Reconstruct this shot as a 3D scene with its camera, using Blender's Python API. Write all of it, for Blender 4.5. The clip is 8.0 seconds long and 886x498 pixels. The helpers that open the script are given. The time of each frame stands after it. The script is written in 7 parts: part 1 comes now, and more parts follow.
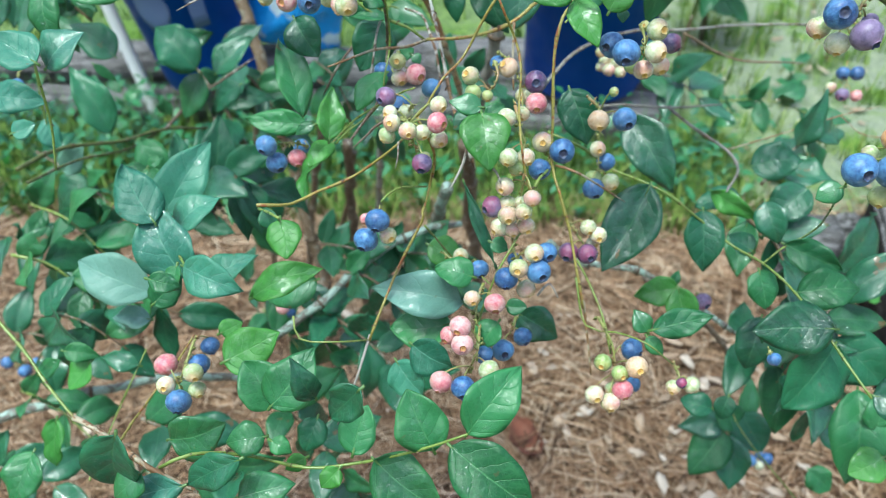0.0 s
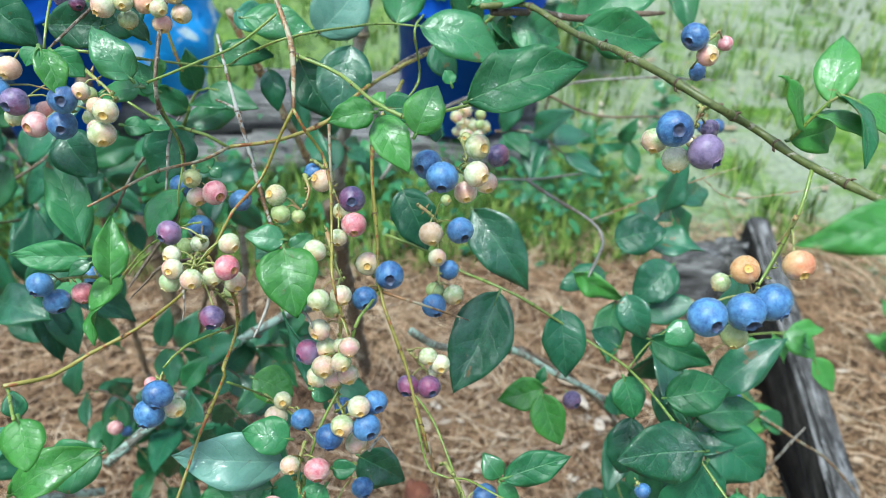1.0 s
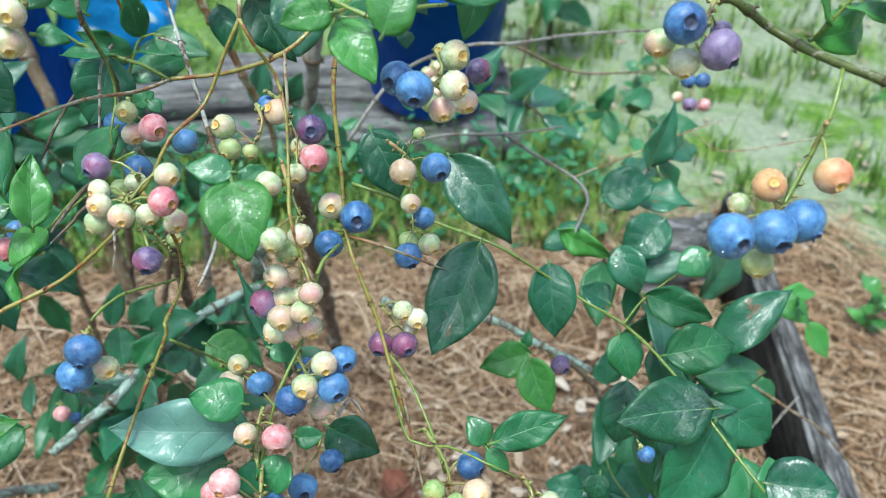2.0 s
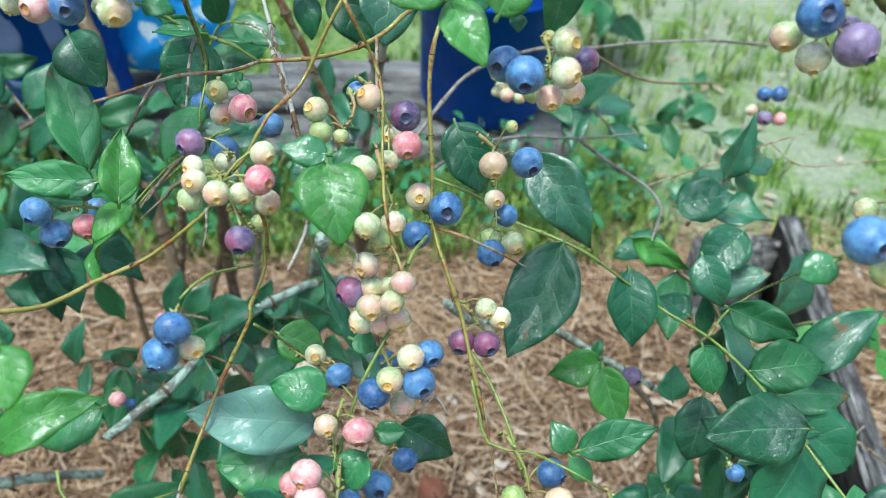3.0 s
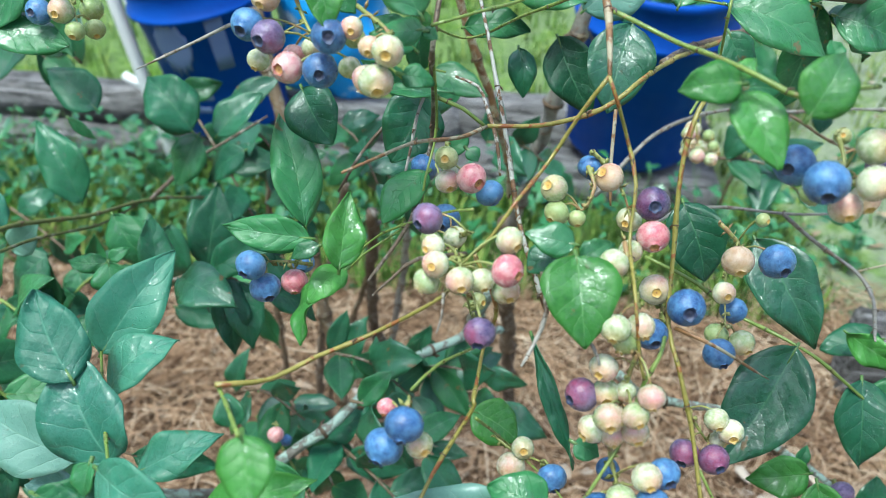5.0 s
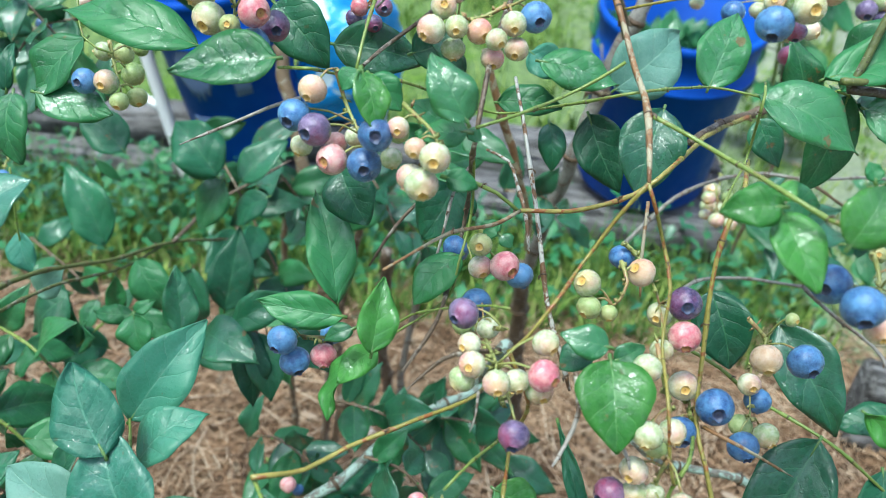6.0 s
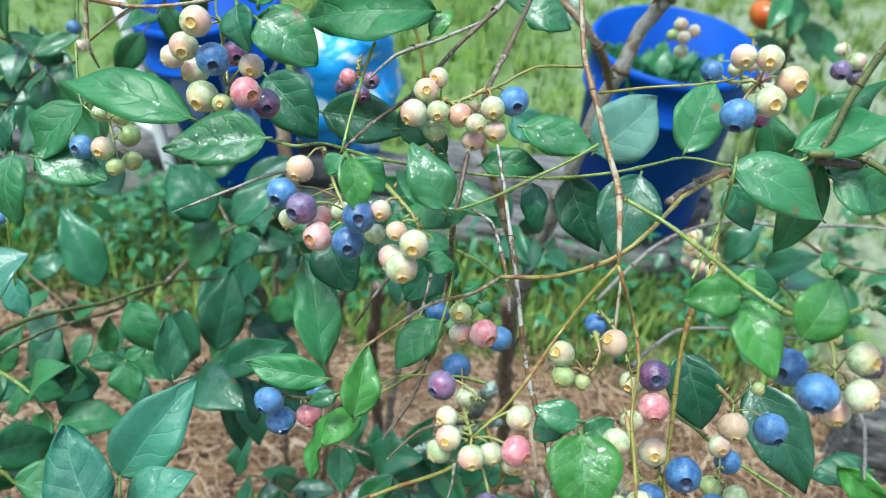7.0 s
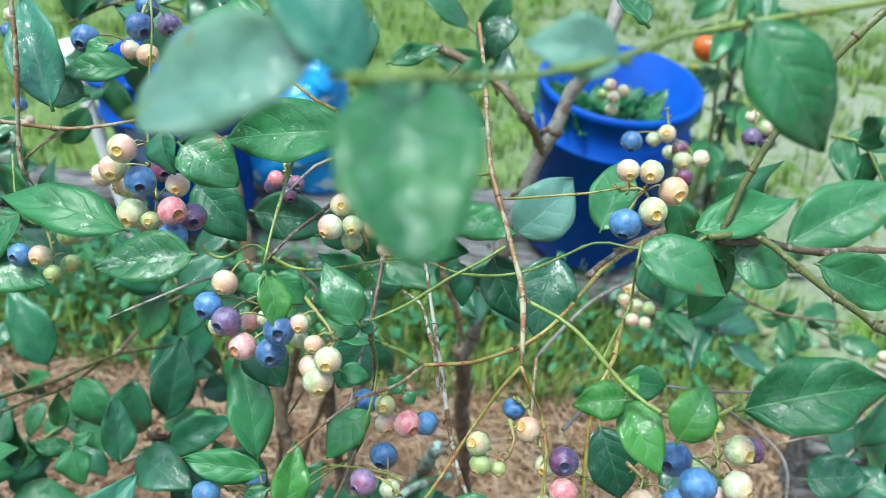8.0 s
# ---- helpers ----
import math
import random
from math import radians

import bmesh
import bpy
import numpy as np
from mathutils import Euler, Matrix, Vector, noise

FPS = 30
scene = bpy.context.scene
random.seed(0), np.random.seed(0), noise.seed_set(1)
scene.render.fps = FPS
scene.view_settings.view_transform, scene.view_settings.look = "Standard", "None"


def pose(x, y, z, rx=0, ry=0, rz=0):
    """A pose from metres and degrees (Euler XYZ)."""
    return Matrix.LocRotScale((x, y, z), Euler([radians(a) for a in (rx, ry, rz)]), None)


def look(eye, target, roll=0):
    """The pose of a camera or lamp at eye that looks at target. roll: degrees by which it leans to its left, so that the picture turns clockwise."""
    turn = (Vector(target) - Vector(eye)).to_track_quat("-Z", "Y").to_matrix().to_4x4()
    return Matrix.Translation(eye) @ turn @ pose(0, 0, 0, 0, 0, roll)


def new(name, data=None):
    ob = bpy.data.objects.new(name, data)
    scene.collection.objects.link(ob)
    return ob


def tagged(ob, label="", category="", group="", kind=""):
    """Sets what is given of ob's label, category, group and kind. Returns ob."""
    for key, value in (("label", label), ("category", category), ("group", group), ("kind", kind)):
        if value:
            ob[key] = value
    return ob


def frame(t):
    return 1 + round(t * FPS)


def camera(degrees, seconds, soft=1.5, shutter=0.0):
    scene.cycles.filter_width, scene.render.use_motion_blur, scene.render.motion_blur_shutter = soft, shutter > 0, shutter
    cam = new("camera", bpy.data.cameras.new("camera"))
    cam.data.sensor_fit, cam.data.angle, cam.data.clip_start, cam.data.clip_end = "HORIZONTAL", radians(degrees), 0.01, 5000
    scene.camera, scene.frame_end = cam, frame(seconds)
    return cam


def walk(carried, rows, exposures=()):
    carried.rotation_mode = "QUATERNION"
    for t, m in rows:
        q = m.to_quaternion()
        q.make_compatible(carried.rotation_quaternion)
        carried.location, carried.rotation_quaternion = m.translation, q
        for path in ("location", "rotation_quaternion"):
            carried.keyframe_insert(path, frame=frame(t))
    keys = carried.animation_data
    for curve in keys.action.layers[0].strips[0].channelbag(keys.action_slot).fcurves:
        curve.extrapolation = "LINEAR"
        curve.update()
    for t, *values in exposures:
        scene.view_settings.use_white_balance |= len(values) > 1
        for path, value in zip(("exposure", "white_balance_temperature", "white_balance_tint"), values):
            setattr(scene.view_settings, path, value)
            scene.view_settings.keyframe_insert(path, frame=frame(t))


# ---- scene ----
cam = camera(58.6, 8.0, soft=0.36)
PATH = [
    (0, (0.0295, -0.7023, 0.8829), (0.0160, 0.4629, -0.0617), 1.53),
    (0.5, (0.0615, -0.6558, 0.8871), (0.1718, 0.5232, -0.0337), 2.65),
    (1, (0.0664, -0.6332, 0.8909), (0.2321, 0.5453, -0.0221), 2.92),
    (1.5, (0.0656, -0.6216, 0.8643), (0.2689, 0.5467, -0.0542), 3.12),
    (1.7, (0.0713, -0.6188, 0.8583), (0.2889, 0.5448, -0.0629), 3.19),
    (2.8, (0.0533, -0.6113, 0.8404), (0.2378, 0.5728, -0.0618), 4.11),
    (3, (0.0508, -0.6097, 0.8403), (0.2061, 0.5776, -0.0632), 4.16),
    (3.5, (0.0443, -0.6026, 0.8462), (0.1268, 0.5984, -0.0487), 3.90),
    (4, (0.0295, -0.5937, 0.8446), (0.0430, 0.6192, -0.0379), 3.46),
    (4.5, (0.0213, -0.5841, 0.8405), (-0.0222, 0.6302, -0.0390), 3.09),
    (4.7, (0.0180, -0.5825, 0.8403), (-0.0352, 0.6284, -0.0433), 3.14),
    (5.8, (0.0033, -0.5752, 0.8586), (-0.0642, 0.6573, 0.0062), 4.89),
    (6, (0.0016, -0.5724, 0.8617), (-0.0689, 0.6622, 0.0126), 5.37),
    (6.5, (-0.0008, -0.5700, 0.8705), (-0.0713, 0.6695, 0.0287), 5.98),
    (7, (0.0041, -0.5714, 0.8830), (-0.0597, 0.6818, 0.0611), 6.11),
    (7.5, (0.0148, -0.5716, 0.8995), (-0.0235, 0.6978, 0.1011), 5.73),
    (8, (0.0189, -0.5717, 0.9168), (0.0099, 0.7105, 0.1385), 5.46),
]
walk(cam, [(t, look(eye, target, roll)) for t, eye, target, roll in PATH])

cam.data.dof.use_dof = True
cam.data.dof.focus_distance = 0.285
cam.data.dof.aperture_fstop = 15.5

# ---- light: an overcast, wet day ----
world = bpy.data.worlds.new("sky")
scene.world = world
world.use_nodes = True
sky = world.node_tree.nodes.new("ShaderNodeTexSky")
sky.sky_type = "NISHITA"
sky.sun_disc = False
sky.sun_elevation, sky.sun_rotation = radians(69), radians(225)
sky.dust_density = 1.5
soften = world.node_tree.nodes.new("ShaderNodeHueSaturation")
soften.inputs["Saturation"].default_value = 0.85
back = world.node_tree.nodes["Background"]
back.inputs["Strength"].default_value = 0.15
world.node_tree.links.new(sky.outputs[0], soften.inputs["Color"])
# under cloud the sky is brightest overhead and falls off evenly to the horizon
up = world.node_tree.nodes.new("ShaderNodeSeparateXYZ")
world.node_tree.links.new(world.node_tree.nodes.new("ShaderNodeTexCoord").outputs["Generated"], up.inputs[0])
rise = world.node_tree.nodes.new("ShaderNodeMapRange")
rise.inputs["To Min"].default_value, rise.inputs["To Max"].default_value = 0.14, 1.25
world.node_tree.links.new(up.outputs["Z"], rise.inputs["Value"])
cloud = world.node_tree.nodes.new("ShaderNodeMix")
cloud.data_type, cloud.blend_type = "RGBA", "MULTIPLY"
cloud.inputs[0].default_value = 1.0
world.node_tree.links.new(soften.outputs[0], cloud.inputs[6])
world.node_tree.links.new(rise.outputs[0], cloud.inputs[7])
world.node_tree.links.new(cloud.outputs[2], back.inputs["Color"])
sun = new("sun", bpy.data.lights.new("sun", "SUN"))
sun.data.energy, sun.data.angle, sun.data.color = 1.6, radians(16), (0.83, 1.0, 0.94)
sun.matrix_world = look((-0.45, -0.45, 1.7), (0, 0, 0))
scene.view_settings.exposure = 1.60


# ---- materials ----
class Nodes:
    """A material with a principled shader and short ways to add nodes to it."""

    def __init__(self, name, rough=0.5, **inputs):
        self.mat = bpy.data.materials.new(name)
        self.mat.use_nodes = True
        self.tree = self.mat.node_tree
        self.bsdf = self.tree.nodes["Principled BSDF"]
        self.bsdf.inputs["Roughness"].default_value = rough
        for key, value in inputs.items():
            self.bsdf.inputs[key.replace("_", " ")].default_value = value

    def add(self, kind, **inputs):
        n = self.tree.nodes.new("ShaderNode" + kind)
        for key, value in inputs.items():
            self.put(value, n.inputs[key.replace("_", " ")])
        return n

    def put(self, value, socket):
        if isinstance(value, bpy.types.NodeSocket):
            self.tree.links.new(value, socket)
        else:
            socket.default_value = value

    def math(self, op, a, b=0.0, c=0.0):
        n = self.tree.nodes.new("ShaderNodeMath")
        n.operation = op
        for k, v in enumerate((a, b, c)):
            self.put(v, n.inputs[k])
        return n.outputs[0]

    def coords(self, which="Object"):
        return self.add("TexCoord").outputs[which]

    def noise(self, scale, detail=3.0, at=None, rough=0.5, distort=0.0):
        n = self.add("TexNoise", Scale=scale, Detail=detail, Roughness=rough, Distortion=distort)
        if at is not None:
            self.put(at, n.inputs["Vector"])
        return n.outputs["Fac"]

    def ramp(self, fac, *stops):
        n = self.add("ValToRGB", Fac=fac)
        while len(n.color_ramp.elements) < len(stops):
            n.color_ramp.elements.new(0.5)
        for e, (p, c) in zip(n.color_ramp.elements, stops):
            e.position, e.color = p, (*c, 1) if len(c) == 3 else c
        return n.outputs["Color"]

    def mix(self, fac, a, b, blend="MIX"):
        n = self.tree.nodes.new("ShaderNodeMix")
        n.data_type, n.blend_type = "RGBA", blend
        self.put(fac, n.inputs[0])
        for v, s in ((a, n.inputs[6]), (b, n.inputs[7])):
            self.put((*v, 1) if isinstance(v, tuple) and len(v) == 3 else v, s)
        return n.outputs[2]

    def color(self, value):
        self.put((*value, 1) if isinstance(value, tuple) else value, self.bsdf.inputs["Base Color"])

    def rough(self, value):
        self.put(value, self.bsdf.inputs["Roughness"])

    def bump(self, height, strength=0.3, distance=0.001):
        b = self.add("Bump", Strength=strength, Distance=distance, Height=height)
        self.put(b.outputs[0], self.bsdf.inputs["Normal"])

    def random(self):
        return self.add("ObjectInfo").outputs["Random"]


def grey(v):
    return (v, v, v)


def leaf_material(name, deep, light, vein, through_, rough):
    """A wet leaf: fine pale veins, brown spots, and a broken film of rain with drops lying on top."""
    m = Nodes(name)
    uv = m.coords("UV")
    sep = m.add("SeparateXYZ", Vector=uv)
    u, v = sep.outputs["X"], sep.outputs["Y"]
    side = m.math("ABSOLUTE", u)
    rnd = m.random()
    spot = m.add("VectorMath", Vector=m.coords("Object")).outputs[0]
    m.put(m.add("CombineXYZ", X=m.math("MULTIPLY", rnd, 3.0), Y=m.math("MULTIPLY", rnd, 7.0), Z=rnd).outputs[0], spot.node.inputs[1])
    # side veins run up and outwards from the midrib, finer ones between them
    phase = m.math("MULTIPLY_ADD", side, -1.15, m.math("MULTIPLY", v, 4.6))
    phase = m.math("ADD", phase, m.math("MULTIPLY", m.noise(150, 2, spot), 0.55))
    phase = m.math("ADD", phase, m.math("MULTIPLY", m.math("SIGN", u), 0.22))
    saw = m.math("ABSOLUTE", m.math("SUBTRACT", m.math("FRACT", phase), 0.5))
    line = m.math("MINIMUM", m.math("MULTIPLY", saw, 30.0), 1.0)
    rib = m.math("MINIMUM", m.math("MULTIPLY", side, 20.0), 1.0)
    net = m.add("TexVoronoi", Scale=520.0, Vector=spot, Randomness=1.0)
    net.feature = "DISTANCE_TO_EDGE"
    fine = m.math("MINIMUM", m.math("MULTIPLY", net.outputs["Distance"], 6.0), 1.0)
    tone = m.math("ADD", m.math("MULTIPLY", m.noise(38, 6, spot, 0.7, 0.4), 0.85), m.math("MULTIPLY_ADD", rnd, 0.5, -0.12))
    tone = m.math("MULTIPLY_ADD", m.math("SUBTRACT", m.noise(480, 3, spot, 0.6), 0.5), 0.45, tone)
    base = m.ramp(tone, (0.28, deep), (0.72, light))
    # some leaves are a little yellower, some bluer, and each yellows unevenly towards its edge
    own = m.math("FRACT", m.math("MULTIPLY", rnd, 13.7))
    base = m.mix(m.math("MULTIPLY", own, 0.35), base, tuple(0.5 * (p + q) * k for p, q, k in zip(deep, light, (0.76, 0.97, 1.40))))
    rim = m.math("MULTIPLY", m.math("POWER", side, 3.0), m.noise(60, 3, spot))
    base = m.mix(m.math("MULTIPLY", rim, m.math("MULTIPLY", m.math("FRACT", m.math("MULTIPLY", rnd, 5.1)), 0.5)), base, tuple(q * k for q, k in zip(light, (1.7, 1.1, 0.75))))
    base = m.mix(m.math("MULTIPLY", m.math("SUBTRACT", 1.0, fine), 0.15), base, vein)
    base = m.mix(m.math("MULTIPLY", m.math("SUBTRACT", 1.0, line), 0.38), base, vein)
    base = m.mix(m.math("MULTIPLY", m.math("SUBTRACT", 1.0, rib), 0.65), base, vein)
    # brown and yellow spots on some of the leaves
    ill = m.math("GREATER_THAN", m.math("FRACT", m.math("MULTIPLY", rnd, 7.3)), 0.62)
    blot = m.ramp(m.noise(95, 4, spot, 0.55), (0.66, grey(0)), (0.685, grey(1)))
    base = m.mix(m.math("MULTIPLY", m.math("MULTIPLY", blot, ill), 0.8), base, (0.166, 0.096, 0.035))
    fleck = m.ramp(m.noise(260, 2, spot), (0.73, grey(0)), (0.76, grey(1)))
    base = m.mix(m.math("MULTIPLY", fleck, 0.45), base, (0.090, 0.064, 0.026))
    # the leafstalk is paler and yellower than the blade
    base = m.mix(m.math("GREATER_THAN", v, 1.5), base, (0.102, 0.205, 0.051))
    m.color(base)
    m.rough(m.ramp(m.noise(60, 4, spot, 0.6), (0.3, grey(rough + 0.06)), (0.7, grey(rough + 0.20))))
    quilt = m.math("MULTIPLY", m.math("POWER", m.math("MULTIPLY", saw, 2.0), 0.55), m.math("SUBTRACT", 1.0, m.math("MULTIPLY", side, 0.6)))
    relief = m.math("MULTIPLY_ADD", line, 0.16, m.math("MULTIPLY", rib, 0.35))
    size = m.add("Attribute")
    size.attribute_name = "blade"
    relief = m.math("MULTIPLY_ADD", quilt, m.math("MULTIPLY", size.outputs["Fac"], 1.05), relief)
    relief = m.math("MULTIPLY_ADD", fine, 0.035, relief)
    relief = m.math("MULTIPLY_ADD", m.noise(80, 3, spot, 0.5), 1.7, relief)
    m.bump(relief, 0.7, 0.0005)
    # rain film: wet patches with wavy thickness, plus single drops
    soaked = m.math("MULTIPLY_ADD", m.math("FRACT", m.math("MULTIPLY", rnd, 3.7)), 0.20, -0.045)
    soaked = m.math("MULTIPLY_ADD", side, -0.07, soaked)
    pool = m.math("ADD", soaked, m.noise(92, 6, spot, 0.62, 1.1))
    torn = m.math("MULTIPLY_ADD", m.math("SUBTRACT", m.noise(620, 3, spot, 0.6, 0.9), 0.5), 0.95, pool)
    film = m.ramp(torn, (0.525, grey(0)), (0.545, grey(1)))
    wet = m.math("MULTIPLY_ADD", m.noise(560, 3, spot, 0.6, 0.6), 0.85, m.ramp(pool, (0.49, grey(0)), (0.56, grey(1))))
    drops = m.add("TexVoronoi", Scale=520.0, Vector=spot, Randomness=1.0)
    dots = m.ramp(drops.outputs["Distance"], (0.0, grey(1)), (0.12, grey(0.9)), (0.20, grey(0.5)), (0.24, grey(0)))
    keep = m.ramp(m.noise(90, 2, spot), (0.44, grey(0)), (0.50, grey(1)))
    dots = m.math("MULTIPLY", dots, keep)
    water = m.math("MAXIMUM", film, m.math("GREATER_THAN", dots, 0.2))
    top = m.add("Bump", Strength=1.0, Distance=0.0011, Height=m.math("MULTIPLY_ADD", dots, 0.55, m.math("MULTIPLY", m.math("MULTIPLY", film, wet), 0.5)))
    m.put(top.outputs[0], m.bsdf.inputs["Coat Normal"])
    m.put(water, m.bsdf.inputs["Coat Weight"])
    m.put(m.ramp(m.noise(70, 3, spot, 0.6), (0.38, grey(0.07)), (0.62, grey(0.26))), m.bsdf.inputs["Coat Roughness"])
    m.bsdf.inputs["Coat IOR"].default_value = 1.60
    m.bsdf.inputs["IOR"].default_value = 1.43
    glow = m.add("BsdfTranslucent", Color=(*through_, 1))
    blend = m.add("MixShader", Fac=0.24)
    m.put(m.bsdf.outputs[0], blend.inputs[1])
    m.put(glow.outputs[0], blend.inputs[2])
    m.put(blend.outputs[0], m.tree.nodes["Material Output"].inputs["Surface"])
    return m.mat


LEAF = {
    "dark": leaf_material("leaf_dark", (0.004, 0.050, 0.023), (0.018, 0.150, 0.066), (0.052, 0.200, 0.085), (0.022, 0.195, 0.036), 0.30),
    "green": leaf_material("leaf_green", (0.008, 0.085, 0.027), (0.031, 0.203, 0.062), (0.080, 0.265, 0.098), (0.046, 0.290, 0.044), 0.32),
    "young": leaf_material("leaf_young", (0.018, 0.136, 0.018), (0.056, 0.260, 0.042), (0.122, 0.320, 0.095), (0.090, 0.370, 0.040), 0.36),
    "silver": leaf_material("leaf_silver", (0.058, 0.190, 0.125), (0.135, 0.290, 0.210), (0.180, 0.360, 0.265), (0.080, 0.275, 0.115), 0.42),
    "pale": leaf_material("leaf_pale", (0.011, 0.110, 0.062), (0.040, 0.220, 0.134), (0.115, 0.325, 0.220), (0.052, 0.270, 0.105), 0.36),
}


def berry_material(name, low, high, blush, amount, rough=0.5, body=0.15, bloom=0.35, halo=0.0):
    """Berry skin: tone drifting from stalk to crown, a blush, waxy bloom rubbed off in places, rain drops."""
    m = Nodes(name, rough)
    rnd = m.random()
    place = m.coords("Object")
    at = m.add("VectorMath", Vector=place).outputs[0]
    m.put(m.add("CombineXYZ", X=m.math("MULTIPLY", rnd, 31.0), Y=m.math("MULTIPLY", rnd, 90.0)).outputs[0], at.node.inputs[1])
    sep = m.add("SeparateXYZ", Vector=place)
    tone = m.math("ADD", m.noise(2.0, 5, at, 0.62), m.math("MULTIPLY_ADD", rnd, 0.24, -0.12))
    base = m.ramp(tone, (0.34, low), (0.65, high))
    cheek = m.math("MULTIPLY_ADD", sep.outputs["X"], 0.5, m.math("MULTIPLY", sep.outputs["Z"], 0.5))
    cheek = m.math("ADD", cheek, m.math("MULTIPLY_ADD", m.noise(1.4, 4, at, 0.6), 1.2, -0.6))
    cheek = m.math("ADD", cheek, m.math("MULTIPLY_ADD", m.math("FRACT", m.math("MULTIPLY", rnd, 9.7)), 0.9, -0.5))
    cheek = m.add("Clamp", Value=m.math("MULTIPLY", cheek, amount)).outputs[0]
    base = m.mix(cheek, base, blush)
    # unripe berries yellow round the crown
    base = m.mix(m.math("MULTIPLY", m.add("MapRange", Value=sep.outputs["Z"], From_Min=0.45, From_Max=0.95).outputs[0], halo), base, (0.60, 0.385, 0.130))
    speck = m.ramp(m.noise(13, 3, at, 0.6), (0.53, grey(0)), (0.63, grey(1)))
    base = m.mix(m.math("MULTIPLY", speck, bloom), base, high)
    dark = m.ramp(m.noise(17, 2, at), (0.68, grey(0)), (0.73, grey(1)))
    base = m.mix(m.math("MULTIPLY", dark, 0.35), base, blush)
    m.color(base)
    m.rough(m.ramp(m.noise(3, 4, at, 0.6), (0.32, grey(rough - 0.2)), (0.68, grey(rough + 0.12))))
    m.bump(m.noise(26, 2, at), 0.12, 0.03)
    drops = m.add("TexVoronoi", Scale=3.2, Vector=at, Randomness=1.0)
    dots = m.ramp(drops.outputs["Distance"], (0.0, grey(1)), (0.12, grey(0.85)), (0.2, grey(0.4)), (0.23, grey(0)))
    dots = m.math("MULTIPLY", dots, m.ramp(m.noise(1.2, 1, at), (0.46, grey(0)), (0.52, grey(1))))
    top = m.add("Bump", Strength=0.9, Distance=0.11, Height=m.math("MULTIPLY_ADD", m.noise(3.5, 3, at), 0.5, dots))
    m.put(top.outputs[0], m.bsdf.inputs["Coat Normal"])
    film = m.ramp(m.noise(2.4, 4, at, 0.6, 0.8), (0.44, grey(0)), (0.52, grey(1)))
    m.put(m.math("MAXIMUM", film, m.math("GREATER_THAN", dots, 0.2)), m.bsdf.inputs["Coat Weight"])
    m.bsdf.inputs["Coat Roughness"].default_value = 0.08
    m.bsdf.inputs["Subsurface Weight"].default_value = body
    m.bsdf.inputs["Subsurface Radius"].default_value = (0.6, 0.45, 0.3)
    m.bsdf.inputs["Subsurface Scale"].default_value = 0.003
    return m.mat


BERRY = {
    "blue": berry_material("berry_blue", (0.011, 0.062, 0.195), (0.078, 0.222, 0.425), (0.010, 0.018, 0.070), 0.6, 0.46, 0.05, 0.45),
    "purple": berry_material("berry_purple", (0.030, 0.020, 0.078), (0.190, 0.135, 0.240), (0.27, 0.035, 0.085), 1.05, 0.42, 0.08, 0.5),
    "pink": berry_material("berry_pink", (0.520, 0.120, 0.155), (0.640, 0.400, 0.370), (0.430, 0.040, 0.090), 0.6, 0.36, 0.35),
    "pale": berry_material("berry_pale", (0.275, 0.365, 0.165), (0.580, 0.575, 0.420), (0.640, 0.300, 0.290), 1.1, 0.32, 0.45, 0.35, 0.55),
    "green": berry_material("berry_green", (0.192, 0.300, 0.085), (0.330, 0.405, 0.175), (0.400, 0.330, 0.160), 0.45, 0.36, 0.22, 0.35, 0.3),
    "amber": berry_material("berry_amber", (0.500, 0.235, 0.090), (0.570, 0.360, 0.190), (0.500, 0.110, 0.055), 0.8, 0.36, 0.35),
    "peach": berry_material("berry_peach", (0.520, 0.330, 0.200), (0.610, 0.465, 0.330), (0.600, 0.235, 0.200), 1.0, 0.36, 0.35, 0.35, 0.5),
}


def crown_material(name, pit, floor, ring):
    """The eye of a berry: a pit, a paler floor round it and a darker ring under the lobes."""
    m = Nodes(name, 0.55)
    sep = m.add("SeparateXYZ", Vector=m.coords())
    far = m.math("SQRT", m.math("ADD", m.math("MULTIPLY", sep.outputs["X"], sep.outputs["X"]), m.math("MULTIPLY", sep.outputs["Y"], sep.outputs["Y"])))
    far = m.math("MULTIPLY_ADD", m.noise(7, 3, m.coords()), 0.16, far)
    m.color(m.ramp(far, (0.10, pit), (0.17, floor), (0.30, floor), (0.38, ring)))
    return m.mat


CROWN_DARK = crown_material("crown_dark", (0.016, 0.009, 0.012), (0.016, 0.020, 0.048), (0.030, 0.050, 0.110))
CROWN_OCHRE = crown_material("crown_ochre", (0.230, 0.080, 0.014), (0.520, 0.300, 0.070), (0.480, 0.340, 0.130))
CROWN_RED = crown_material("crown_red", (0.102, 0.019, 0.013), (0.384, 0.192, 0.064), (0.269, 0.064, 0.045))


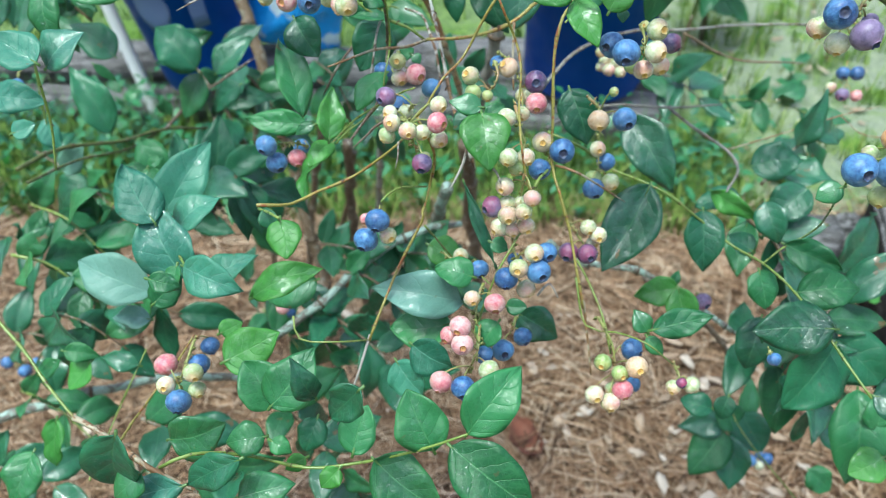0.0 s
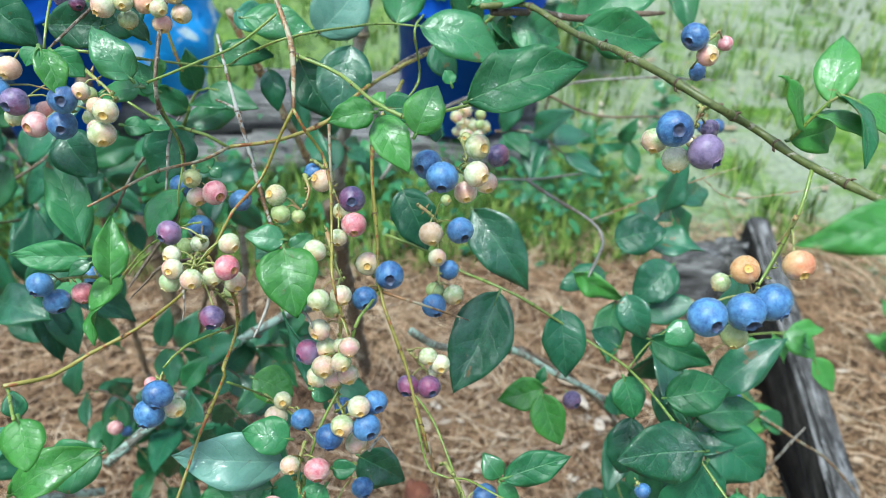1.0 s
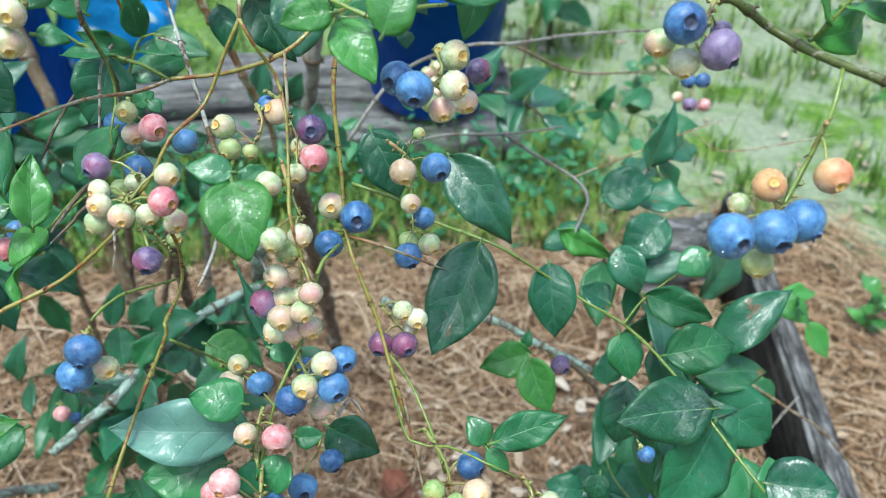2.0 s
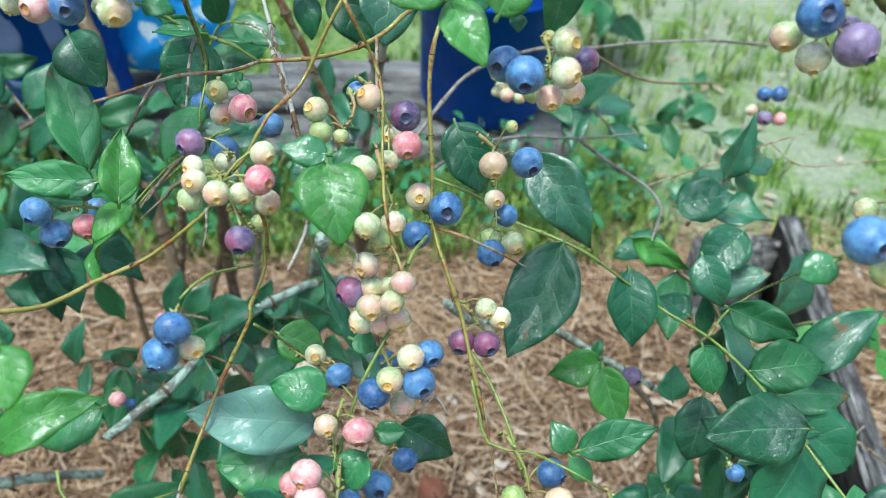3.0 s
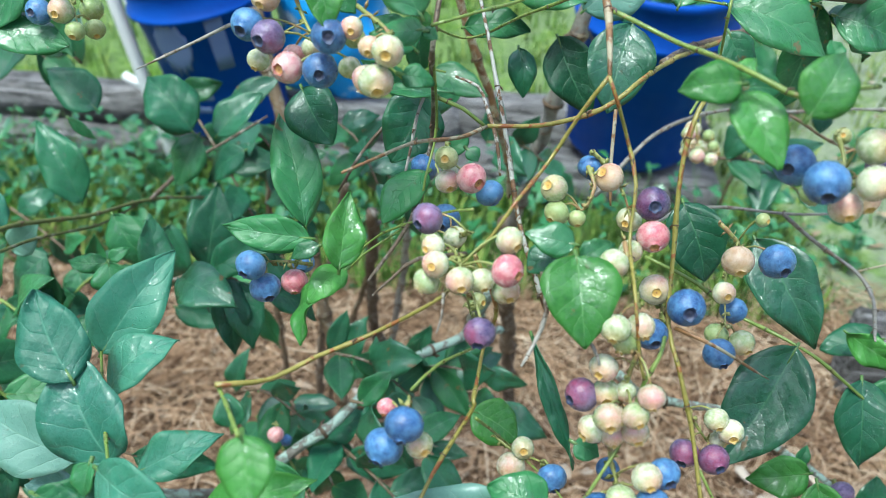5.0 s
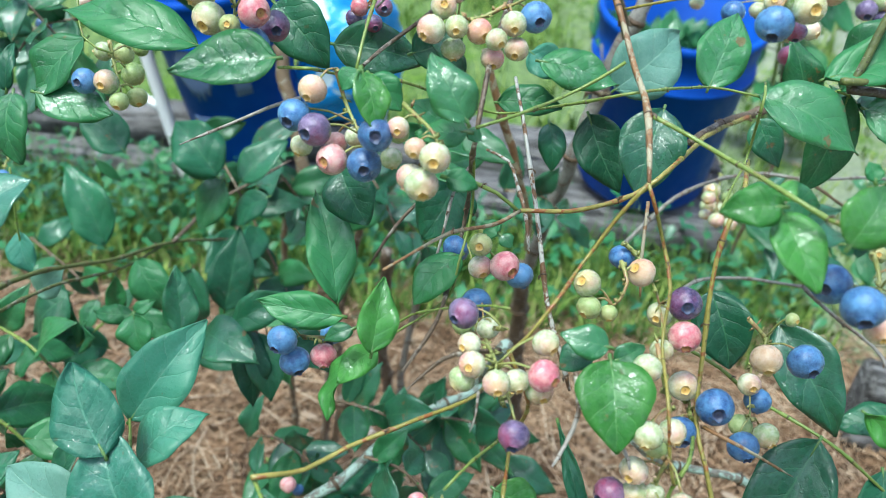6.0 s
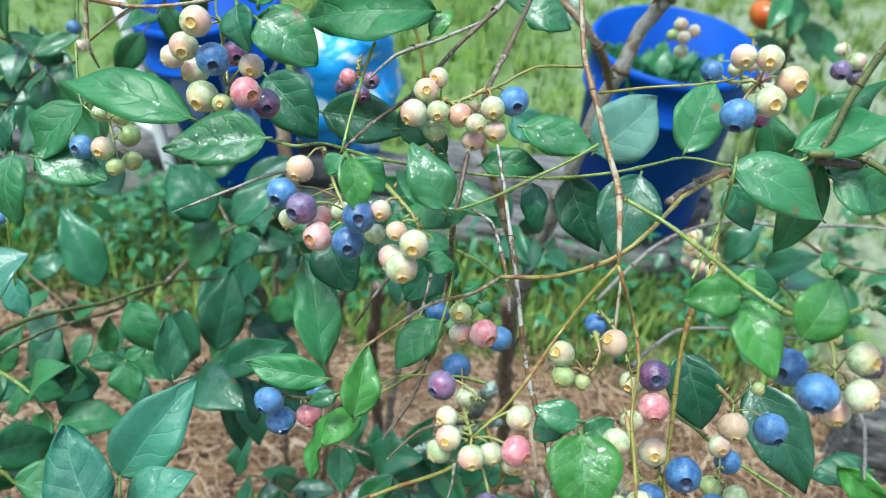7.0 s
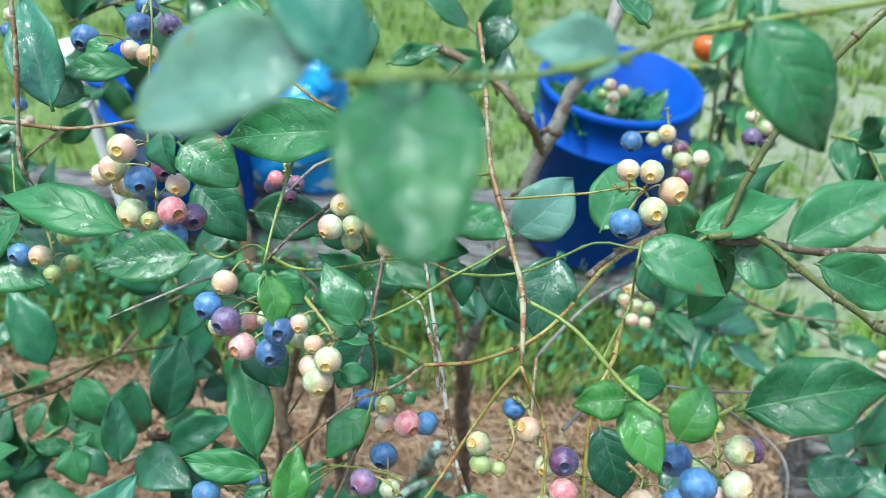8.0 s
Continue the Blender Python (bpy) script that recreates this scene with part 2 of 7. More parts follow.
def bark_material(name, a, b, patch, amount, relief=0.5, rough=0.6):
    """Stem bark: tone drifting along the stem, peeling patches, dark pores and scars."""
    m = Nodes(name, rough)
    at = m.add("VectorMath", Vector=m.coords("Object")).outputs[0]
    m.put(m.add("CombineXYZ", X=m.random(), Y=m.math("MULTIPLY", m.random(), 5.0)).outputs[0], at.node.inputs[1])
    tone = m.math("MULTIPLY_ADD", m.noise(300, 4, at, 0.6), 0.5, m.math("MULTIPLY", m.noise(28, 3, at), 0.5))
    base = m.ramp(tone, (0.34, a), (0.64, b))
    mask = m.ramp(m.noise(85, 5, at, 0.7, 1.2), (0.60 - amount * 0.25, grey(0)), (0.645 - amount * 0.25, grey(1)))
    base = m.mix(mask, base, patch)
    pores = m.add("TexVoronoi", Scale=420.0, Vector=at, Randomness=1.0)
    hole = m.ramp(pores.outputs["Distance"], (0.16, grey(1)), (0.24, grey(0)))
    hole = m.math("MULTIPLY", hole, m.ramp(m.noise(110, 1, at), (0.48, grey(0)), (0.54, grey(1))))
    m.color(m.mix(m.math("MULTIPLY", hole, 0.75), base, (0.032, 0.019, 0.012)))
    m.rough(m.ramp(m.noise(120, 3, at), (0.35, grey(rough - 0.22)), (0.65, grey(rough + 0.1))))
    m.bump(m.math("ADD", m.noise(520, 3, at), m.math("MULTIPLY_ADD", mask, 0.5, m.noise(130, 3, at))), relief, 0.0008)
    return m.mat


STEM = {
    "green": bark_material("stem_green", (0.102, 0.173, 0.032), (0.205, 0.269, 0.064), (0.192, 0.154, 0.051), 0.05, 0.3, 0.4),
    "yellow": bark_material("stem_yellow", (0.150, 0.135, 0.028), (0.300, 0.255, 0.062), (0.230, 0.080, 0.026), 0.24, 0.35, 0.42),
    "redbrown": bark_material("stem_redbrown", (0.125, 0.055, 0.024), (0.270, 0.145, 0.060), (0.300, 0.262, 0.175), 0.45, 0.5),
    "brown": bark_material("stem_brown", (0.075, 0.050, 0.028), (0.165, 0.110, 0.060), (0.240, 0.220, 0.165), 0.2, 0.5),
    "olive": bark_material("stem_olive", (0.042, 0.062, 0.015), (0.115, 0.130, 0.034), (0.218, 0.205, 0.154), 0.14, 0.5),
    "bark": bark_material("stem_bark", (0.050, 0.034, 0.022), (0.140, 0.095, 0.058), (0.270, 0.240, 0.195), 0.2, 0.9),
    "ash": bark_material("stem_ash", (0.085, 0.042, 0.020), (0.230, 0.115, 0.050), (0.400, 0.390, 0.350), 0.5, 0.9),
    "ashtwig": bark_material("stem_ashtwig", (0.160, 0.140, 0.115), (0.380, 0.360, 0.320), (0.110, 0.070, 0.045), 0.25, 0.6),
    "grey": bark_material("stem_grey", (0.110, 0.100, 0.085), (0.270, 0.258, 0.230), (0.130, 0.085, 0.058), 0.2, 0.7),
    "lichen": bark_material("stem_lichen", (0.080, 0.074, 0.058), (0.190, 0.178, 0.145), (0.260, 0.360, 0.300), 0.5, 0.9),
}
NODE = bark_material("stem_node", (0.029, 0.018, 0.010), (0.102, 0.058, 0.026), (0.141, 0.115, 0.064), 0.1, 0.6)
STALK = bark_material("stalk_yellow_green", (0.192, 0.230, 0.058), (0.307, 0.307, 0.109), (0.294, 0.179, 0.077), 0.3, 0.2, 0.45)


def plastic(name, colour, shade, rough=0.35, gloss=0.5):
    m = Nodes(name, rough, Specular_IOR_Level=gloss)
    at = m.coords()
    m.color(m.ramp(m.noise(9, 4, at, 0.6), (0.3, shade), (0.65, colour)))
    m.rough(m.ramp(m.noise(25, 3, at), (0.3, grey(rough - 0.1)), (0.7, grey(rough + 0.15))))
    m.bump(m.noise(300, 2, at), 0.1, 0.0005)
    return m.mat


BLUE_PLASTIC = plastic("bucket_blue", (0.001, 0.072, 0.400), (0.001, 0.050, 0.300), 0.45, 0.12)
WHITE_PLASTIC = plastic("white_plastic", (0.70, 0.72, 0.72), (0.58, 0.60, 0.60), 0.4)
PRINT_WHITE = plastic("bucket_print", (0.128, 0.192, 0.333), (0.083, 0.141, 0.282), 0.5)
TOMATO_RED = plastic("tomato_skin", (0.512, 0.083, 0.013), (0.461, 0.128, 0.019), 0.2)
PETAL_YELLOW = plastic("petal_yellow", (0.480, 0.384, 0.026), (0.416, 0.320, 0.019), 0.5)


def timber_material(name, dull, mid, bright):
    """Old sawn timber: long grain, dark splits, and bleached flakes lifting off."""
    m = Nodes(name, 0.9, Specular_IOR_Level=0.15)
    at = m.add("Mapping", Vector=m.coords(), Scale=(3.0, 40.0, 40.0)).outputs[0]
    long = m.add("Mapping", Vector=m.coords(), Scale=(9.0, 70.0, 70.0)).outputs[0]
    grain = m.noise(2.2, 6, at, 0.65, 0.4)
    base = m.ramp(grain, (0.3, dull), (0.5, mid), (0.72, bright))
    flake = m.ramp(m.noise(1.6, 5, long, 0.7, 0.8), (0.50, grey(0)), (0.56, grey(1)))
    base = m.mix(m.math("MULTIPLY", flake, 0.6), base, bright)
    split = m.ramp(m.noise(1.3, 4, long, 0.6), (0.36, grey(1)), (0.42, grey(0)))
    base = m.mix(m.math("MULTIPLY", split, 0.75), base, tuple(0.4 * v for v in dull))
    stain = m.ramp(m.noise(11, 5, m.coords(), 0.65), (0.45, grey(0)), (0.6, grey(1)))
    base = m.mix(m.math("MULTIPLY", stain, 0.5), base, dull)
    m.color(base)
    m.bump(m.math("ADD", m.math("MULTIPLY_ADD", flake, 0.5, grain), m.math("MULTIPLY_ADD", split, -0.8, m.noise(60, 3, m.coords()))), 0.8, 0.006)
    return m.mat


TIMBER = timber_material("weathered_timber", (0.064, 0.062, 0.061), (0.173, 0.170, 0.168), (0.307, 0.301, 0.298))
GREY_TIMBER = timber_material("old_post", (0.020, 0.019, 0.018), (0.095, 0.092, 0.088), (0.330, 0.325, 0.320))
# near-black grain for the sides of the board on edge
DARK_TIMBER = timber_material("near_black_timber", (0.003, 0.003, 0.003), (0.009, 0.008, 0.007), (0.040, 0.037, 0.034))


def earth_material():
    """Mulched bed in front, lawn with bare sandy patches behind the timbers."""
    m = Nodes("earth", 0.95, Specular_IOR_Level=0.1)
    at = m.coords()
    sep = m.add("SeparateXYZ", Vector=at)
    mulch = m.ramp(m.noise(60, 5, at, 0.7), (0.3, (0.050, 0.031, 0.018)), (0.5, (0.125, 0.080, 0.047)), (0.75, (0.215, 0.152, 0.095)))
    turf = m.ramp(m.noise(38, 5, at, 0.7), (0.3, (0.032, 0.085, 0.012)), (0.55, (0.100, 0.195, 0.030)), (0.8, (0.225, 0.310, 0.075)))
    sand = m.ramp(m.noise(80, 4, at), (0.3, (0.22, 0.225, 0.195)), (0.7, (0.40, 0.395, 0.36)))
    bare = m.ramp(m.noise(4.5, 7, at, 0.72, 0.5), (0.39, grey(0)), (0.50, grey(1)))
    drier = m.add("MapRange", Value=sep.outputs["X"], From_Min=0.0, From_Max=0.9, To_Min=0.33, To_Max=1.2).outputs[0]
    lawn = m.mix(m.math("MULTIPLY", bare, m.math("MULTIPLY", m.noise(0.5, 3, at), drier)), turf, sand)
    wander = m.math("MULTIPLY_ADD", m.noise(9, 3, at), 0.14, -0.07)
    deep = m.math("SUBTRACT", m.math("ABSOLUTE", m.math("ADD", sep.outputs["Y"], 0.42)), 0.87)
    wide = m.math("SUBTRACT", m.math("ABSOLUTE", m.math("ADD", sep.outputs["X"], 0.25)), 1.25)
    out = m.math("ADD", m.math("MAXIMUM", deep, wide), wander)
    outside = m.ramp(m.math("ADD", out, 0.5), (0.47, grey(0)), (0.53, grey(1)))
    m.color(m.mix(outside, mulch, lawn))
    m.bump(m.math("ADD", m.noise(150, 4, at), m.noise(35, 3, at)), 0.8, 0.012)
    return m.mat


def needle_material(name, *stops):
    m = Nodes(name, 0.8, Specular_IOR_Level=0.15)
    rnd = m.add("NewGeometry").outputs["Random Per Island"]
    m.color(m.ramp(rnd, *stops))
    return m.mat


NEEDLE = needle_material("pine_straw", (0.0, (0.042, 0.025, 0.016)), (0.35, (0.215, 0.125, 0.070)), (0.7, (0.385, 0.252, 0.155)), (1.0, (0.54, 0.43, 0.31)))
LITTER = needle_material("leaf_litter", (0.0, (0.210, 0.138, 0.083)), (0.5, (0.350, 0.262, 0.180)), (1.0, (0.440, 0.375, 0.300)))
BLADE = needle_material("grass_blades", (0.0, (0.035, 0.095, 0.014)), (0.5, (0.098, 0.200, 0.034)), (1.0, (0.270, 0.345, 0.090)))


# ---- mesh helpers ----
def link(name, verts, faces, mats, parent=None, smooth=True, uvs=None, slots=None):
    """One mesh object out of plain vertices and faces."""
    me = bpy.data.meshes.new(name)
    me.from_pydata([tuple(v) for v in verts], [], faces)
    for mt in mats if isinstance(mats, (list, tuple)) else [mats]:
        me.materials.append(mt)
    if slots:
        me.polygons.foreach_set("material_index", slots)
    if uvs:
        layer = me.uv_layers.new(name="UVMap")
        for loop in me.loops:
            layer.data[loop.index].uv = uvs[loop.vertex_index]
    me.polygons.foreach_set("use_smooth", [smooth] * len(me.polygons))
    me.update()
    ob = new(name, me)
    ob.parent = parent
    return ob


def part(name, bm, material, parent, label=""):
    me = bpy.data.meshes.new(name)
    bm.to_mesh(me)
    bm.free()
    for mt in material if isinstance(material, (list, tuple)) else [material]:
        me.materials.append(mt)
    me.polygons.foreach_set("use_smooth", [True] * len(me.polygons))
    ob = new(name, me)
    ob.parent = parent
    if label:
        tagged(ob, label)
    return ob


def spline(points, step=0.006):
    """A smooth line through the points."""
    pts = [Vector(p) for p in points]
    pts = [pts[0] * 2 - pts[1], *pts, pts[-1] * 2 - pts[-2]]
    out = []
    for a, b, c, d in zip(pts, pts[1:], pts[2:], pts[3:]):
        n = max(2, int((c - b).length / step))
        for k in range(n):
            t = k / n
            out.append(0.5 * ((2 * b) + (c - a) * t + (2 * a - 5 * b + 4 * c - d) * t * t + (3 * b - a - 3 * c + d) * t ** 3))
    out.append(pts[-2])
    return out


def tube(line, radii, sides=8, verts=None, faces=None):
    """A closed tube along a line; adds to verts and faces where they are given."""
    verts, faces = ([], []) if verts is None else (verts, faces)
    first = len(verts)
    up = Vector((0.3, 0.2, 1)).normalized()
    for k, p in enumerate(line):
        d = (line[min(k + 1, len(line) - 1)] - line[max(k - 1, 0)]).normalized()
        s = d.cross(up)
        s = s.normalized() if s.length > 1e-4 else d.orthogonal().normalized()
        up = s.cross(d)
        for j in range(sides):
            a = 2 * math.pi * j / sides
            verts.append(p + (s * math.cos(a) + up * math.sin(a)) * radii[k])
    n = len(line)
    for k in range(n - 1):
        for j in range(sides):
            a, b = first + k * sides + j, first + k * sides + (j + 1) % sides
            faces.append((a, b, b + sides, a + sides))
    faces.append(tuple(first + j for j in reversed(range(sides))))
    faces.append(tuple(first + (n - 1) * sides + j for j in range(sides)))
    return verts, faces


def box(x0, x1, y0, y1, z0, z1, bevel=0.006):
    bm = bmesh.new()
    bmesh.ops.create_cube(bm, size=1, matrix=Matrix.LocRotScale(((x0 + x1) / 2, (y0 + y1) / 2, (z0 + z1) / 2), None, (x1 - x0, y1 - y0, z1 - z0)))
    bmesh.ops.bevel(bm, geom=bm.edges[:], offset=bevel, segments=3, affect="EDGES")
    return bm


def lathe(profile, sides=40):
    """A bmesh turned from (radius, height) pairs round z."""
    bm = bmesh.new()
    rings = [[bm.verts.new((r * math.cos(2 * math.pi * j / sides), r * math.sin(2 * math.pi * j / sides), z)) for j in range(sides)] for r, z in profile]
    for a, b in zip(rings, rings[1:]):
        for j in range(sides):
            bm.faces.new((a[j], a[(j + 1) % sides], b[(j + 1) % sides], b[j]))
    return bm


def thing(name, label, category, place=(0, 0, 0), group=""):
    ob = new(name)
    ob.location = place
    return tagged(ob, label, category, group)


# ---- the ground ----
def ground_height(x, y):
    h = 0.010 * noise.noise((x * 3.1, y * 3.1, 0.3)) + 0.006 * noise.noise((x * 9, y * 9, 1.7))
    return h + (0.018 if y < 0.45 and x < 0.62 else 0.0)


def build_ground():
    axis = sorted({round(s * v, 3) for s in (-1, 1) for v in [k * 0.04 for k in range(40)] + [1.8, 2.2, 2.8, 3.6, 5, 8, 14, 30, 80, 250, 900]})
    n = len(axis)
    verts = [(x, y + 0.5, ground_height(x, y + 0.5) if max(abs(x), abs(y)) < 2 else 0.0) for y in axis for x in axis]
    faces = [(a, a + 1, a + n + 1, a + n) for j in range(n - 1) for a in range(j * n, j * n + n - 1)]
    tagged(link("ground", verts, faces, earth_material()), "mulched garden bed running into patchy lawn", "ground", kind="structure")


build_ground()


def build_straw():
    """Pine straw: long thin needles, bent, lying at all angles over the bed."""
    rng = random.Random(5)
    verts, faces = [], []
    for _ in range(27000):
        x, y = rng.uniform(-1.15, 1.05), rng.uniform(-0.40, 0.50 + 0.06 * math.sin(rng.random() * 9)) if rng.random() < 0.85 else rng.uniform(-1.25, -0.4)
        if x > 0.75 and rng.random() < 0.3:
            continue
        z = ground_height(x, y) + abs(rng.gauss(0, 0.007)) + 0.001
        a, bend, length = rng.uniform(0, math.pi * 2), rng.gauss(0, 0.9), rng.uniform(0.05, 0.15)
        w = rng.uniform(0.0005, 0.0010)
        px, py, first = x, y, len(verts)
        for k in range(4):
            s = Vector((-math.sin(a), math.cos(a), 0)) * w
            p = Vector((px, py, z + 0.007 * math.sin(k * 1.05) * rng.random()))
            verts += [p - s, p + s + Vector((0, 0, 0.0006)), p + Vector((0, 0, 0.0012))]
            px, py = px + math.cos(a) * length / 3, py + math.sin(a) * length / 3
            a += bend / 3
        for k in range(3):
            i = first + 3 * k
            faces += [(i, i + 3, i + 5, i + 2), (i + 1, i + 2, i + 5, i + 4)]
    tagged(link("pine_straw", verts, faces, NEEDLE, smooth=False), "reddish-brown pine needle mulch covering the bed", "mulch", kind="stuff")
    verts, faces = [], []
    for _ in range(380):
        x, y = (rng.uniform(-0.8, 1.3), rng.uniform(-0.35, 0.55)) if rng.random() < 0.5 else (rng.uniform(0.3, 2.0), rng.uniform(-0.1, 1.6))
        if x < 0.25 and rng.random() < 0.55:
            continue
        z, a, size = ground_height(x, y) + rng.uniform(0.004, 0.014), rng.uniform(0, 6.3), rng.uniform(0.006, 0.022)
        c, s, first = math.cos(a), math.sin(a), len(verts)
        tilt = rng.gauss(0, 0.35)
        for u, v in ((-1, 0), (-0.45, 0.34), (0.35, 0.38), (1, 0.05), (0.4, -0.36), (-0.5, -0.3), (0, 0)):
            u, v = u * size * rng.uniform(0.8, 1.2), v * size * rng.uniform(0.7, 1.3)
            lift = 0.25 * size * (abs(v) / size) + u * tilt * 0.5
            verts.append((x + u * c - v * s, y + u * s + v * c, max(z + lift, z - 0.004)))
        faces += [(first + k, first + (k + 1) % 6, first + 6) for k in range(6)]
    for _ in range(70):
        x, y, a, size = rng.uniform(0.16, 0.50), rng.uniform(-0.16, 0.20), rng.uniform(0, 6.3), rng.uniform(0.006, 0.018)
        c, s, first = math.cos(a), math.sin(a), len(verts)
        for u, v in ((-1, 0), (-0.5, 0.34), (0.3, 0.42), (1, 0.05), (0.4, -0.3), (-0.5, -0.36), (0, 0)):
            u, v = u * size * rng.uniform(0.6, 1.3), v * size * rng.uniform(0.6, 1.4)
            verts.append((x + u * c - v * s, y + u * s + v * c, 0.034 + 0.4 * abs(v) * rng.random() + 0.3 * max(u, 0) * rng.random()))
        faces += [(first + k, first + (k + 1) % 6, first + 6) for k in range(6)]
    litter = link("leaf_litter", verts, faces, LITTER)
    litter.modifiers.new("thickness", "SOLIDIFY").thickness = 0.0008
    tagged(litter, "pale dry leaf scraps scattered on the ground", "litter", kind="stuff")


def build_grass():
    rng = random.Random(8)
    verts, faces = [], []
    for _ in range(4200):
        # tufts, thick along the bed's back edge and patchy on the lawn
        cx, cy = (rng.uniform(-1.6, 2.4), rng.uniform(0.44, 3.6)) if rng.random() < 0.78 else (rng.uniform(-0.9, 0.6), rng.uniform(0.42, 0.76))
        near = cy < 0.78 and cx < 0.62
        if not near and noise.noise((cx * 3.1, cy * 3.1, 4.0)) > 0.08 and rng.random() < (0.75 if cx > 0.6 else 0.5):
            continue
        size = rng.uniform(0.5, 1.2)
        for _ in range(rng.randint(5, 11)):
            a = rng.uniform(0, 6.3)
            x, y = cx + rng.gauss(0, 0.012), cy + rng.gauss(0, 0.012)
            z, h = ground_height(x, y), rng.uniform(0.03, 0.11) * size * (0.85 if cy > 0.9 else 0.7)
            lean, w = rng.uniform(0.25, 1.0) * h, rng.uniform(0.0012, 0.0026)
            s, first = Vector((-math.sin(a), math.cos(a), 0)) * w, len(verts)
            f = Vector((math.cos(a), math.sin(a), 0)) * lean
            p0, p1, p2 = Vector((x, y, z - 0.003)), Vector((x, y, z + h * 0.65)) + f * 0.4, Vector((x, y, z + h)) + f
            verts += [p0 - s, p0 + s, p1 - s * 0.8, p1 + s * 0.8, p2]
            faces += [(first, first + 1, first + 3, first + 2), (first + 2, first + 3, first + 4)]
    tagged(link("grass", verts, faces, BLADE), "patchy rough lawn grass with bare sandy spots", "grass", kind="stuff")


build_straw()
build_grass()


# ---- weathered timbers round the bed ----
def timber(label, length, width, height, m, material=None, bevel=0.012, crown=None, slivers=8, side=-1):
    """A squared timber, its faces cut fine enough to be uneven and split; its upper face may have another, paler
    material.
    """
    bm = box(-length / 2, length / 2, -width / 2, width / 2, 0, height, bevel)
    long_edges = [e for e in bm.edges if e.calc_length() > 0.5 * length]
    if long_edges:
        bmesh.ops.subdivide_edges(bm, edges=long_edges, cuts=int(length / 0.03) + 2, use_grid_fill=True)
    bm.normal_update()
    # faces turned upwards take the crown material, all others the first one
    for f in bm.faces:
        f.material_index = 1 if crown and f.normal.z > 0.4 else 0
    for v in bm.verts:
        v.co += Vector((0, 1, 1)) * (0.005 * noise.noise(v.co * 9) + 0.002 * noise.noise(v.co * 45))
    ob = part("landscape_timber", bm, [material or TIMBER, crown or TIMBER], None)
    tagged(ob, label, "timber", "bed edging timbers")
    # long weathered slivers lifting from the upper edge and the face towards the bed
    r = random.Random(int(length * 1000 + height * 100))
    for k in range(slivers):
        long, wide, thick = length * r.uniform(0.10, 0.34), r.uniform(0.004, 0.009), r.uniform(0.0025, 0.005)
        at = r.uniform(-0.5, 0.5) * (length - long)
        verts, faces = [], []
        for j in range(9):
            t = j / 8
            half = wide / 2 * min(1.0, 5 * t, 4 * (1 - t)) + 0.0003
            x, wander, lift = at + long * (t - 0.5), 0.002 * math.sin(4 * t + k), thick * (0.5 + 0.5 * t * (k % 2))
            verts += [(x, wander - half, -0.003), (x, wander, lift), (x, wander + half, -0.003)]
        for j in range(8):
            a = 3 * j
            faces += [(a, a + 3, a + 4, a + 1), (a + 1, a + 4, a + 5, a + 2), (a, a + 2, a + 5, a + 3)]
        faces += [(0, 1, 2), (24, 26, 25)]
        if k % 2:
            spot = (r.uniform(-0.36, 0.36) * width, height)
            verts = [(x, y + spot[0], z + spot[1]) for x, y, z in verts]
        else:
            spot = r.uniform(0.25, 0.85) * height
            verts = [(x, side * (width / 2 + z), y + spot) for x, y, z in verts]
        link("wood_sliver", verts, faces, (crown or material or TIMBER) if k % 2 else (material or TIMBER), ob, False)
    ob.matrix_world = m
    return ob


timber("grey weathered timber edging the back of the bed", 1.9, 0.085, 0.075, pose(-0.83, 0.815, 0.0, 0, 0, 1))
timber("upper grey weathered timber stacked on the back edging", 1.72, 0.085, 0.07, pose(-0.90, 0.845, 0.075, 0, 0, 1.5))
timber("short grey timber under the blue bucket", 0.62, 0.12, 0.088, pose(0.165, 0.80, 0.0, 0, 0, -2))
timber("grey timber behind the blue bucket", 0.62, 0.12, 0.122, pose(0.17, 0.97, 0.0, 0, 0, -2))
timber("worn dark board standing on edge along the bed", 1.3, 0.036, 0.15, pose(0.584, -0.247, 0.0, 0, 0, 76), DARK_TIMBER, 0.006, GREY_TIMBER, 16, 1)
timber("short grey post stub at the corner of the bed", 0.082, 0.055, 0.150, pose(0.599, 0.300, 0.0, 0, 0, -4), GREY_TIMBER, 0.005, None, 4)
timber("low grey post stub behind the corner post", 0.045, 0.050, 0.145, pose(0.672, 0.325, 0.0, 0, 0, 15), GREY_TIMBER, 0.012, None, 4)


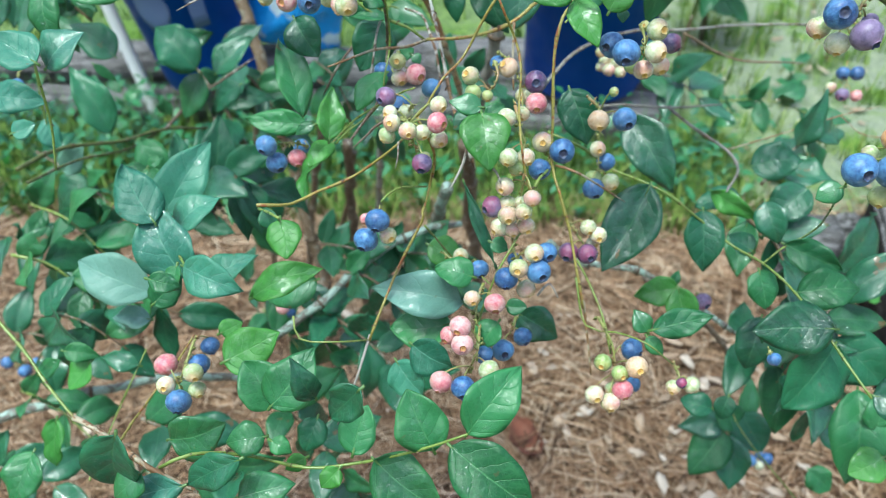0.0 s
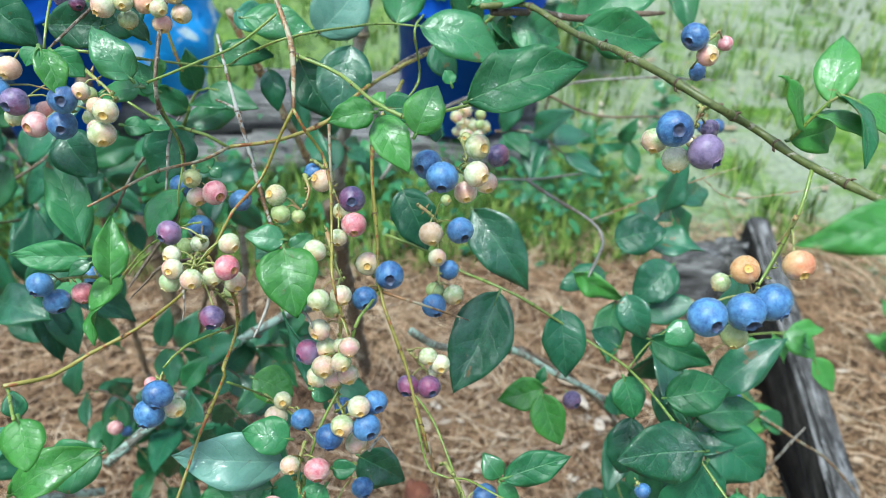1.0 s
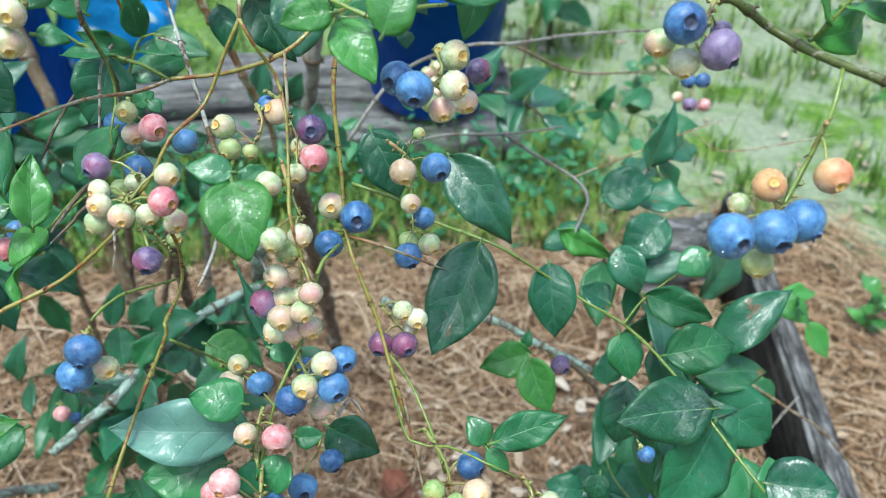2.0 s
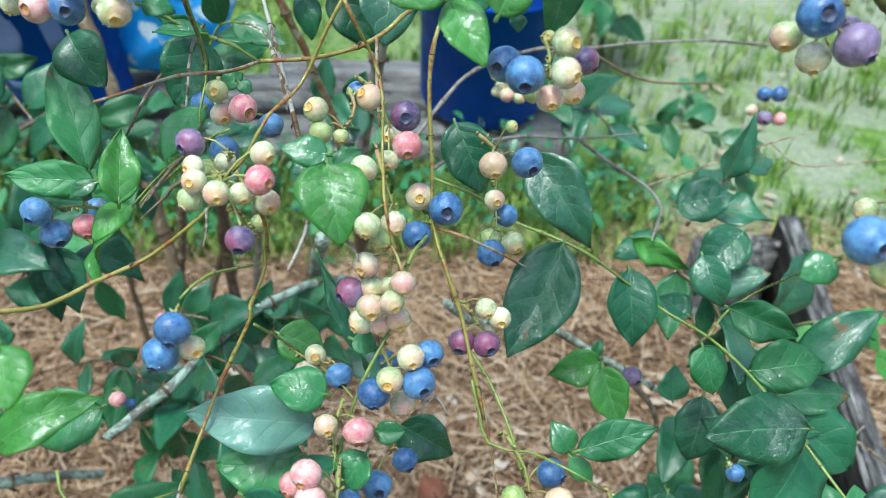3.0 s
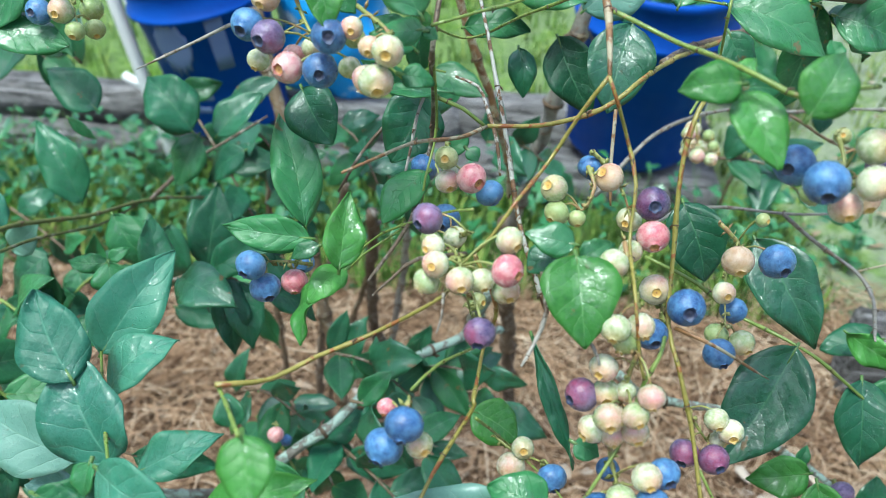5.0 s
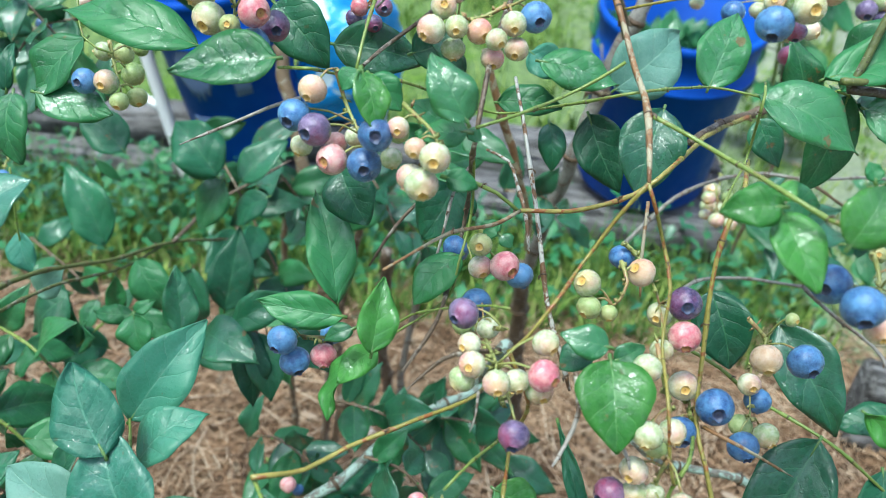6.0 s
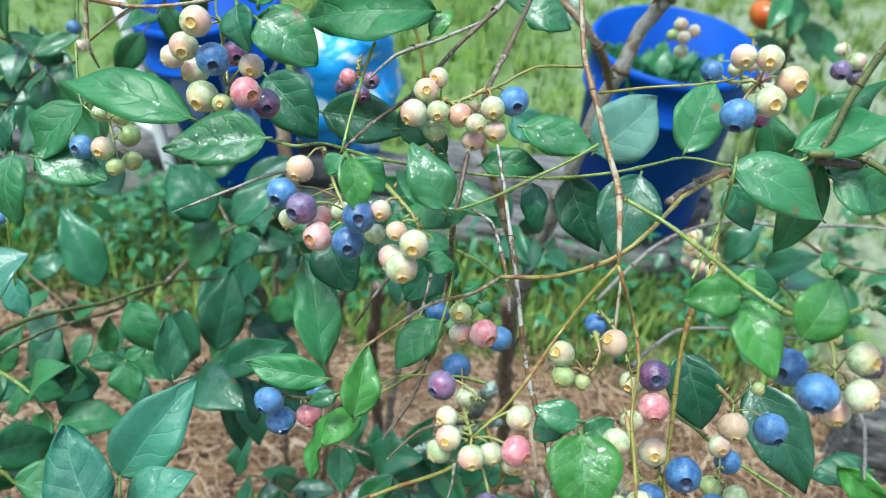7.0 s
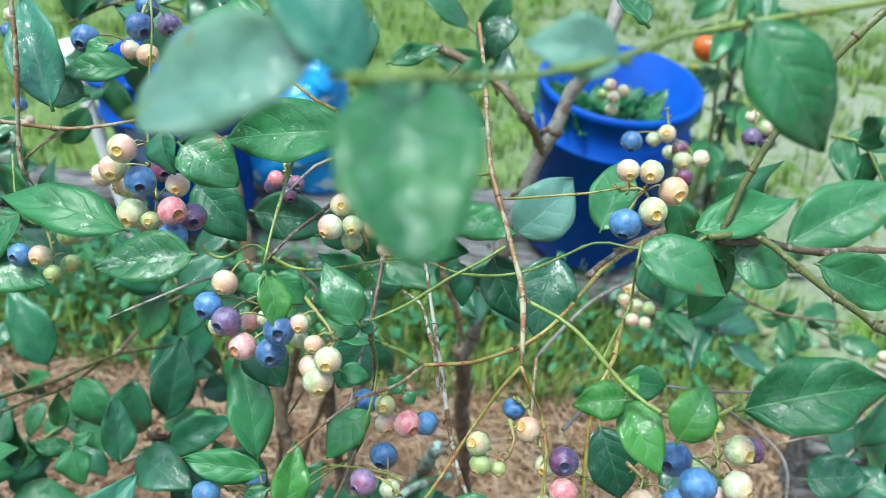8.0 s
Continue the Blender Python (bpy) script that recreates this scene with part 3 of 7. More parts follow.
# ---- buckets and other things on the timbers ----
def bucket(label, m, printed, h=0.365, r0=0.130, r1=0.147, w=0.0035):
    ob = thing("bucket", label, "bucket", group="blue buckets")
    wall = [(0.0, 0.004), (r0 - 0.004, 0.0), (r0, 0.006), (r0 + (r1 - r0) * 0.72, h * 0.74), (r1 + 0.004, h * 0.745), (r1 + 0.004, h * 0.765), (r1 - 0.002, h * 0.77),
            (r1, h * 0.95), (r1 + 0.006, h * 0.955), (r1 + 0.006, h * 0.99), (r1 + 0.002, h),
            (r1 - w, h * 0.995), (r0 - w, 0.01), (0.0, 0.010)]
    part("body", lathe(wall, 48), BLUE_PLASTIC, ob)
    line = [Vector((math.cos(a) * (r1 + 0.008), -abs(math.sin(a)) * 0.05 - 0.012, h * 0.86 - math.sin(a) * (r1 * 0.92))) for a in [math.pi * k / 24 for k in range(25)]]
    v, f = tube(line, [0.0022] * 25, 8)
    link("handle", v, f, WHITE_PLASTIC if printed else STEM["grey"], ob)
    soil = bmesh.new()
    bmesh.ops.create_circle(soil, cap_ends=True, segments=32, radius=r1 - 0.008)
    bmesh.ops.translate(soil, verts=soil.verts, vec=(0, 0, h * 0.70))
    part("soil", soil, SOIL, ob, "dark potting soil")
    if printed:
        # pale worn emblem, two bars and a small panel, as plain shapes on the wall
        for name, u0, u1, z0, z1, taper in (("printed_emblem", -0.55, 0.05, 0.13, 0.25, 1), ("printed_bar", -0.62, 0.1, 0.085, 0.10, 0), ("printed_bar", -0.5, 0.0, 0.06, 0.072, 0), ("printed_panel", 0.34, 0.60, 0.14, 0.25, 0)):
            v, f = [], []
            for k in range(17):
                u = u0 + (u1 - u0) * k / 16 - math.pi / 2
                half = (z1 - z0) / 2 * (math.sqrt(max(0.0, 1 - ((k - 8) / 8.01) ** 2)) * (0.8 + 0.2 * math.sin(k * 2.1)) if taper else 1.0)
                for j in range(5):
                    z = (z0 + z1) / 2 + half * (j - 2) / 2
                    r = r0 + (r1 - r0) * z / h + 0.0012
                    v.append((math.cos(u) * r, math.sin(u) * r, z))
            f = [(a, a + 5, a + 6, a + 1) for k in range(16) for a in range(k * 5, k * 5 + 4)]
            sticker = link(name, v, f, PRINT_WHITE, ob)
            sticker.modifiers.new("thickness", "SOLIDIFY").thickness = 0.0004
    ob.matrix_world = m
    return ob


SOIL = bark_material("potting_soil", (0.008, 0.006, 0.005), (0.022, 0.018, 0.013), (0.038, 0.032, 0.022), 0.3, 1.0, 0.9)
bucket("deep blue plastic bucket planter leaning on two timbers", pose(0.298, 0.862, 0.122, 8.4, -3.2, 20) @ Matrix.Scale(0.96, 4), False)
bucket("deep blue plastic bucket with a worn pale print, tilted", pose(-0.466, 0.785, 0.138, 5, -9.6, 0), True, 0.318, 0.099, 0.123)


def build_sack():
    """A slumped sack of blue film with pale blotches."""
    m = Nodes("sack_film", 0.28)
    at = m.coords()
    blot = m.ramp(m.noise(16, 2, at, 0.4, 0.8), (0.56, grey(0)), (0.60, grey(1)))
    m.color(m.mix(blot, (0.008, 0.300, 0.720), (0.52, 0.66, 0.72)))
    m.bump(m.noise(22, 4, at, 0.6, 0.7), 0.7, 0.012)
    bm = bmesh.new()
    bmesh.ops.create_uvsphere(bm, u_segments=48, v_segments=32, radius=1)
    for v in bm.verts:
        x, y, z = v.co
        p = Vector((math.copysign(abs(x) ** 0.6, x) * 0.108, y * 0.055, 0.15 + math.copysign(abs(z) ** 0.6, z) * 0.15))
        p.x *= 1.0 - 0.30 * max(0.0, p.z / 0.30) ** 2
        p += v.co.normalized() * (0.030 * noise.noise(p * 11) + 0.014 * noise.noise(p * 30) + 0.005 * noise.noise(p * 80))
        p.z = max(p.z, 0.0)
        v.co = p
    sack = part("sack", bm, m.mat, None)
    tagged(sack, "crumpled light blue plastic sack with white blotches", "sack")
    sack.matrix_world = pose(-0.300, 0.880, 0.140, 0, 0, 10)


def build_pipe():
    ob = thing("plastic_pipe", "white plastic pipe leaning on the blue bucket", "pipe")
    line = [Vector((-0.590, 0.752, 0.004)), Vector((-0.688, 0.770, 0.455))]
    line = [line[0].lerp(line[1], k / 8) for k in range(9)]
    v, f = tube(line, [0.0125] * 9, 20)
    link("tube", v, f, WHITE_PLASTIC, ob)
    v, f = tube([Vector((-0.629, 0.760, 0.183)), Vector((-0.676, 0.772, 0.201))], [0.0085] * 2, 16)
    link("side_branch", v, f, WHITE_PLASTIC, ob)


build_sack()
build_pipe()

# ---- the blueberry bush ----
ORIGIN = Vector((0.0, 0.28, 0.0))
bush = thing("blueberry_bush", "wet blueberry bush heavy with ripening berries above pine straw", "bush", ORIGIN)
STEMS = []
rng = random.Random(11)


def stem(kind, r0, r1, *points):
    """A twig or cane through the points, radii in millimetres, with nodes and slight kinks."""
    line = spline(points, 0.005 if r0 < 4 else 0.008)
    n = len(line)
    if r0 < 2.6 and kind != "olive":
        thin = 0.68 if kind == "ashtwig" else 0.83
        r0, r1 = thin * r0, thin * r1
    phase = rng.uniform(0, 6)
    knob = rng.choice((5, 6, 7)) if r0 < 2 else rng.choice((7, 8, 9))
    radii, out = [], []
    for k, p in enumerate(line):
        r = (r0 + (r1 - r0) * k / (n - 1)) / 1000
        swell = 1.28 if k % knob == 0 and 0 < k < n - 1 else 1.0
        radii.append(r * swell * (1 + 0.10 * noise.noise(p * 90)))
        out.append(p + Vector((noise.noise(p * 45 + Vector((phase, 0, 0))), noise.noise(p * 45 + Vector((0, phase, 3))), noise.noise(p * 45 + Vector((7, 0, phase))))) * r * 0.55 - ORIGIN)
    if kind in ("ash", "ashtwig", "grey", "bark", "redbrown"):
        for k in range(1, min(4, n)):
            radii[-k] *= 0.35 + 0.2 * k if k < 4 else 1.0
    verts, faces = tube(out, radii, 9 if r0 > 2.5 else 7)
    plain = len(faces)
    # buds, leaf scars and dark collars at the nodes
    for k in range(knob, n - 1, knob):
        d = (out[k + 1] - out[k - 1]).normalized()
        s = d.orthogonal().normalized()
        s.rotate(Matrix.Rotation(rng.uniform(0, 6.28), 3, d))
        r = radii[k]
        tube([out[k] - d * r * 0.3, out[k], out[k] + d * r * 0.25], [r * 0.98, r * 1.10, r * 0.98], 9, verts, faces)
        if r0 < 6:
            r *= 1.0 if r0 < 1.2 else 0.65
            tube([out[k] + s * radii[k] * 0.5, out[k] + s * (radii[k] + r * 0.5) + d * r * 0.8, out[k] + s * (radii[k] + r * 0.7) + d * r * 1.8], [r * 0.55, r * 0.42, r * 0.08], 5, verts, faces)
    ob = link("branch", verts, faces, [STEM[kind], NODE], bush, slots=[0] * plain + [1] * (len(faces) - plain))
    STEMS.append((ob, line))
    return ob


def nearest_stem(p):
    p = Vector(p)
    return min(((q - p).length, k) for k, (_, line) in enumerate(STEMS) for q in line[::2])[1]


def berry_mesh(kind, variant):
    """A berry of radius 1, its stalk at -z and its five-lobed crown at +z."""
    r = random.Random(variant * 7 + 1)
    green = kind in ("pale", "green", "peach", "amber")
    wide = 0.27 + 0.06 * r.random() if green else 0.27 + 0.06 * r.random()
    sides, rings = 25, []
    for k in range(1, 12):
        a = math.pi * k / 11 * (1 - math.asin(wide) / math.pi)
        rings.append((math.sin(a), -math.cos(a) * 0.93, 0))
    rim = rings[-1][1]
    tall = 0.10 if green else 0.075
    rings += [(wide * 1.00, rim + 0.02, 1), (wide * 1.12, rim + tall, 2), (wide * 1.03, rim + tall, 2), (wide * 0.88, rim + 0.01, 1), (wide * 0.78, rim - (0.02 if green else 0.06), 1), (wide * 0.45, rim - (0.035 if green else 0.085), 1), (wide * 0.14, rim - (0.02 if green else 0.06), 1)]
    ragged = [r.uniform(0.55, 1.25) for _ in range(5)]
    verts, faces, slots = [(0, 0, -0.93)], [], []
    for k, (rad, z, lobe) in enumerate(rings):
        for j in range(sides):
            a = 2 * math.pi * j / sides
            wave = (0.5 + 0.5 * math.cos(5 * a + variant)) * ragged[int((5 * a + variant + math.pi) / (2 * math.pi)) % 5]
            rr, zz = rad, z
            if lobe == 2:
                zz = z - tall * 0.85 * max(0.0, 1 - wave) ** 1.5 + 0.05 * wave * r.random()
                rr = rad * (0.96 + (0.16 if green else 0.22) * wave)
            elif not lobe:
                rr = rad * (1 + 0.012 * math.cos(3 * a + variant))
            verts.append((rr * math.cos(a), rr * math.sin(a), zz))
    verts.append((0, 0, rim - (0.01 if green else 0.05)))
    for j in range(sides):
        faces.append((0, 1 + (j + 1) % sides, 1 + j))
        slots.append(0)
    for k in range(len(rings) - 1):
        for j in range(sides):
            a, b = 1 + k * sides + j, 1 + k * sides + (j + 1) % sides
            faces.append((a, b, b + sides, a + sides))
            slots.append(0 if k < 13 else 1)
    last = 1 + (len(rings) - 1) * sides
    for j in range(sides):
        faces.append((last + j, last + (j + 1) % sides, len(verts) - 1))
        slots.append(1)
    me = bpy.data.meshes.new("berry")
    me.from_pydata(verts, [], faces)
    me.materials.append(BERRY[kind])
    me.materials.append(CROWN_OCHRE if green else CROWN_RED if kind == "pink" else CROWN_DARK)
    me.polygons.foreach_set("material_index", slots)
    me.polygons.foreach_set("use_smooth", [True] * len(me.polygons))
    me.update()
    return me


BERRY_MESH = {(kind, v): berry_mesh(kind, v) for kind in BERRY for v in range(3)}
BERRY_LABEL = {"blue": "ripe blue berry with waxy bloom", "purple": "dusky purple half-ripe berry", "pink": "pink ripening berry",
               "pale": "pale cream unripe berry", "green": "small green unripe berry", "peach": "peach-tinted unripe berry", "amber": "orange-tinted unripe berry"}


def cluster(line, berries):
    """A stalk with a short stalklet for each berry, and the berries (kind, x, y, z, radius in millimetres)."""
    axis = spline(line, 0.004)
    n = len(axis)
    verts, faces = tube([p - ORIGIN for p in axis], [0.0008 - 0.00055 * k / n for k in range(n)], 7)
    places = []
    for kind, x, y, z, r in berries:
        c, r = Vector((x, y, z)), r / 1000
        root = min(axis, key=lambda q: (q - c).length)
        out = (c - root).normalized() * 0.55 + Vector((0.12, -0.74, -0.20)) + Vector([rng.uniform(-0.42, 0.42) for _ in range(3)])
        out.normalize()
        foot = c - out * r * 0.93
        mid = (root + foot) / 2 + Vector((0, 0, 0.0015))
        path = spline([root, mid, foot + out * r * 0.08], 0.003)
        tube([p - ORIGIN for p in path], [0.00034 + 0.00026 * (k / len(path)) ** 4 for k in range(len(path))], 6, verts, faces)
        places.append((kind, c, out, r))
    # papery scales along the stalk
    for k in range(2 * n):
        k = min(n - 1, k // 2)
        d = Vector([rng.uniform(-1, 1) for _ in range(3)]).normalized()
        p, s = axis[k] - ORIGIN, d.orthogonal() * rng.uniform(0.0004, 0.0009)
        first = len(verts)
        tip = p + d * rng.uniform(0.0016, 0.0038)
        verts += [p, p.lerp(tip, 0.5) + s, tip, p.lerp(tip, 0.5) - s, p.lerp(tip, 0.4) + s.cross(d) * 0.5]
        faces += [(first, first + 1, first + 4), (first + 1, first + 2, first + 4), (first + 2, first + 3, first + 4), (first + 3, first, first + 4), (first, first + 3, first + 2, first + 1)]
    stalk = link("berry_stalk", verts, faces, STALK, bush)
    for kind, c, out, r in places:
        ob = new("berry", BERRY_MESH[kind, rng.randrange(3)])
        ob.parent = stalk
        turn = out.to_track_quat("Z", "Y") @ Euler((0, 0, rng.uniform(0, 6.28))).to_quaternion()
        ob.matrix_basis = Matrix.LocRotScale(c - ORIGIN, turn, (r, r, r * rng.uniform(0.94, 1.0)))
        ob["label"] = BERRY_LABEL[kind]


VIEW = Vector((0.0, -0.70, 0.71))


def leaf_shape(length, width, seed, verts, faces, uvs, m, blunt=0.0):
    """A pointed oval blade on a short leafstalk, folded along its midrib, its edges a little wavy."""
    r = random.Random(seed)
    rows, cols = 18, 4
    sag, fold, wave = r.uniform(-0.04, 0.13), r.uniform(0.10, 0.42), r.uniform(0.015, 0.060)
    droop, cup = r.uniform(-0.03, 0.16), r.uniform(-0.18, 0.15)
    bend, twist = r.uniform(-0.05, 0.05), r.uniform(-0.25, 0.25)
    # broad leaves are rounded, narrow ones drawn out to a point
    slim = min(1.0, max(0.0, (0.78 - width / length) / 0.3))
    low, high = 0.56 + 0.20 * slim + r.uniform(-0.05, 0.05), 0.86 + 0.20 * slim + r.uniform(-0.08, 0.12) - blunt
    peak = (low / (low + high)) ** low * (high / (low + high)) ** high
    first = len(verts)
    for i in range(rows + 1):
        t = i / rows
        prof = t ** low * (1 - t) ** high / peak if 0 < t < 1 else 0.0
        half = max(width / 2 * prof * 1.03, 0.00018)
        y = length * t
        for j in range(-cols, cols + 1):
            u = j / cols
            edge = 1 + 0.025 * math.sin(17 * t + seed + 2 * (u > 0)) * (abs(u) > 0.9)
            z = length * sag * math.sin(math.pi * t) * 1.2 + abs(u) * half * fold * (1.25 - 0.6 * abs(u)) + u * u * half * cup - length * droop * t ** 3
            z += length * wave * (math.sin(8 * t + u * 1.7 + seed) + 0.5 * math.sin(15 * t - u * 2.1 + 3 * seed)) * u * u + half * u * twist * (t - 0.4)
            x = u * half * edge + length * bend * math.sin(math.pi * t)
            verts.append(m @ Vector((x, y, z)))
            uvs.append((u, t))
    w = 2 * cols + 1
    for i in range(rows):
        for j in range(w - 1):
            a = first + i * w + j
            faces.append((a, a + 1, a + w + 1, a + w))
    tube([m @ Vector((0, -0.0014, -0.0006)), m @ Vector((0, 0.0006, -0.0003)), m @ Vector((length * bend * 0.35, length * 0.13, length * sag * 0.35 - 0.0003))], [0.00034, 0.00034, 0.0001], 6, verts, faces)
    uvs += [(0.0, 2.0)] * (len(verts) - len(uvs))


def leaf_pose(base, tip, roll):
    base, tip = Vector(base), Vector(tip)
    y = (tip - base).normalized()
    z = (VIEW - y * VIEW.dot(y)).normalized()
    z.rotate(Matrix.Rotation(radians(roll), 3, y))
    x = y.cross(z)
    return Matrix((x, y, z)).transposed().to_4x4(), (tip - base).length


LEAVES = []
FAR = {kind: ([], [], []) for kind in LEAF}


def leaf(kind, base, tip, width, roll, bunch=False, blunt=0.0):
    turn, length = leaf_pose(base, tip, roll)
    if bunch:
        verts, faces, uvs = FAR[kind]
        leaf_shape(length, width / 1000, rng.randrange(10 ** 6), verts, faces, uvs, Matrix.Translation(Vector(base) - ORIGIN) @ turn)
        return
    LEAVES.append(base)
    verts, faces, uvs = [], [], []
    leaf_shape(length, width / 1000, rng.randrange(10 ** 6), verts, faces, uvs, Matrix(), blunt)
    host = STEMS[nearest_stem(base)][0]
    ob = link("leaf", verts, faces, LEAF[kind], host, True, uvs)
    ob.matrix_basis = Matrix.Translation(Vector(base) - ORIGIN) @ turn
    blade = ob.data.attributes.new("blade", "FLOAT", "POINT")
    blade.data.foreach_set("value", [min(1.0, (length / 0.028) ** 1.5)] * len(ob.data.vertices))
    ob.modifiers.new("thickness", "SOLIDIFY").thickness = 0.00035


def sprig(kind, count, size, *points):
    """A twig further back, with leaves set spirally along it."""
    bunch = len(LEAVES) >= 290
    stem("green" if kind != "dark" else "brown", size / 28, size / 55, *points)
    line = STEMS[-1][1]
    for k in range(count):
        t = (k + 0.6) / count
        i = min(int(t * (len(line) - 1)), len(line) - 2)
        d = (line[i + 1] - line[i]).normalized()
        s = d.orthogonal().normalized()
        s.rotate(Matrix.Rotation(k * 2.4 + rng.uniform(-0.4, 0.4), 3, d))
        way = (s + d * rng.uniform(0.2, 0.9) + Vector((0, -0.15, 0.1))).normalized()
        if k == count - 1:
            way = (d + s * 0.2).normalized()
        length = size / 1000 * rng.uniform(0.7, 1.2)
        leaf(rng.choice((kind, kind, kind, "green")), line[i], line[i] + way * length, length * rng.uniform(0.42, 0.58) * 1000, rng.uniform(-35, 35), bunch)


stem("redbrown", 0.5, 1.0, (-0.024, -0.399, 0.733), (-0.017, -0.382, 0.729), (-0.008, -0.364, 0.725), (0.005, -0.347, 0.719), (0.014, -0.329, 0.715))
stem("yellow", 1.0, 1.5, (0.014, -0.329, 0.715), (0.032, -0.323, 0.714), (0.050, -0.312, 0.714), (0.061, -0.305, 0.718), (0.073, -0.292, 0.723), (0.101, -0.227, 0.708), (0.131, -0.182, 0.700))
stem("green", 0.7, 0.9, (-0.024, -0.329, 0.737), (-0.016, -0.329, 0.730), (-0.006, -0.329, 0.725), (0.005, -0.329, 0.721), (0.014, -0.329, 0.714))
stem("bark", 2.2, 3.2, (0.090, -0.239, 0.708), (0.102, -0.221, 0.707), (0.131, -0.181, 0.701), (0.173, -0.154, 0.702))
stem("ash", 0.8, 1.3, (0.007, -0.277, 0.744), (0.011, -0.294, 0.736), (0.015, -0.307, 0.726), (0.021, -0.322, 0.708), (0.027, -0.336, 0.688), (0.034, -0.347, 0.671), (0.041, -0.353, 0.654))
stem("ash", 0.7, 1.1, (-0.001, -0.261, 0.703), (0.009, -0.272, 0.704), (0.013, -0.284, 0.701), (0.018, -0.299, 0.695), (0.021, -0.311, 0.685))
stem("redbrown", 1.0, 1.3, (0.022, -0.258, 0.832), (0.026, -0.282, 0.820), (0.030, -0.304, 0.799), (0.033, -0.316, 0.792), (0.037, -0.324, 0.784), (0.042, -0.335, 0.774), (0.046, -0.352, 0.767), (0.046, -0.374, 0.756))
stem("yellow", 0.8, 0.6, (0.046, -0.374, 0.756), (0.040, -0.374, 0.744), (0.032, -0.378, 0.729), (0.024, -0.398, 0.729), (0.018, -0.402, 0.719), (0.013, -0.403, 0.713))
stem("yellow", 0.7, 0.6, (0.046, -0.374, 0.756), (0.050, -0.376, 0.748), (0.055, -0.371, 0.736), (0.058, -0.382, 0.727), (0.058, -0.391, 0.713), (0.058, -0.413, 0.709), (0.061, -0.418, 0.695), (0.063, -0.422, 0.689))
stem("yellow", 1.0, 0.8, (0.089, -0.321, 0.741), (0.081, -0.350, 0.743), (0.077, -0.358, 0.741), (0.074, -0.365, 0.728), (0.075, -0.375, 0.704), (0.076, -0.389, 0.682), (0.079, -0.400, 0.675), (0.085, -0.409, 0.659), (0.089, -0.420, 0.644), (0.093, -0.429, 0.628))
stem("green", 0.6, 0.6, (0.089, -0.416, 0.647), (0.096, -0.420, 0.636), (0.101, -0.435, 0.630), (0.106, -0.445, 0.615))
stem("green", 0.8, 0.5, (0.076, -0.388, 0.680), (0.067, -0.416, 0.692), (0.064, -0.418, 0.683), (0.060, -0.427, 0.671), (0.051, -0.438, 0.658), (0.045, -0.443, 0.639), (0.042, -0.452, 0.631), (0.043, -0.444, 0.635), (0.043, -0.464, 0.627))
stem("redbrown", 0.8, 0.4, (0.077, -0.393, 0.684), (0.087, -0.399, 0.684), (0.114, -0.386, 0.660))
stem("yellow", 1.0, 0.6, (-0.051, -0.440, 0.690), (-0.039, -0.430, 0.684), (-0.029, -0.420, 0.684), (-0.014, -0.411, 0.687), (0.006, -0.414, 0.706), (0.012, -0.403, 0.709))
stem("bark", 0.9, 0.5, (0.011, -0.398, 0.709), (-0.002, -0.404, 0.710), (-0.008, -0.404, 0.704), (-0.014, -0.411, 0.701))
stem("yellow", 0.8, 0.7, (0.013, -0.401, 0.712), (0.021, -0.406, 0.697), (0.019, -0.398, 0.673), (0.017, -0.424, 0.677), (0.017, -0.424, 0.673), (0.007, -0.433, 0.654), (-0.004, -0.455, 0.633), (-0.005, -0.453, 0.627))
stem("ashtwig", 1.1, 0.6, (-0.005, -0.452, 0.629), (-0.008, -0.461, 0.621), (-0.012, -0.470, 0.612), (-0.018, -0.480, 0.600))
stem("green", 0.6, 0.5, (0.017, -0.396, 0.672), (0.006, -0.426, 0.691), (0.000, -0.436, 0.691))
stem("green", 0.6, 0.4, (0.018, -0.426, 0.672), (0.031, -0.405, 0.637), (0.041, -0.420, 0.642), (0.048, -0.433, 0.645))
stem("olive", 1.5, 1.3, (0.128, -0.278, 0.757), (0.151, -0.270, 0.755), (0.164, -0.308, 0.758), (0.167, -0.385, 0.778), (0.182, -0.415, 0.777), (0.203, -0.410, 0.764), (0.211, -0.434, 0.764), (0.223, -0.455, 0.765), (0.234, -0.473, 0.767))
stem("green", 0.8, 0.6, (0.211, -0.434, 0.764), (0.205, -0.444, 0.754), (0.201, -0.446, 0.738), (0.192, -0.456, 0.735))
stem("brown", 1.3, 0.9, (0.188, -0.411, 0.774), (0.183, -0.408, 0.773))
stem("olive", 1.6, 1.8, (0.135, -0.270, 0.752), (0.145, -0.258, 0.781), (0.156, -0.251, 0.806), (0.171, -0.245, 0.832), (0.187, -0.239, 0.850))
stem("bark", 2.4, 1.9, (0.135, -0.270, 0.752), (0.154, -0.265, 0.750), (0.189, -0.252, 0.742), (0.233, -0.241, 0.741))
stem("green", 0.9, 0.7, (0.047, -0.353, 0.767), (0.063, -0.361, 0.763), (0.074, -0.396, 0.770), (0.087, -0.404, 0.767), (0.096, -0.406, 0.771), (0.107, -0.396, 0.768))
stem("green", 0.7, 0.6, (0.039, -0.332, 0.775), (0.031, -0.334, 0.769), (0.021, -0.337, 0.763), (0.007, -0.361, 0.766), (-0.004, -0.370, 0.765))
stem("yellow", 0.6, 0.5, (0.031, -0.313, 0.793), (0.015, -0.324, 0.795), (0.006, -0.328, 0.790), (-0.001, -0.329, 0.786))
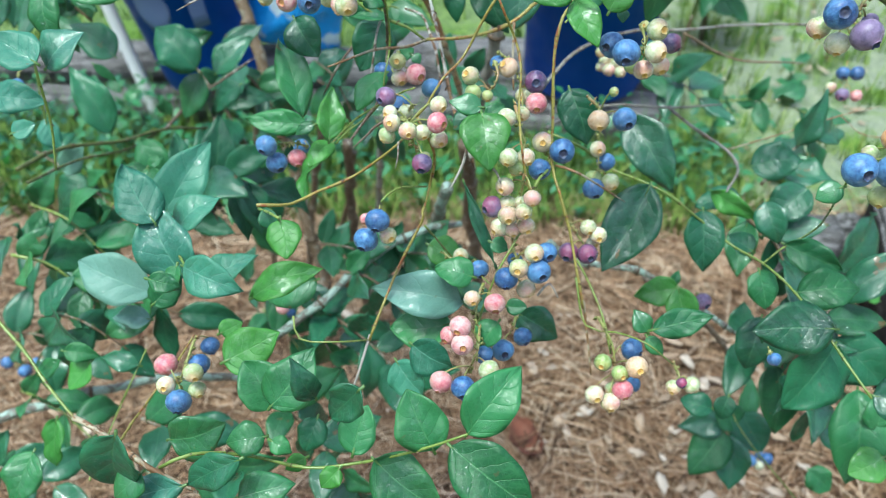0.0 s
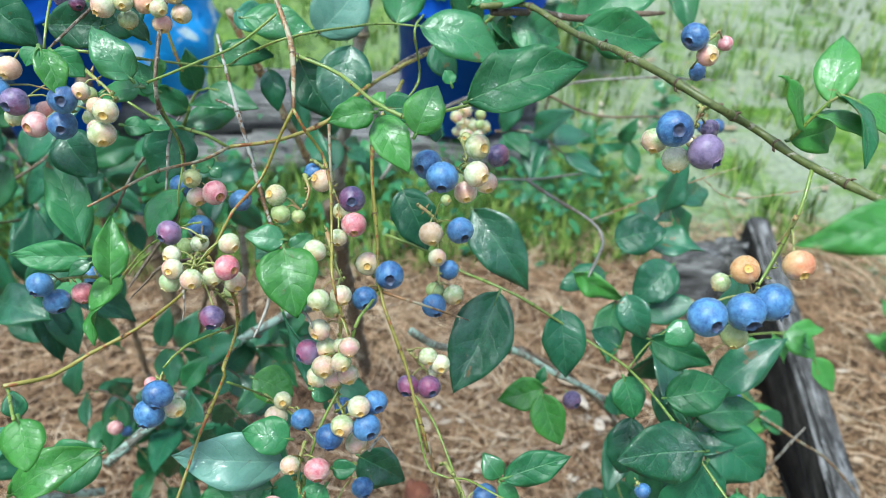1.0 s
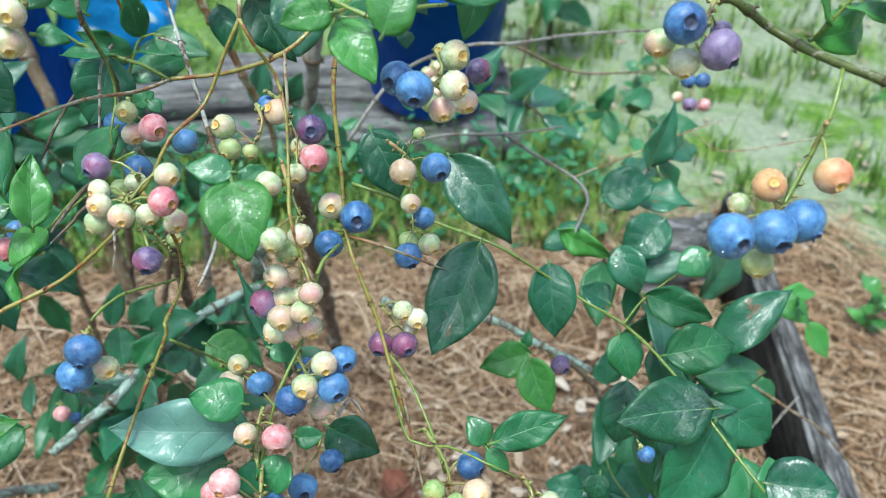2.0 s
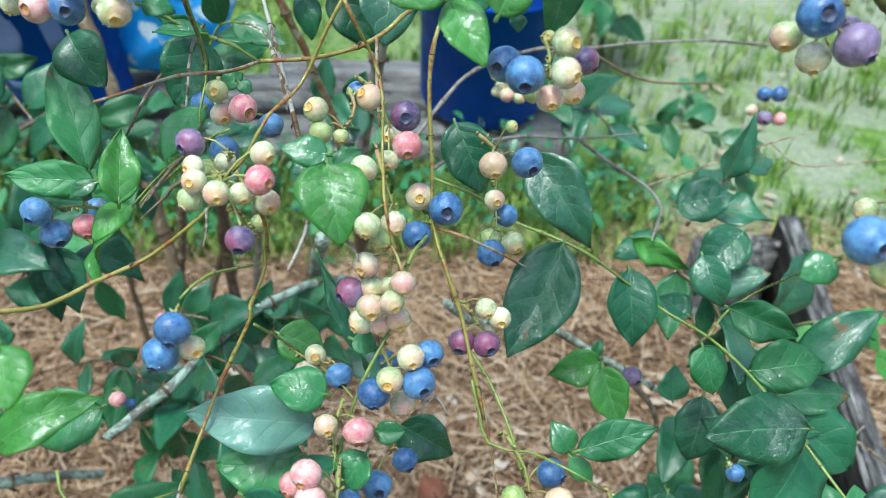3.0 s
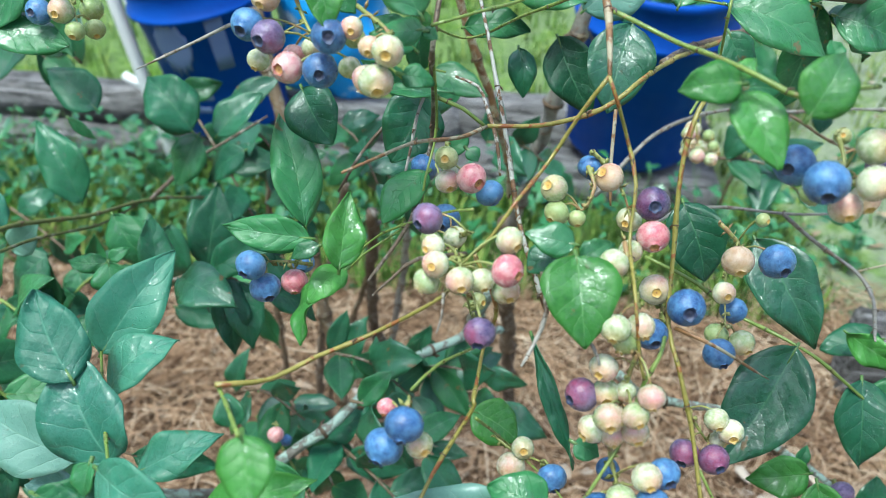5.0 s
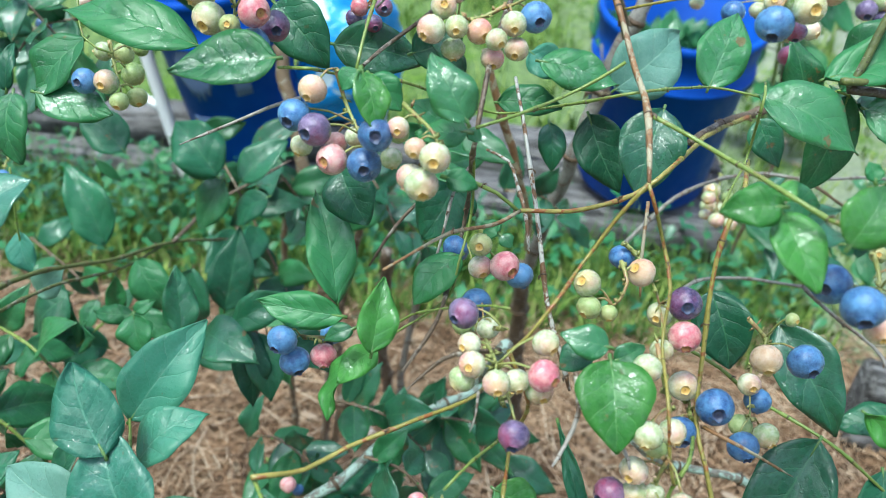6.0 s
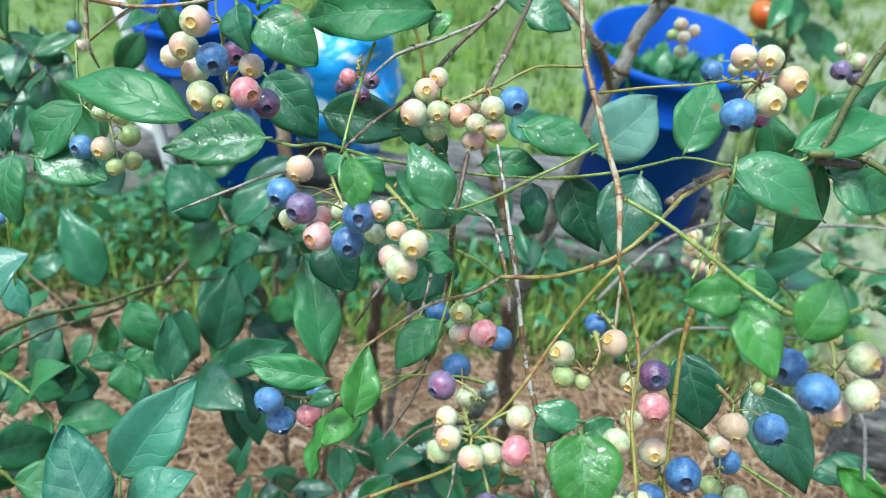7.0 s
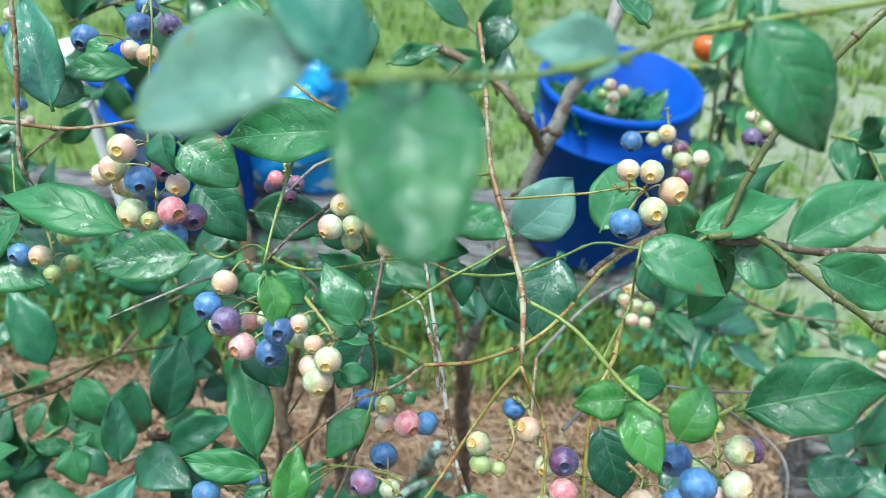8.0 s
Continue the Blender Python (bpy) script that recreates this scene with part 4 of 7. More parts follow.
stem("yellow", 0.6, 0.4, (0.037, -0.321, 0.788), (0.050, -0.330, 0.795), (0.065, -0.330, 0.798), (0.076, -0.329, 0.801))
stem("green", 0.7, 0.6, (-0.074, -0.323, 0.756), (-0.059, -0.342, 0.765), (-0.057, -0.308, 0.750), (-0.029, -0.346, 0.766), (-0.000, -0.259, 0.720), (0.026, -0.320, 0.754), (0.047, -0.336, 0.768), (0.081, -0.280, 0.750), (0.099, -0.278, 0.748))
stem("bark", 1.1, 0.8, (0.013, -0.267, 0.805), (0.006, -0.299, 0.793), (0.000, -0.325, 0.783), (-0.003, -0.347, 0.770), (-0.004, -0.360, 0.754), (-0.005, -0.332, 0.713), (-0.008, -0.352, 0.695), (-0.010, -0.385, 0.702), (-0.017, -0.401, 0.698))
stem("green", 0.6, 0.5, (-0.004, -0.360, 0.754), (-0.003, -0.343, 0.720), (-0.005, -0.354, 0.707), (-0.008, -0.356, 0.692), (-0.025, -0.363, 0.679), (-0.029, -0.364, 0.674))
stem("green", 0.5, 0.5, (0.012, -0.396, 0.723), (0.003, -0.384, 0.713), (-0.020, -0.359, 0.685), (-0.032, -0.363, 0.673))
stem("green", 0.7, 0.6, (-0.038, -0.320, 0.795), (-0.040, -0.318, 0.790), (-0.041, -0.340, 0.780), (-0.042, -0.352, 0.770))
stem("ashtwig", 1.1, 0.6, (-0.065, -0.330, 0.749), (-0.075, -0.331, 0.745), (-0.087, -0.333, 0.739), (-0.106, -0.338, 0.730))
stem("ashtwig", 0.9, 1.0, (-0.005, -0.297, 0.799), (-0.014, -0.304, 0.796), (-0.020, -0.306, 0.793), (-0.033, -0.308, 0.787), (-0.043, -0.313, 0.777))
stem("bark", 1.2, 0.7, (0.016, -0.277, 0.820), (0.002, -0.296, 0.807), (-0.012, -0.313, 0.794), (-0.023, -0.322, 0.781), (-0.037, -0.330, 0.770), (-0.044, -0.345, 0.766))
stem("ashtwig", 0.9, 0.7, (-0.006, -0.322, 0.726), (-0.009, -0.327, 0.723), (-0.011, -0.331, 0.717), (-0.012, -0.334, 0.709), (-0.013, -0.337, 0.702), (-0.015, -0.342, 0.691), (-0.017, -0.345, 0.681))
stem("olive", 1.4, 1.0, (-0.228, -0.317, 0.620), (-0.226, -0.267, 0.604), (-0.215, -0.213, 0.577), (-0.200, -0.161, 0.557), (-0.179, -0.110, 0.529))
stem("olive", 1.0, 0.8, (-0.228, -0.313, 0.608), (-0.225, -0.255, 0.587), (-0.212, -0.207, 0.567), (-0.204, -0.170, 0.559))
stem("bark", 1.9, 1.2, (-0.200, -0.161, 0.557), (-0.194, -0.105, 0.553), (-0.175, -0.086, 0.561), (-0.147, -0.064, 0.574))
stem("lichen", 3.2, 2.9, (-0.098, -0.294, 0.461), (-0.074, -0.276, 0.473), (-0.055, -0.259, 0.483), (-0.027, -0.229, 0.494), (0.004, -0.198, 0.492), (0.037, -0.157, 0.469))
stem("lichen", 2.7, 2.0, (0.102, -0.251, 0.527), (0.125, -0.247, 0.505), (0.173, -0.239, 0.493), (0.205, -0.246, 0.475), (0.254, -0.260, 0.451))
stem("brown", 7.2, 6.8, (-0.236, 0.213, 0.555), (-0.224, 0.194, 0.515), (-0.200, 0.163, 0.444), (-0.181, 0.138, 0.382), (-0.156, 0.097, 0.283), (-0.121, 0.046, 0.156))
stem("bark", 6.1, 6.1, (-0.092, 0.074, 0.408), (-0.097, 0.104, 0.281), (-0.091, 0.128, 0.150), (-0.077, 0.136, 0.033))
stem("bark", 8.1, 8.1, (0.042, 0.059, 0.419), (0.054, 0.095, 0.303), (0.066, 0.123, 0.179), (0.075, 0.129, 0.091))
stem("bark", 4.2, 4.6, (-0.120, 0.085, 0.430), (-0.142, 0.100, 0.319), (-0.156, 0.104, 0.220), (-0.170, 0.110, 0.020))
stem("brown", 3.0, 3.4, (-0.085, 0.080, 0.390), (-0.104, 0.100, 0.293), (-0.144, 0.110, 0.143), (-0.160, 0.118, 0.020))
stem("grey", 3.6, 4.0, (-0.055, 0.085, 0.400), (-0.062, 0.100, 0.314), (-0.071, 0.106, 0.226), (-0.080, 0.112, 0.020))
stem("brown", 3.2, 3.6, (-0.196, 0.080, 0.470), (-0.203, 0.100, 0.411), (-0.210, 0.106, 0.292), (-0.200, 0.112, 0.020))
stem("lichen", 5.0, 4.0, (0.025, -0.190, 0.531), (0.015, -0.146, 0.458), (0.001, -0.092, 0.366), (-0.008, -0.044, 0.266))
stem("redbrown", 2.6, 2.4, (-0.010, -0.120, 0.696), (-0.000, -0.120, 0.665), (0.013, -0.115, 0.633), (0.023, -0.110, 0.603), (0.032, -0.100, 0.569), (0.035, -0.090, 0.538))
stem("grey", 5.6, 5.8, (0.131, 0.033, 0.793), (0.115, 0.006, 0.749), (0.097, 0.004, 0.708), (0.084, -0.002, 0.660), (0.068, 0.001, 0.587), (0.055, 0.030, 0.482), (0.046, 0.055, 0.406))
stem("brown", 3.1, 2.7, (-0.002, -0.078, 0.767), (0.032, -0.085, 0.754), (0.060, -0.099, 0.732), (0.078, -0.063, 0.694))
stem("yellow", 1.1, 0.9, (-0.064, -0.227, 0.792), (-0.047, -0.233, 0.783), (-0.035, -0.229, 0.770), (-0.021, -0.234, 0.706))
stem("redbrown", 1.0, 0.7, (-0.164, -0.322, 0.799), (-0.139, -0.318, 0.797), (-0.121, -0.314, 0.795), (-0.105, -0.310, 0.797), (-0.093, -0.306, 0.800), (-0.075, -0.302, 0.805), (-0.057, -0.298, 0.809))
stem("redbrown", 1.1, 0.8, (-0.136, -0.308, 0.842), (-0.134, -0.317, 0.818), (-0.136, -0.322, 0.790), (-0.134, -0.326, 0.783), (-0.135, -0.320, 0.774))
stem("redbrown", 0.9, 0.7, (-0.122, -0.314, 0.795), (-0.132, -0.314, 0.788), (-0.141, -0.314, 0.780))
stem("green", 0.6, 0.5, (-0.111, -0.253, 0.827), (-0.109, -0.260, 0.815), (-0.108, -0.276, 0.788), (-0.089, -0.323, 0.796))
stem("green", 0.6, 0.4, (-0.162, -0.286, 0.768), (-0.155, -0.301, 0.750), (-0.144, -0.302, 0.745))
stem("green", 0.8, 0.6, (0.099, -0.432, 0.893), (0.088, -0.428, 0.888), (0.073, -0.417, 0.880), (0.057, -0.427, 0.879), (0.041, -0.458, 0.883), (0.029, -0.466, 0.882), (0.021, -0.475, 0.884), (0.012, -0.495, 0.890), (0.003, -0.483, 0.885))
stem("green", 0.9, 0.7, (0.081, -0.322, 0.660), (0.101, -0.330, 0.655), (0.117, -0.332, 0.644), (0.143, -0.352, 0.643), (0.182, -0.359, 0.616), (0.194, -0.386, 0.622), (0.200, -0.416, 0.627), (0.209, -0.443, 0.622), (0.219, -0.466, 0.614))
stem("green", 0.6, 0.5, (0.192, -0.385, 0.624), (0.212, -0.361, 0.616), (0.225, -0.362, 0.630), (0.171, -0.463, 0.726))
stem("grey", 1.4, 0.8, (0.087, -0.269, 0.632), (0.118, -0.219, 0.618), (0.143, -0.210, 0.618), (0.179, -0.206, 0.615), (0.215, -0.208, 0.620))
stem("grey", 1.4, 1.0, (0.179, -0.206, 0.615), (0.202, -0.209, 0.599), (0.223, -0.220, 0.590), (0.227, -0.237, 0.586), (0.197, -0.301, 0.610))
stem("redbrown", 0.7, 0.4, (0.223, -0.220, 0.591), (0.259, -0.216, 0.603), (0.296, -0.212, 0.616), (0.322, -0.211, 0.624))
stem("redbrown", 0.5, 0.4, (0.297, -0.213, 0.616), (0.316, -0.219, 0.605), (0.351, -0.222, 0.609), (0.387, -0.223, 0.617))
stem("grey", 1.7, 1.0, (0.087, -0.144, 0.578), (0.121, -0.122, 0.614), (0.170, -0.088, 0.619), (0.211, -0.092, 0.624), (0.259, -0.076, 0.622), (0.302, -0.080, 0.626), (0.353, -0.088, 0.627))
stem("brown", 1.4, 0.9, (0.211, -0.093, 0.622), (0.258, -0.092, 0.600), (0.311, -0.100, 0.602))
stem("brown", 2.2, 2.2, (0.323, 0.261, 0.492), (0.319, 0.270, 0.421), (0.324, 0.308, 0.308))
stem("green", 0.6, 0.4, (0.088, -0.425, 0.644), (0.094, -0.436, 0.624), (0.107, -0.442, 0.626), (0.117, -0.456, 0.634), (0.132, -0.454, 0.619))
stem("redbrown", 0.7, 0.5, (0.093, -0.424, 0.633), (0.097, -0.433, 0.612), (0.100, -0.441, 0.595))
stem("green", 0.9, 0.6, (-0.077, -0.527, 0.630), (-0.065, -0.523, 0.634), (-0.048, -0.511, 0.618), (-0.024, -0.517, 0.620), (-0.002, -0.515, 0.622), (0.020, -0.521, 0.639), (0.038, -0.523, 0.652))
stem("redbrown", 1.5, 1.2, (-0.117, -0.506, 0.631), (-0.112, -0.508, 0.631), (-0.100, -0.514, 0.630), (-0.083, -0.524, 0.627), (-0.062, -0.532, 0.623))
stem("yellow", 0.7, 0.5, (-0.099, -0.517, 0.626), (-0.107, -0.470, 0.598), (-0.094, -0.457, 0.612), (-0.086, -0.450, 0.623))
stem("green", 0.6, 0.5, (-0.103, -0.530, 0.626), (-0.145, -0.449, 0.546), (-0.134, -0.433, 0.567), (-0.128, -0.418, 0.578))
stem("green", 1.2, 0.9, (-0.212, -0.409, 0.597), (-0.189, -0.425, 0.583), (-0.170, -0.442, 0.571), (-0.154, -0.455, 0.562))
stem("green", 0.6, 0.4, (-0.037, -0.458, 0.645), (-0.034, -0.464, 0.637), (-0.017, -0.465, 0.637), (-0.005, -0.453, 0.627))
stem("lichen", 4.0, 3.6, (-0.328, -0.316, 0.380), (-0.289, -0.300, 0.384), (-0.248, -0.270, 0.372), (-0.200, -0.236, 0.350), (-0.152, -0.202, 0.311))
stem("green", 0.8, 0.6, (-0.051, -0.438, 0.687), (-0.044, -0.451, 0.695), (-0.035, -0.468, 0.705))
stem("green", 0.7, 0.6, (-0.075, -0.461, 0.658), (-0.085, -0.443, 0.656), (-0.106, -0.406, 0.642), (-0.116, -0.385, 0.642))
stem("green", 0.6, 0.5, (0.398, -0.216, 0.474), (0.364, -0.214, 0.469), (0.342, -0.206, 0.441))
stem("bark", 2.7, 2.2, (0.193, -0.198, 0.452), (0.240, -0.206, 0.419), (0.272, -0.210, 0.388), (0.286, -0.213, 0.355))
stem("green", 0.7, 0.6, (0.304, -0.352, 0.358), (0.255, -0.316, 0.403), (0.252, -0.287, 0.408))
stem("green", 0.7, 0.6, (0.102, -0.274, 0.752), (0.096, -0.296, 0.753), (0.099, -0.289, 0.726), (0.082, -0.331, 0.727))
stem("green", 0.7, 0.6, (-0.147, -0.402, 0.732), (-0.149, -0.401, 0.702), (-0.151, -0.405, 0.681))
stem("ashtwig", 1.2, 0.8, (0.033, -0.402, 0.708), (0.035, -0.410, 0.700), (0.032, -0.417, 0.694), (0.029, -0.422, 0.690))
stem("ashtwig", 1.0, 0.8, (0.035, -0.409, 0.702), (0.041, -0.413, 0.699), (0.048, -0.418, 0.696), (0.050, -0.422, 0.693))
stem("ashtwig", 0.7, 0.4, (0.006, -0.414, 0.707), (0.006, -0.418, 0.702), (0.005, -0.421, 0.698))
stem("ashtwig", 0.9, 0.6, (0.069, -0.442, 0.647), (0.074, -0.439, 0.652), (0.078, -0.443, 0.647))
stem("bark", 0.9, 0.7, (-0.018, -0.310, 0.711), (-0.032, -0.321, 0.696), (-0.040, -0.330, 0.683))
stem("redbrown", 0.8, 0.7, (0.057, -0.331, 0.726), (0.057, -0.341, 0.712), (0.058, -0.351, 0.700))
stem("redbrown", 1.3, 0.9, (0.359, -0.250, 0.428), (0.384, -0.250, 0.413), (0.419, -0.250, 0.385), (0.454, -0.250, 0.358), (0.492, -0.250, 0.317), (0.544, -0.250, 0.256), (0.598, -0.250, 0.192))
stem("ashtwig", 1.6, 1.4, (0.407, -0.250, 0.341), (0.411, -0.250, 0.358), (0.417, -0.250, 0.379), (0.424, -0.250, 0.398))
stem("green", 0.7, 0.6, (-0.238, -0.247, 0.654), (-0.242, -0.248, 0.616), (-0.244, -0.246, 0.583))

cluster([(0.001, -0.345, 0.716), (0.001, -0.346, 0.708), (-0.000, -0.347, 0.700)], [
    ("green", 0.0015, -0.3535, 0.7147, 3.95),
    ("pale", 0.0023, -0.3534, 0.7057, 4.22),
    ("pink", 0.0103, -0.3568, 0.7097, 5.14),
    ("blue", -0.0073, -0.3362, 0.7001, 5.11),
    ("blue", 0.0170, -0.3383, 0.6933, 5.18)])
cluster([(0.011, -0.393, 0.713), (0.006, -0.378, 0.698), (0.010, -0.408, 0.712), (0.014, -0.387, 0.677)], [
    ("purple", -0.0009, -0.3922, 0.7161, 4.71),
    ("blue", 0.0026, -0.3583, 0.6939, 5.29),
    ("pale", 0.0019, -0.4046, 0.7154, 3.35),
    ("pale", 0.0033, -0.4124, 0.7151, 3.76),
    ("pale", 0.0010, -0.4112, 0.7081, 3.84),
    ("pale", 0.0071, -0.3833, 0.7043, 3.70),
    ("pale", 0.0103, -0.4181, 0.7148, 3.85),
    ("pale", 0.0160, -0.4114, 0.7103, 3.66),
    ("pale", 0.0225, -0.4060, 0.7206, 3.81),
    ("pink", 0.0224, -0.4164, 0.7181, 4.50),
    ("pale", 0.0230, -0.4094, 0.7059, 4.08),
    ("green", 0.0158, -0.3833, 0.6796, 3.13),
    ("purple", 0.0166, -0.4251, 0.7035, 4.36),
    ("green", -0.0011, -0.3722, 0.6950, 3.51)])
cluster([(0.047, -0.359, 0.719), (0.049, -0.366, 0.716), (0.047, -0.370, 0.711), (0.045, -0.371, 0.710)], [
    ("pale", 0.0362, -0.3698, 0.7164, 4.34),
    ("green", 0.0377, -0.3733, 0.7098, 3.98),
    ("green", 0.0443, -0.3723, 0.7077, 2.87)])
cluster([(0.049, -0.345, 0.717), (0.055, -0.346, 0.713), (0.059, -0.365, 0.713), (0.062, -0.366, 0.705)], [
    ("peach", 0.0539, -0.3606, 0.7166, 4.67),
    ("blue", 0.0503, -0.3428, 0.7100, 4.56),
    ("purple", 0.0658, -0.3748, 0.7169, 5.23),
    ("pink", 0.0662, -0.3825, 0.7102, 5.00),
    ("pale", 0.0618, -0.3660, 0.7050, 4.13),
    ("pale", 0.0599, -0.3853, 0.7062, 3.70)])
cluster([(0.056, -0.392, 0.714), (0.059, -0.402, 0.706), (0.061, -0.405, 0.702)], [
    ("pale", 0.0518, -0.4036, 0.7143, 4.27),
    ("pale", 0.0606, -0.4135, 0.7009, 4.11),
    ("pale", 0.0527, -0.4190, 0.7041, 4.32),
    ("green", 0.0570, -0.4151, 0.6964, 3.78)])
cluster([(0.076, -0.385, 0.678), (0.075, -0.383, 0.681), (0.075, -0.379, 0.683)], [
    ("pale", 0.0712, -0.3810, 0.6892, 4.88),
    ("blue", 0.0796, -0.3896, 0.6899, 5.90),
    ("blue", 0.0694, -0.3958, 0.6835, 5.10)])
cluster([(0.060, -0.419, 0.696), (0.060, -0.417, 0.686), (0.059, -0.420, 0.677)], [
    ("pale", 0.0523, -0.4180, 0.6885, 4.16),
    ("purple", 0.0476, -0.4186, 0.6779, 4.97),
    ("pale", 0.0543, -0.4185, 0.6793, 4.25),
    ("pale", 0.0536, -0.4311, 0.6827, 4.38),
    ("pale", 0.0600, -0.4325, 0.6859, 3.83),
    ("pale", 0.0631, -0.4313, 0.6922, 3.79),
    ("pale", 0.0508, -0.4266, 0.6728, 4.20),
    ("pale", 0.0565, -0.4284, 0.6731, 3.66),
    ("pale", 0.0621, -0.4291, 0.6759, 3.98),
    ("pale", 0.0596, -0.4185, 0.6806, 3.18)])
cluster([(0.057, -0.426, 0.667), (0.058, -0.430, 0.662), (0.060, -0.433, 0.658), (0.059, -0.436, 0.650)], [
    ("pale", 0.0658, -0.4382, 0.6683, 4.28),
    ("blue", 0.0718, -0.4333, 0.6647, 4.74),
    ("pale", 0.0594, -0.4418, 0.6624, 4.28),
    ("blue", 0.0683, -0.4416, 0.6606, 5.35),
    ("blue", 0.0545, -0.4405, 0.6553, 5.24),
    ("pale", 0.0642, -0.4371, 0.6466, 4.52),
    ("blue", 0.0597, -0.4215, 0.6500, 3.76)])
cluster([(0.026, -0.400, 0.636), (0.032, -0.404, 0.634), (0.040, -0.416, 0.644)], [
    ("pale", 0.0347, -0.4090, 0.6413, 3.76),
    ("pale", 0.0316, -0.4113, 0.6345, 4.79),
    ("blue", 0.0433, -0.4226, 0.6447, 4.73)])
cluster([(0.045, -0.436, 0.648), (0.043, -0.441, 0.645), (0.042, -0.446, 0.638), (0.043, -0.451, 0.636)], [
    ("pale", 0.0398, -0.4477, 0.6492, 3.80),
    ("pink", 0.0497, -0.4504, 0.6493, 4.80)])
cluster([(0.044, -0.442, 0.634), (0.043, -0.463, 0.633), (0.039, -0.463, 0.618)], [
    ("pink", 0.0349, -0.4665, 0.6505, 4.72),
    ("pink", 0.0359, -0.4712, 0.6447, 4.72),
    ("pink", 0.0304, -0.4633, 0.6418, 4.11),
    ("pink", 0.0276, -0.4738, 0.6240, 5.12),
    ("blue", 0.0371, -0.4778, 0.6253, 5.30),
    ("pale", 0.0477, -0.4736, 0.6323, 4.56),
    ("blue", 0.0464, -0.4571, 0.6241, 4.30)])
cluster([(0.063, -0.421, 0.614), (0.061, -0.426, 0.609)], [
    ("blue", 0.0557, -0.4454, 0.6152, 5.27),
    ("blue", 0.0659, -0.4318, 0.6109, 4.64)])
cluster([(0.094, -0.356, 0.700), (0.099, -0.357, 0.696), (0.102, -0.358, 0.692), (0.104, -0.349, 0.674), (0.103, -0.365, 0.664)], [
    ("peach", 0.0980, -0.3702, 0.6955, 5.19),
    ("blue", 0.1102, -0.3700, 0.6965, 5.80),
    ("green", 0.1047, -0.3621, 0.7066, 2.40),
    ("pale", 0.1031, -0.3547, 0.6703, 4.17),
    ("blue", 0.1086, -0.3539, 0.6624, 4.92),
    ("pale", 0.1095, -0.3674, 0.6588, 4.78),
    ("blue", 0.1000, -0.3748, 0.6595, 5.53),
    ("green", 0.1018, -0.3634, 0.6581, 4.39)])
cluster([(0.088, -0.394, 0.651), (0.092, -0.395, 0.645), (0.096, -0.398, 0.641)], [
    ("pale", 0.0949, -0.4018, 0.6555, 3.97),
    ("pale", 0.1000, -0.4034, 0.6522, 4.18),
    ("pale", 0.0984, -0.4009, 0.6454, 3.26),
    ("purple", 0.0864, -0.4071, 0.6443, 4.80),
    ("purple", 0.0949, -0.4101, 0.6460, 4.94)])
cluster([(0.105, -0.388, 0.751), (0.107, -0.391, 0.747), (0.106, -0.401, 0.743)], [
    ("blue", 0.0925, -0.3985, 0.7465, 5.33),
    ("blue", 0.0962, -0.4104, 0.7487, 5.54),
    ("pale", 0.1093, -0.4005, 0.7544, 4.57),
    ("purple", 0.1193, -0.3883, 0.7434, 4.41),
    ("pale", 0.1079, -0.4094, 0.7490, 4.49),
    ("pale", 0.1052, -0.4061, 0.7396, 4.17),
    ("pale", 0.1142, -0.3963, 0.7369, 4.19),
    ("green", 0.1072, -0.3869, 0.7500, 2.34),
    ("green", 0.1047, -0.3875, 0.7323, 3.49)])
cluster([(-0.046, -0.353, 0.665), (-0.052, -0.364, 0.674), (-0.059, -0.361, 0.671)], [
    ("blue", -0.0633, -0.3683, 0.6743, 5.49),
    ("blue", -0.0597, -0.3665, 0.6633, 5.65),
    ("pink", -0.0503, -0.3615, 0.6633, 4.89),
    ("blue", -0.0508, -0.3461, 0.6605, 4.45)])
cluster([(0.000, -0.438, 0.689), (-0.002, -0.437, 0.683), (-0.001, -0.438, 0.679)], [
    ("blue", -0.0005, -0.4462, 0.6891, 5.11),
    ("blue", -0.0059, -0.4434, 0.6767, 5.33),
    ("pale", 0.0035, -0.4445, 0.6801, 3.68),
    ("pink", -0.0070, -0.4305, 0.6777, 2.87)])
cluster([(-0.049, -0.347, 0.768), (-0.047, -0.344, 0.757), (-0.042, -0.352, 0.753), (-0.037, -0.359, 0.749)], [
    ("peach", -0.0540, -0.3563, 0.7646, 4.44),
    ("blue", -0.0588, -0.3602, 0.7573, 4.97),
    ("purple", -0.0509, -0.3668, 0.7567, 5.03),
    ("pink", -0.0453, -0.3692, 0.7488, 4.74),
    ("blue", -0.0349, -0.3726, 0.7502, 5.15),
    ("blue", -0.0315, -0.3752, 0.7616, 4.96),
    ("pink", -0.0482, -0.3504, 0.7446, 3.64),
    ("pale", -0.0588, -0.3528, 0.7433, 3.63),
    ("pale", -0.0291, -0.3584, 0.7457, 3.53),
    ("green", -0.0266, -0.3635, 0.7572, 3.20),
    ("pale", -0.0415, -0.3523, 0.7486, 3.58)])
cluster([(-0.026, -0.362, 0.766), (-0.016, -0.375, 0.765), (-0.013, -0.379, 0.762)], [
    ("pale", -0.0130, -0.3913, 0.7652, 4.15),
    ("pale", -0.0161, -0.3910, 0.7566, 4.72),
    ("pale", -0.0200, -0.3799, 0.7519, 4.50),
    ("peach", -0.0195, -0.3799, 0.7613, 3.14),
    ("pale", -0.0254, -0.3736, 0.7638, 3.20)])
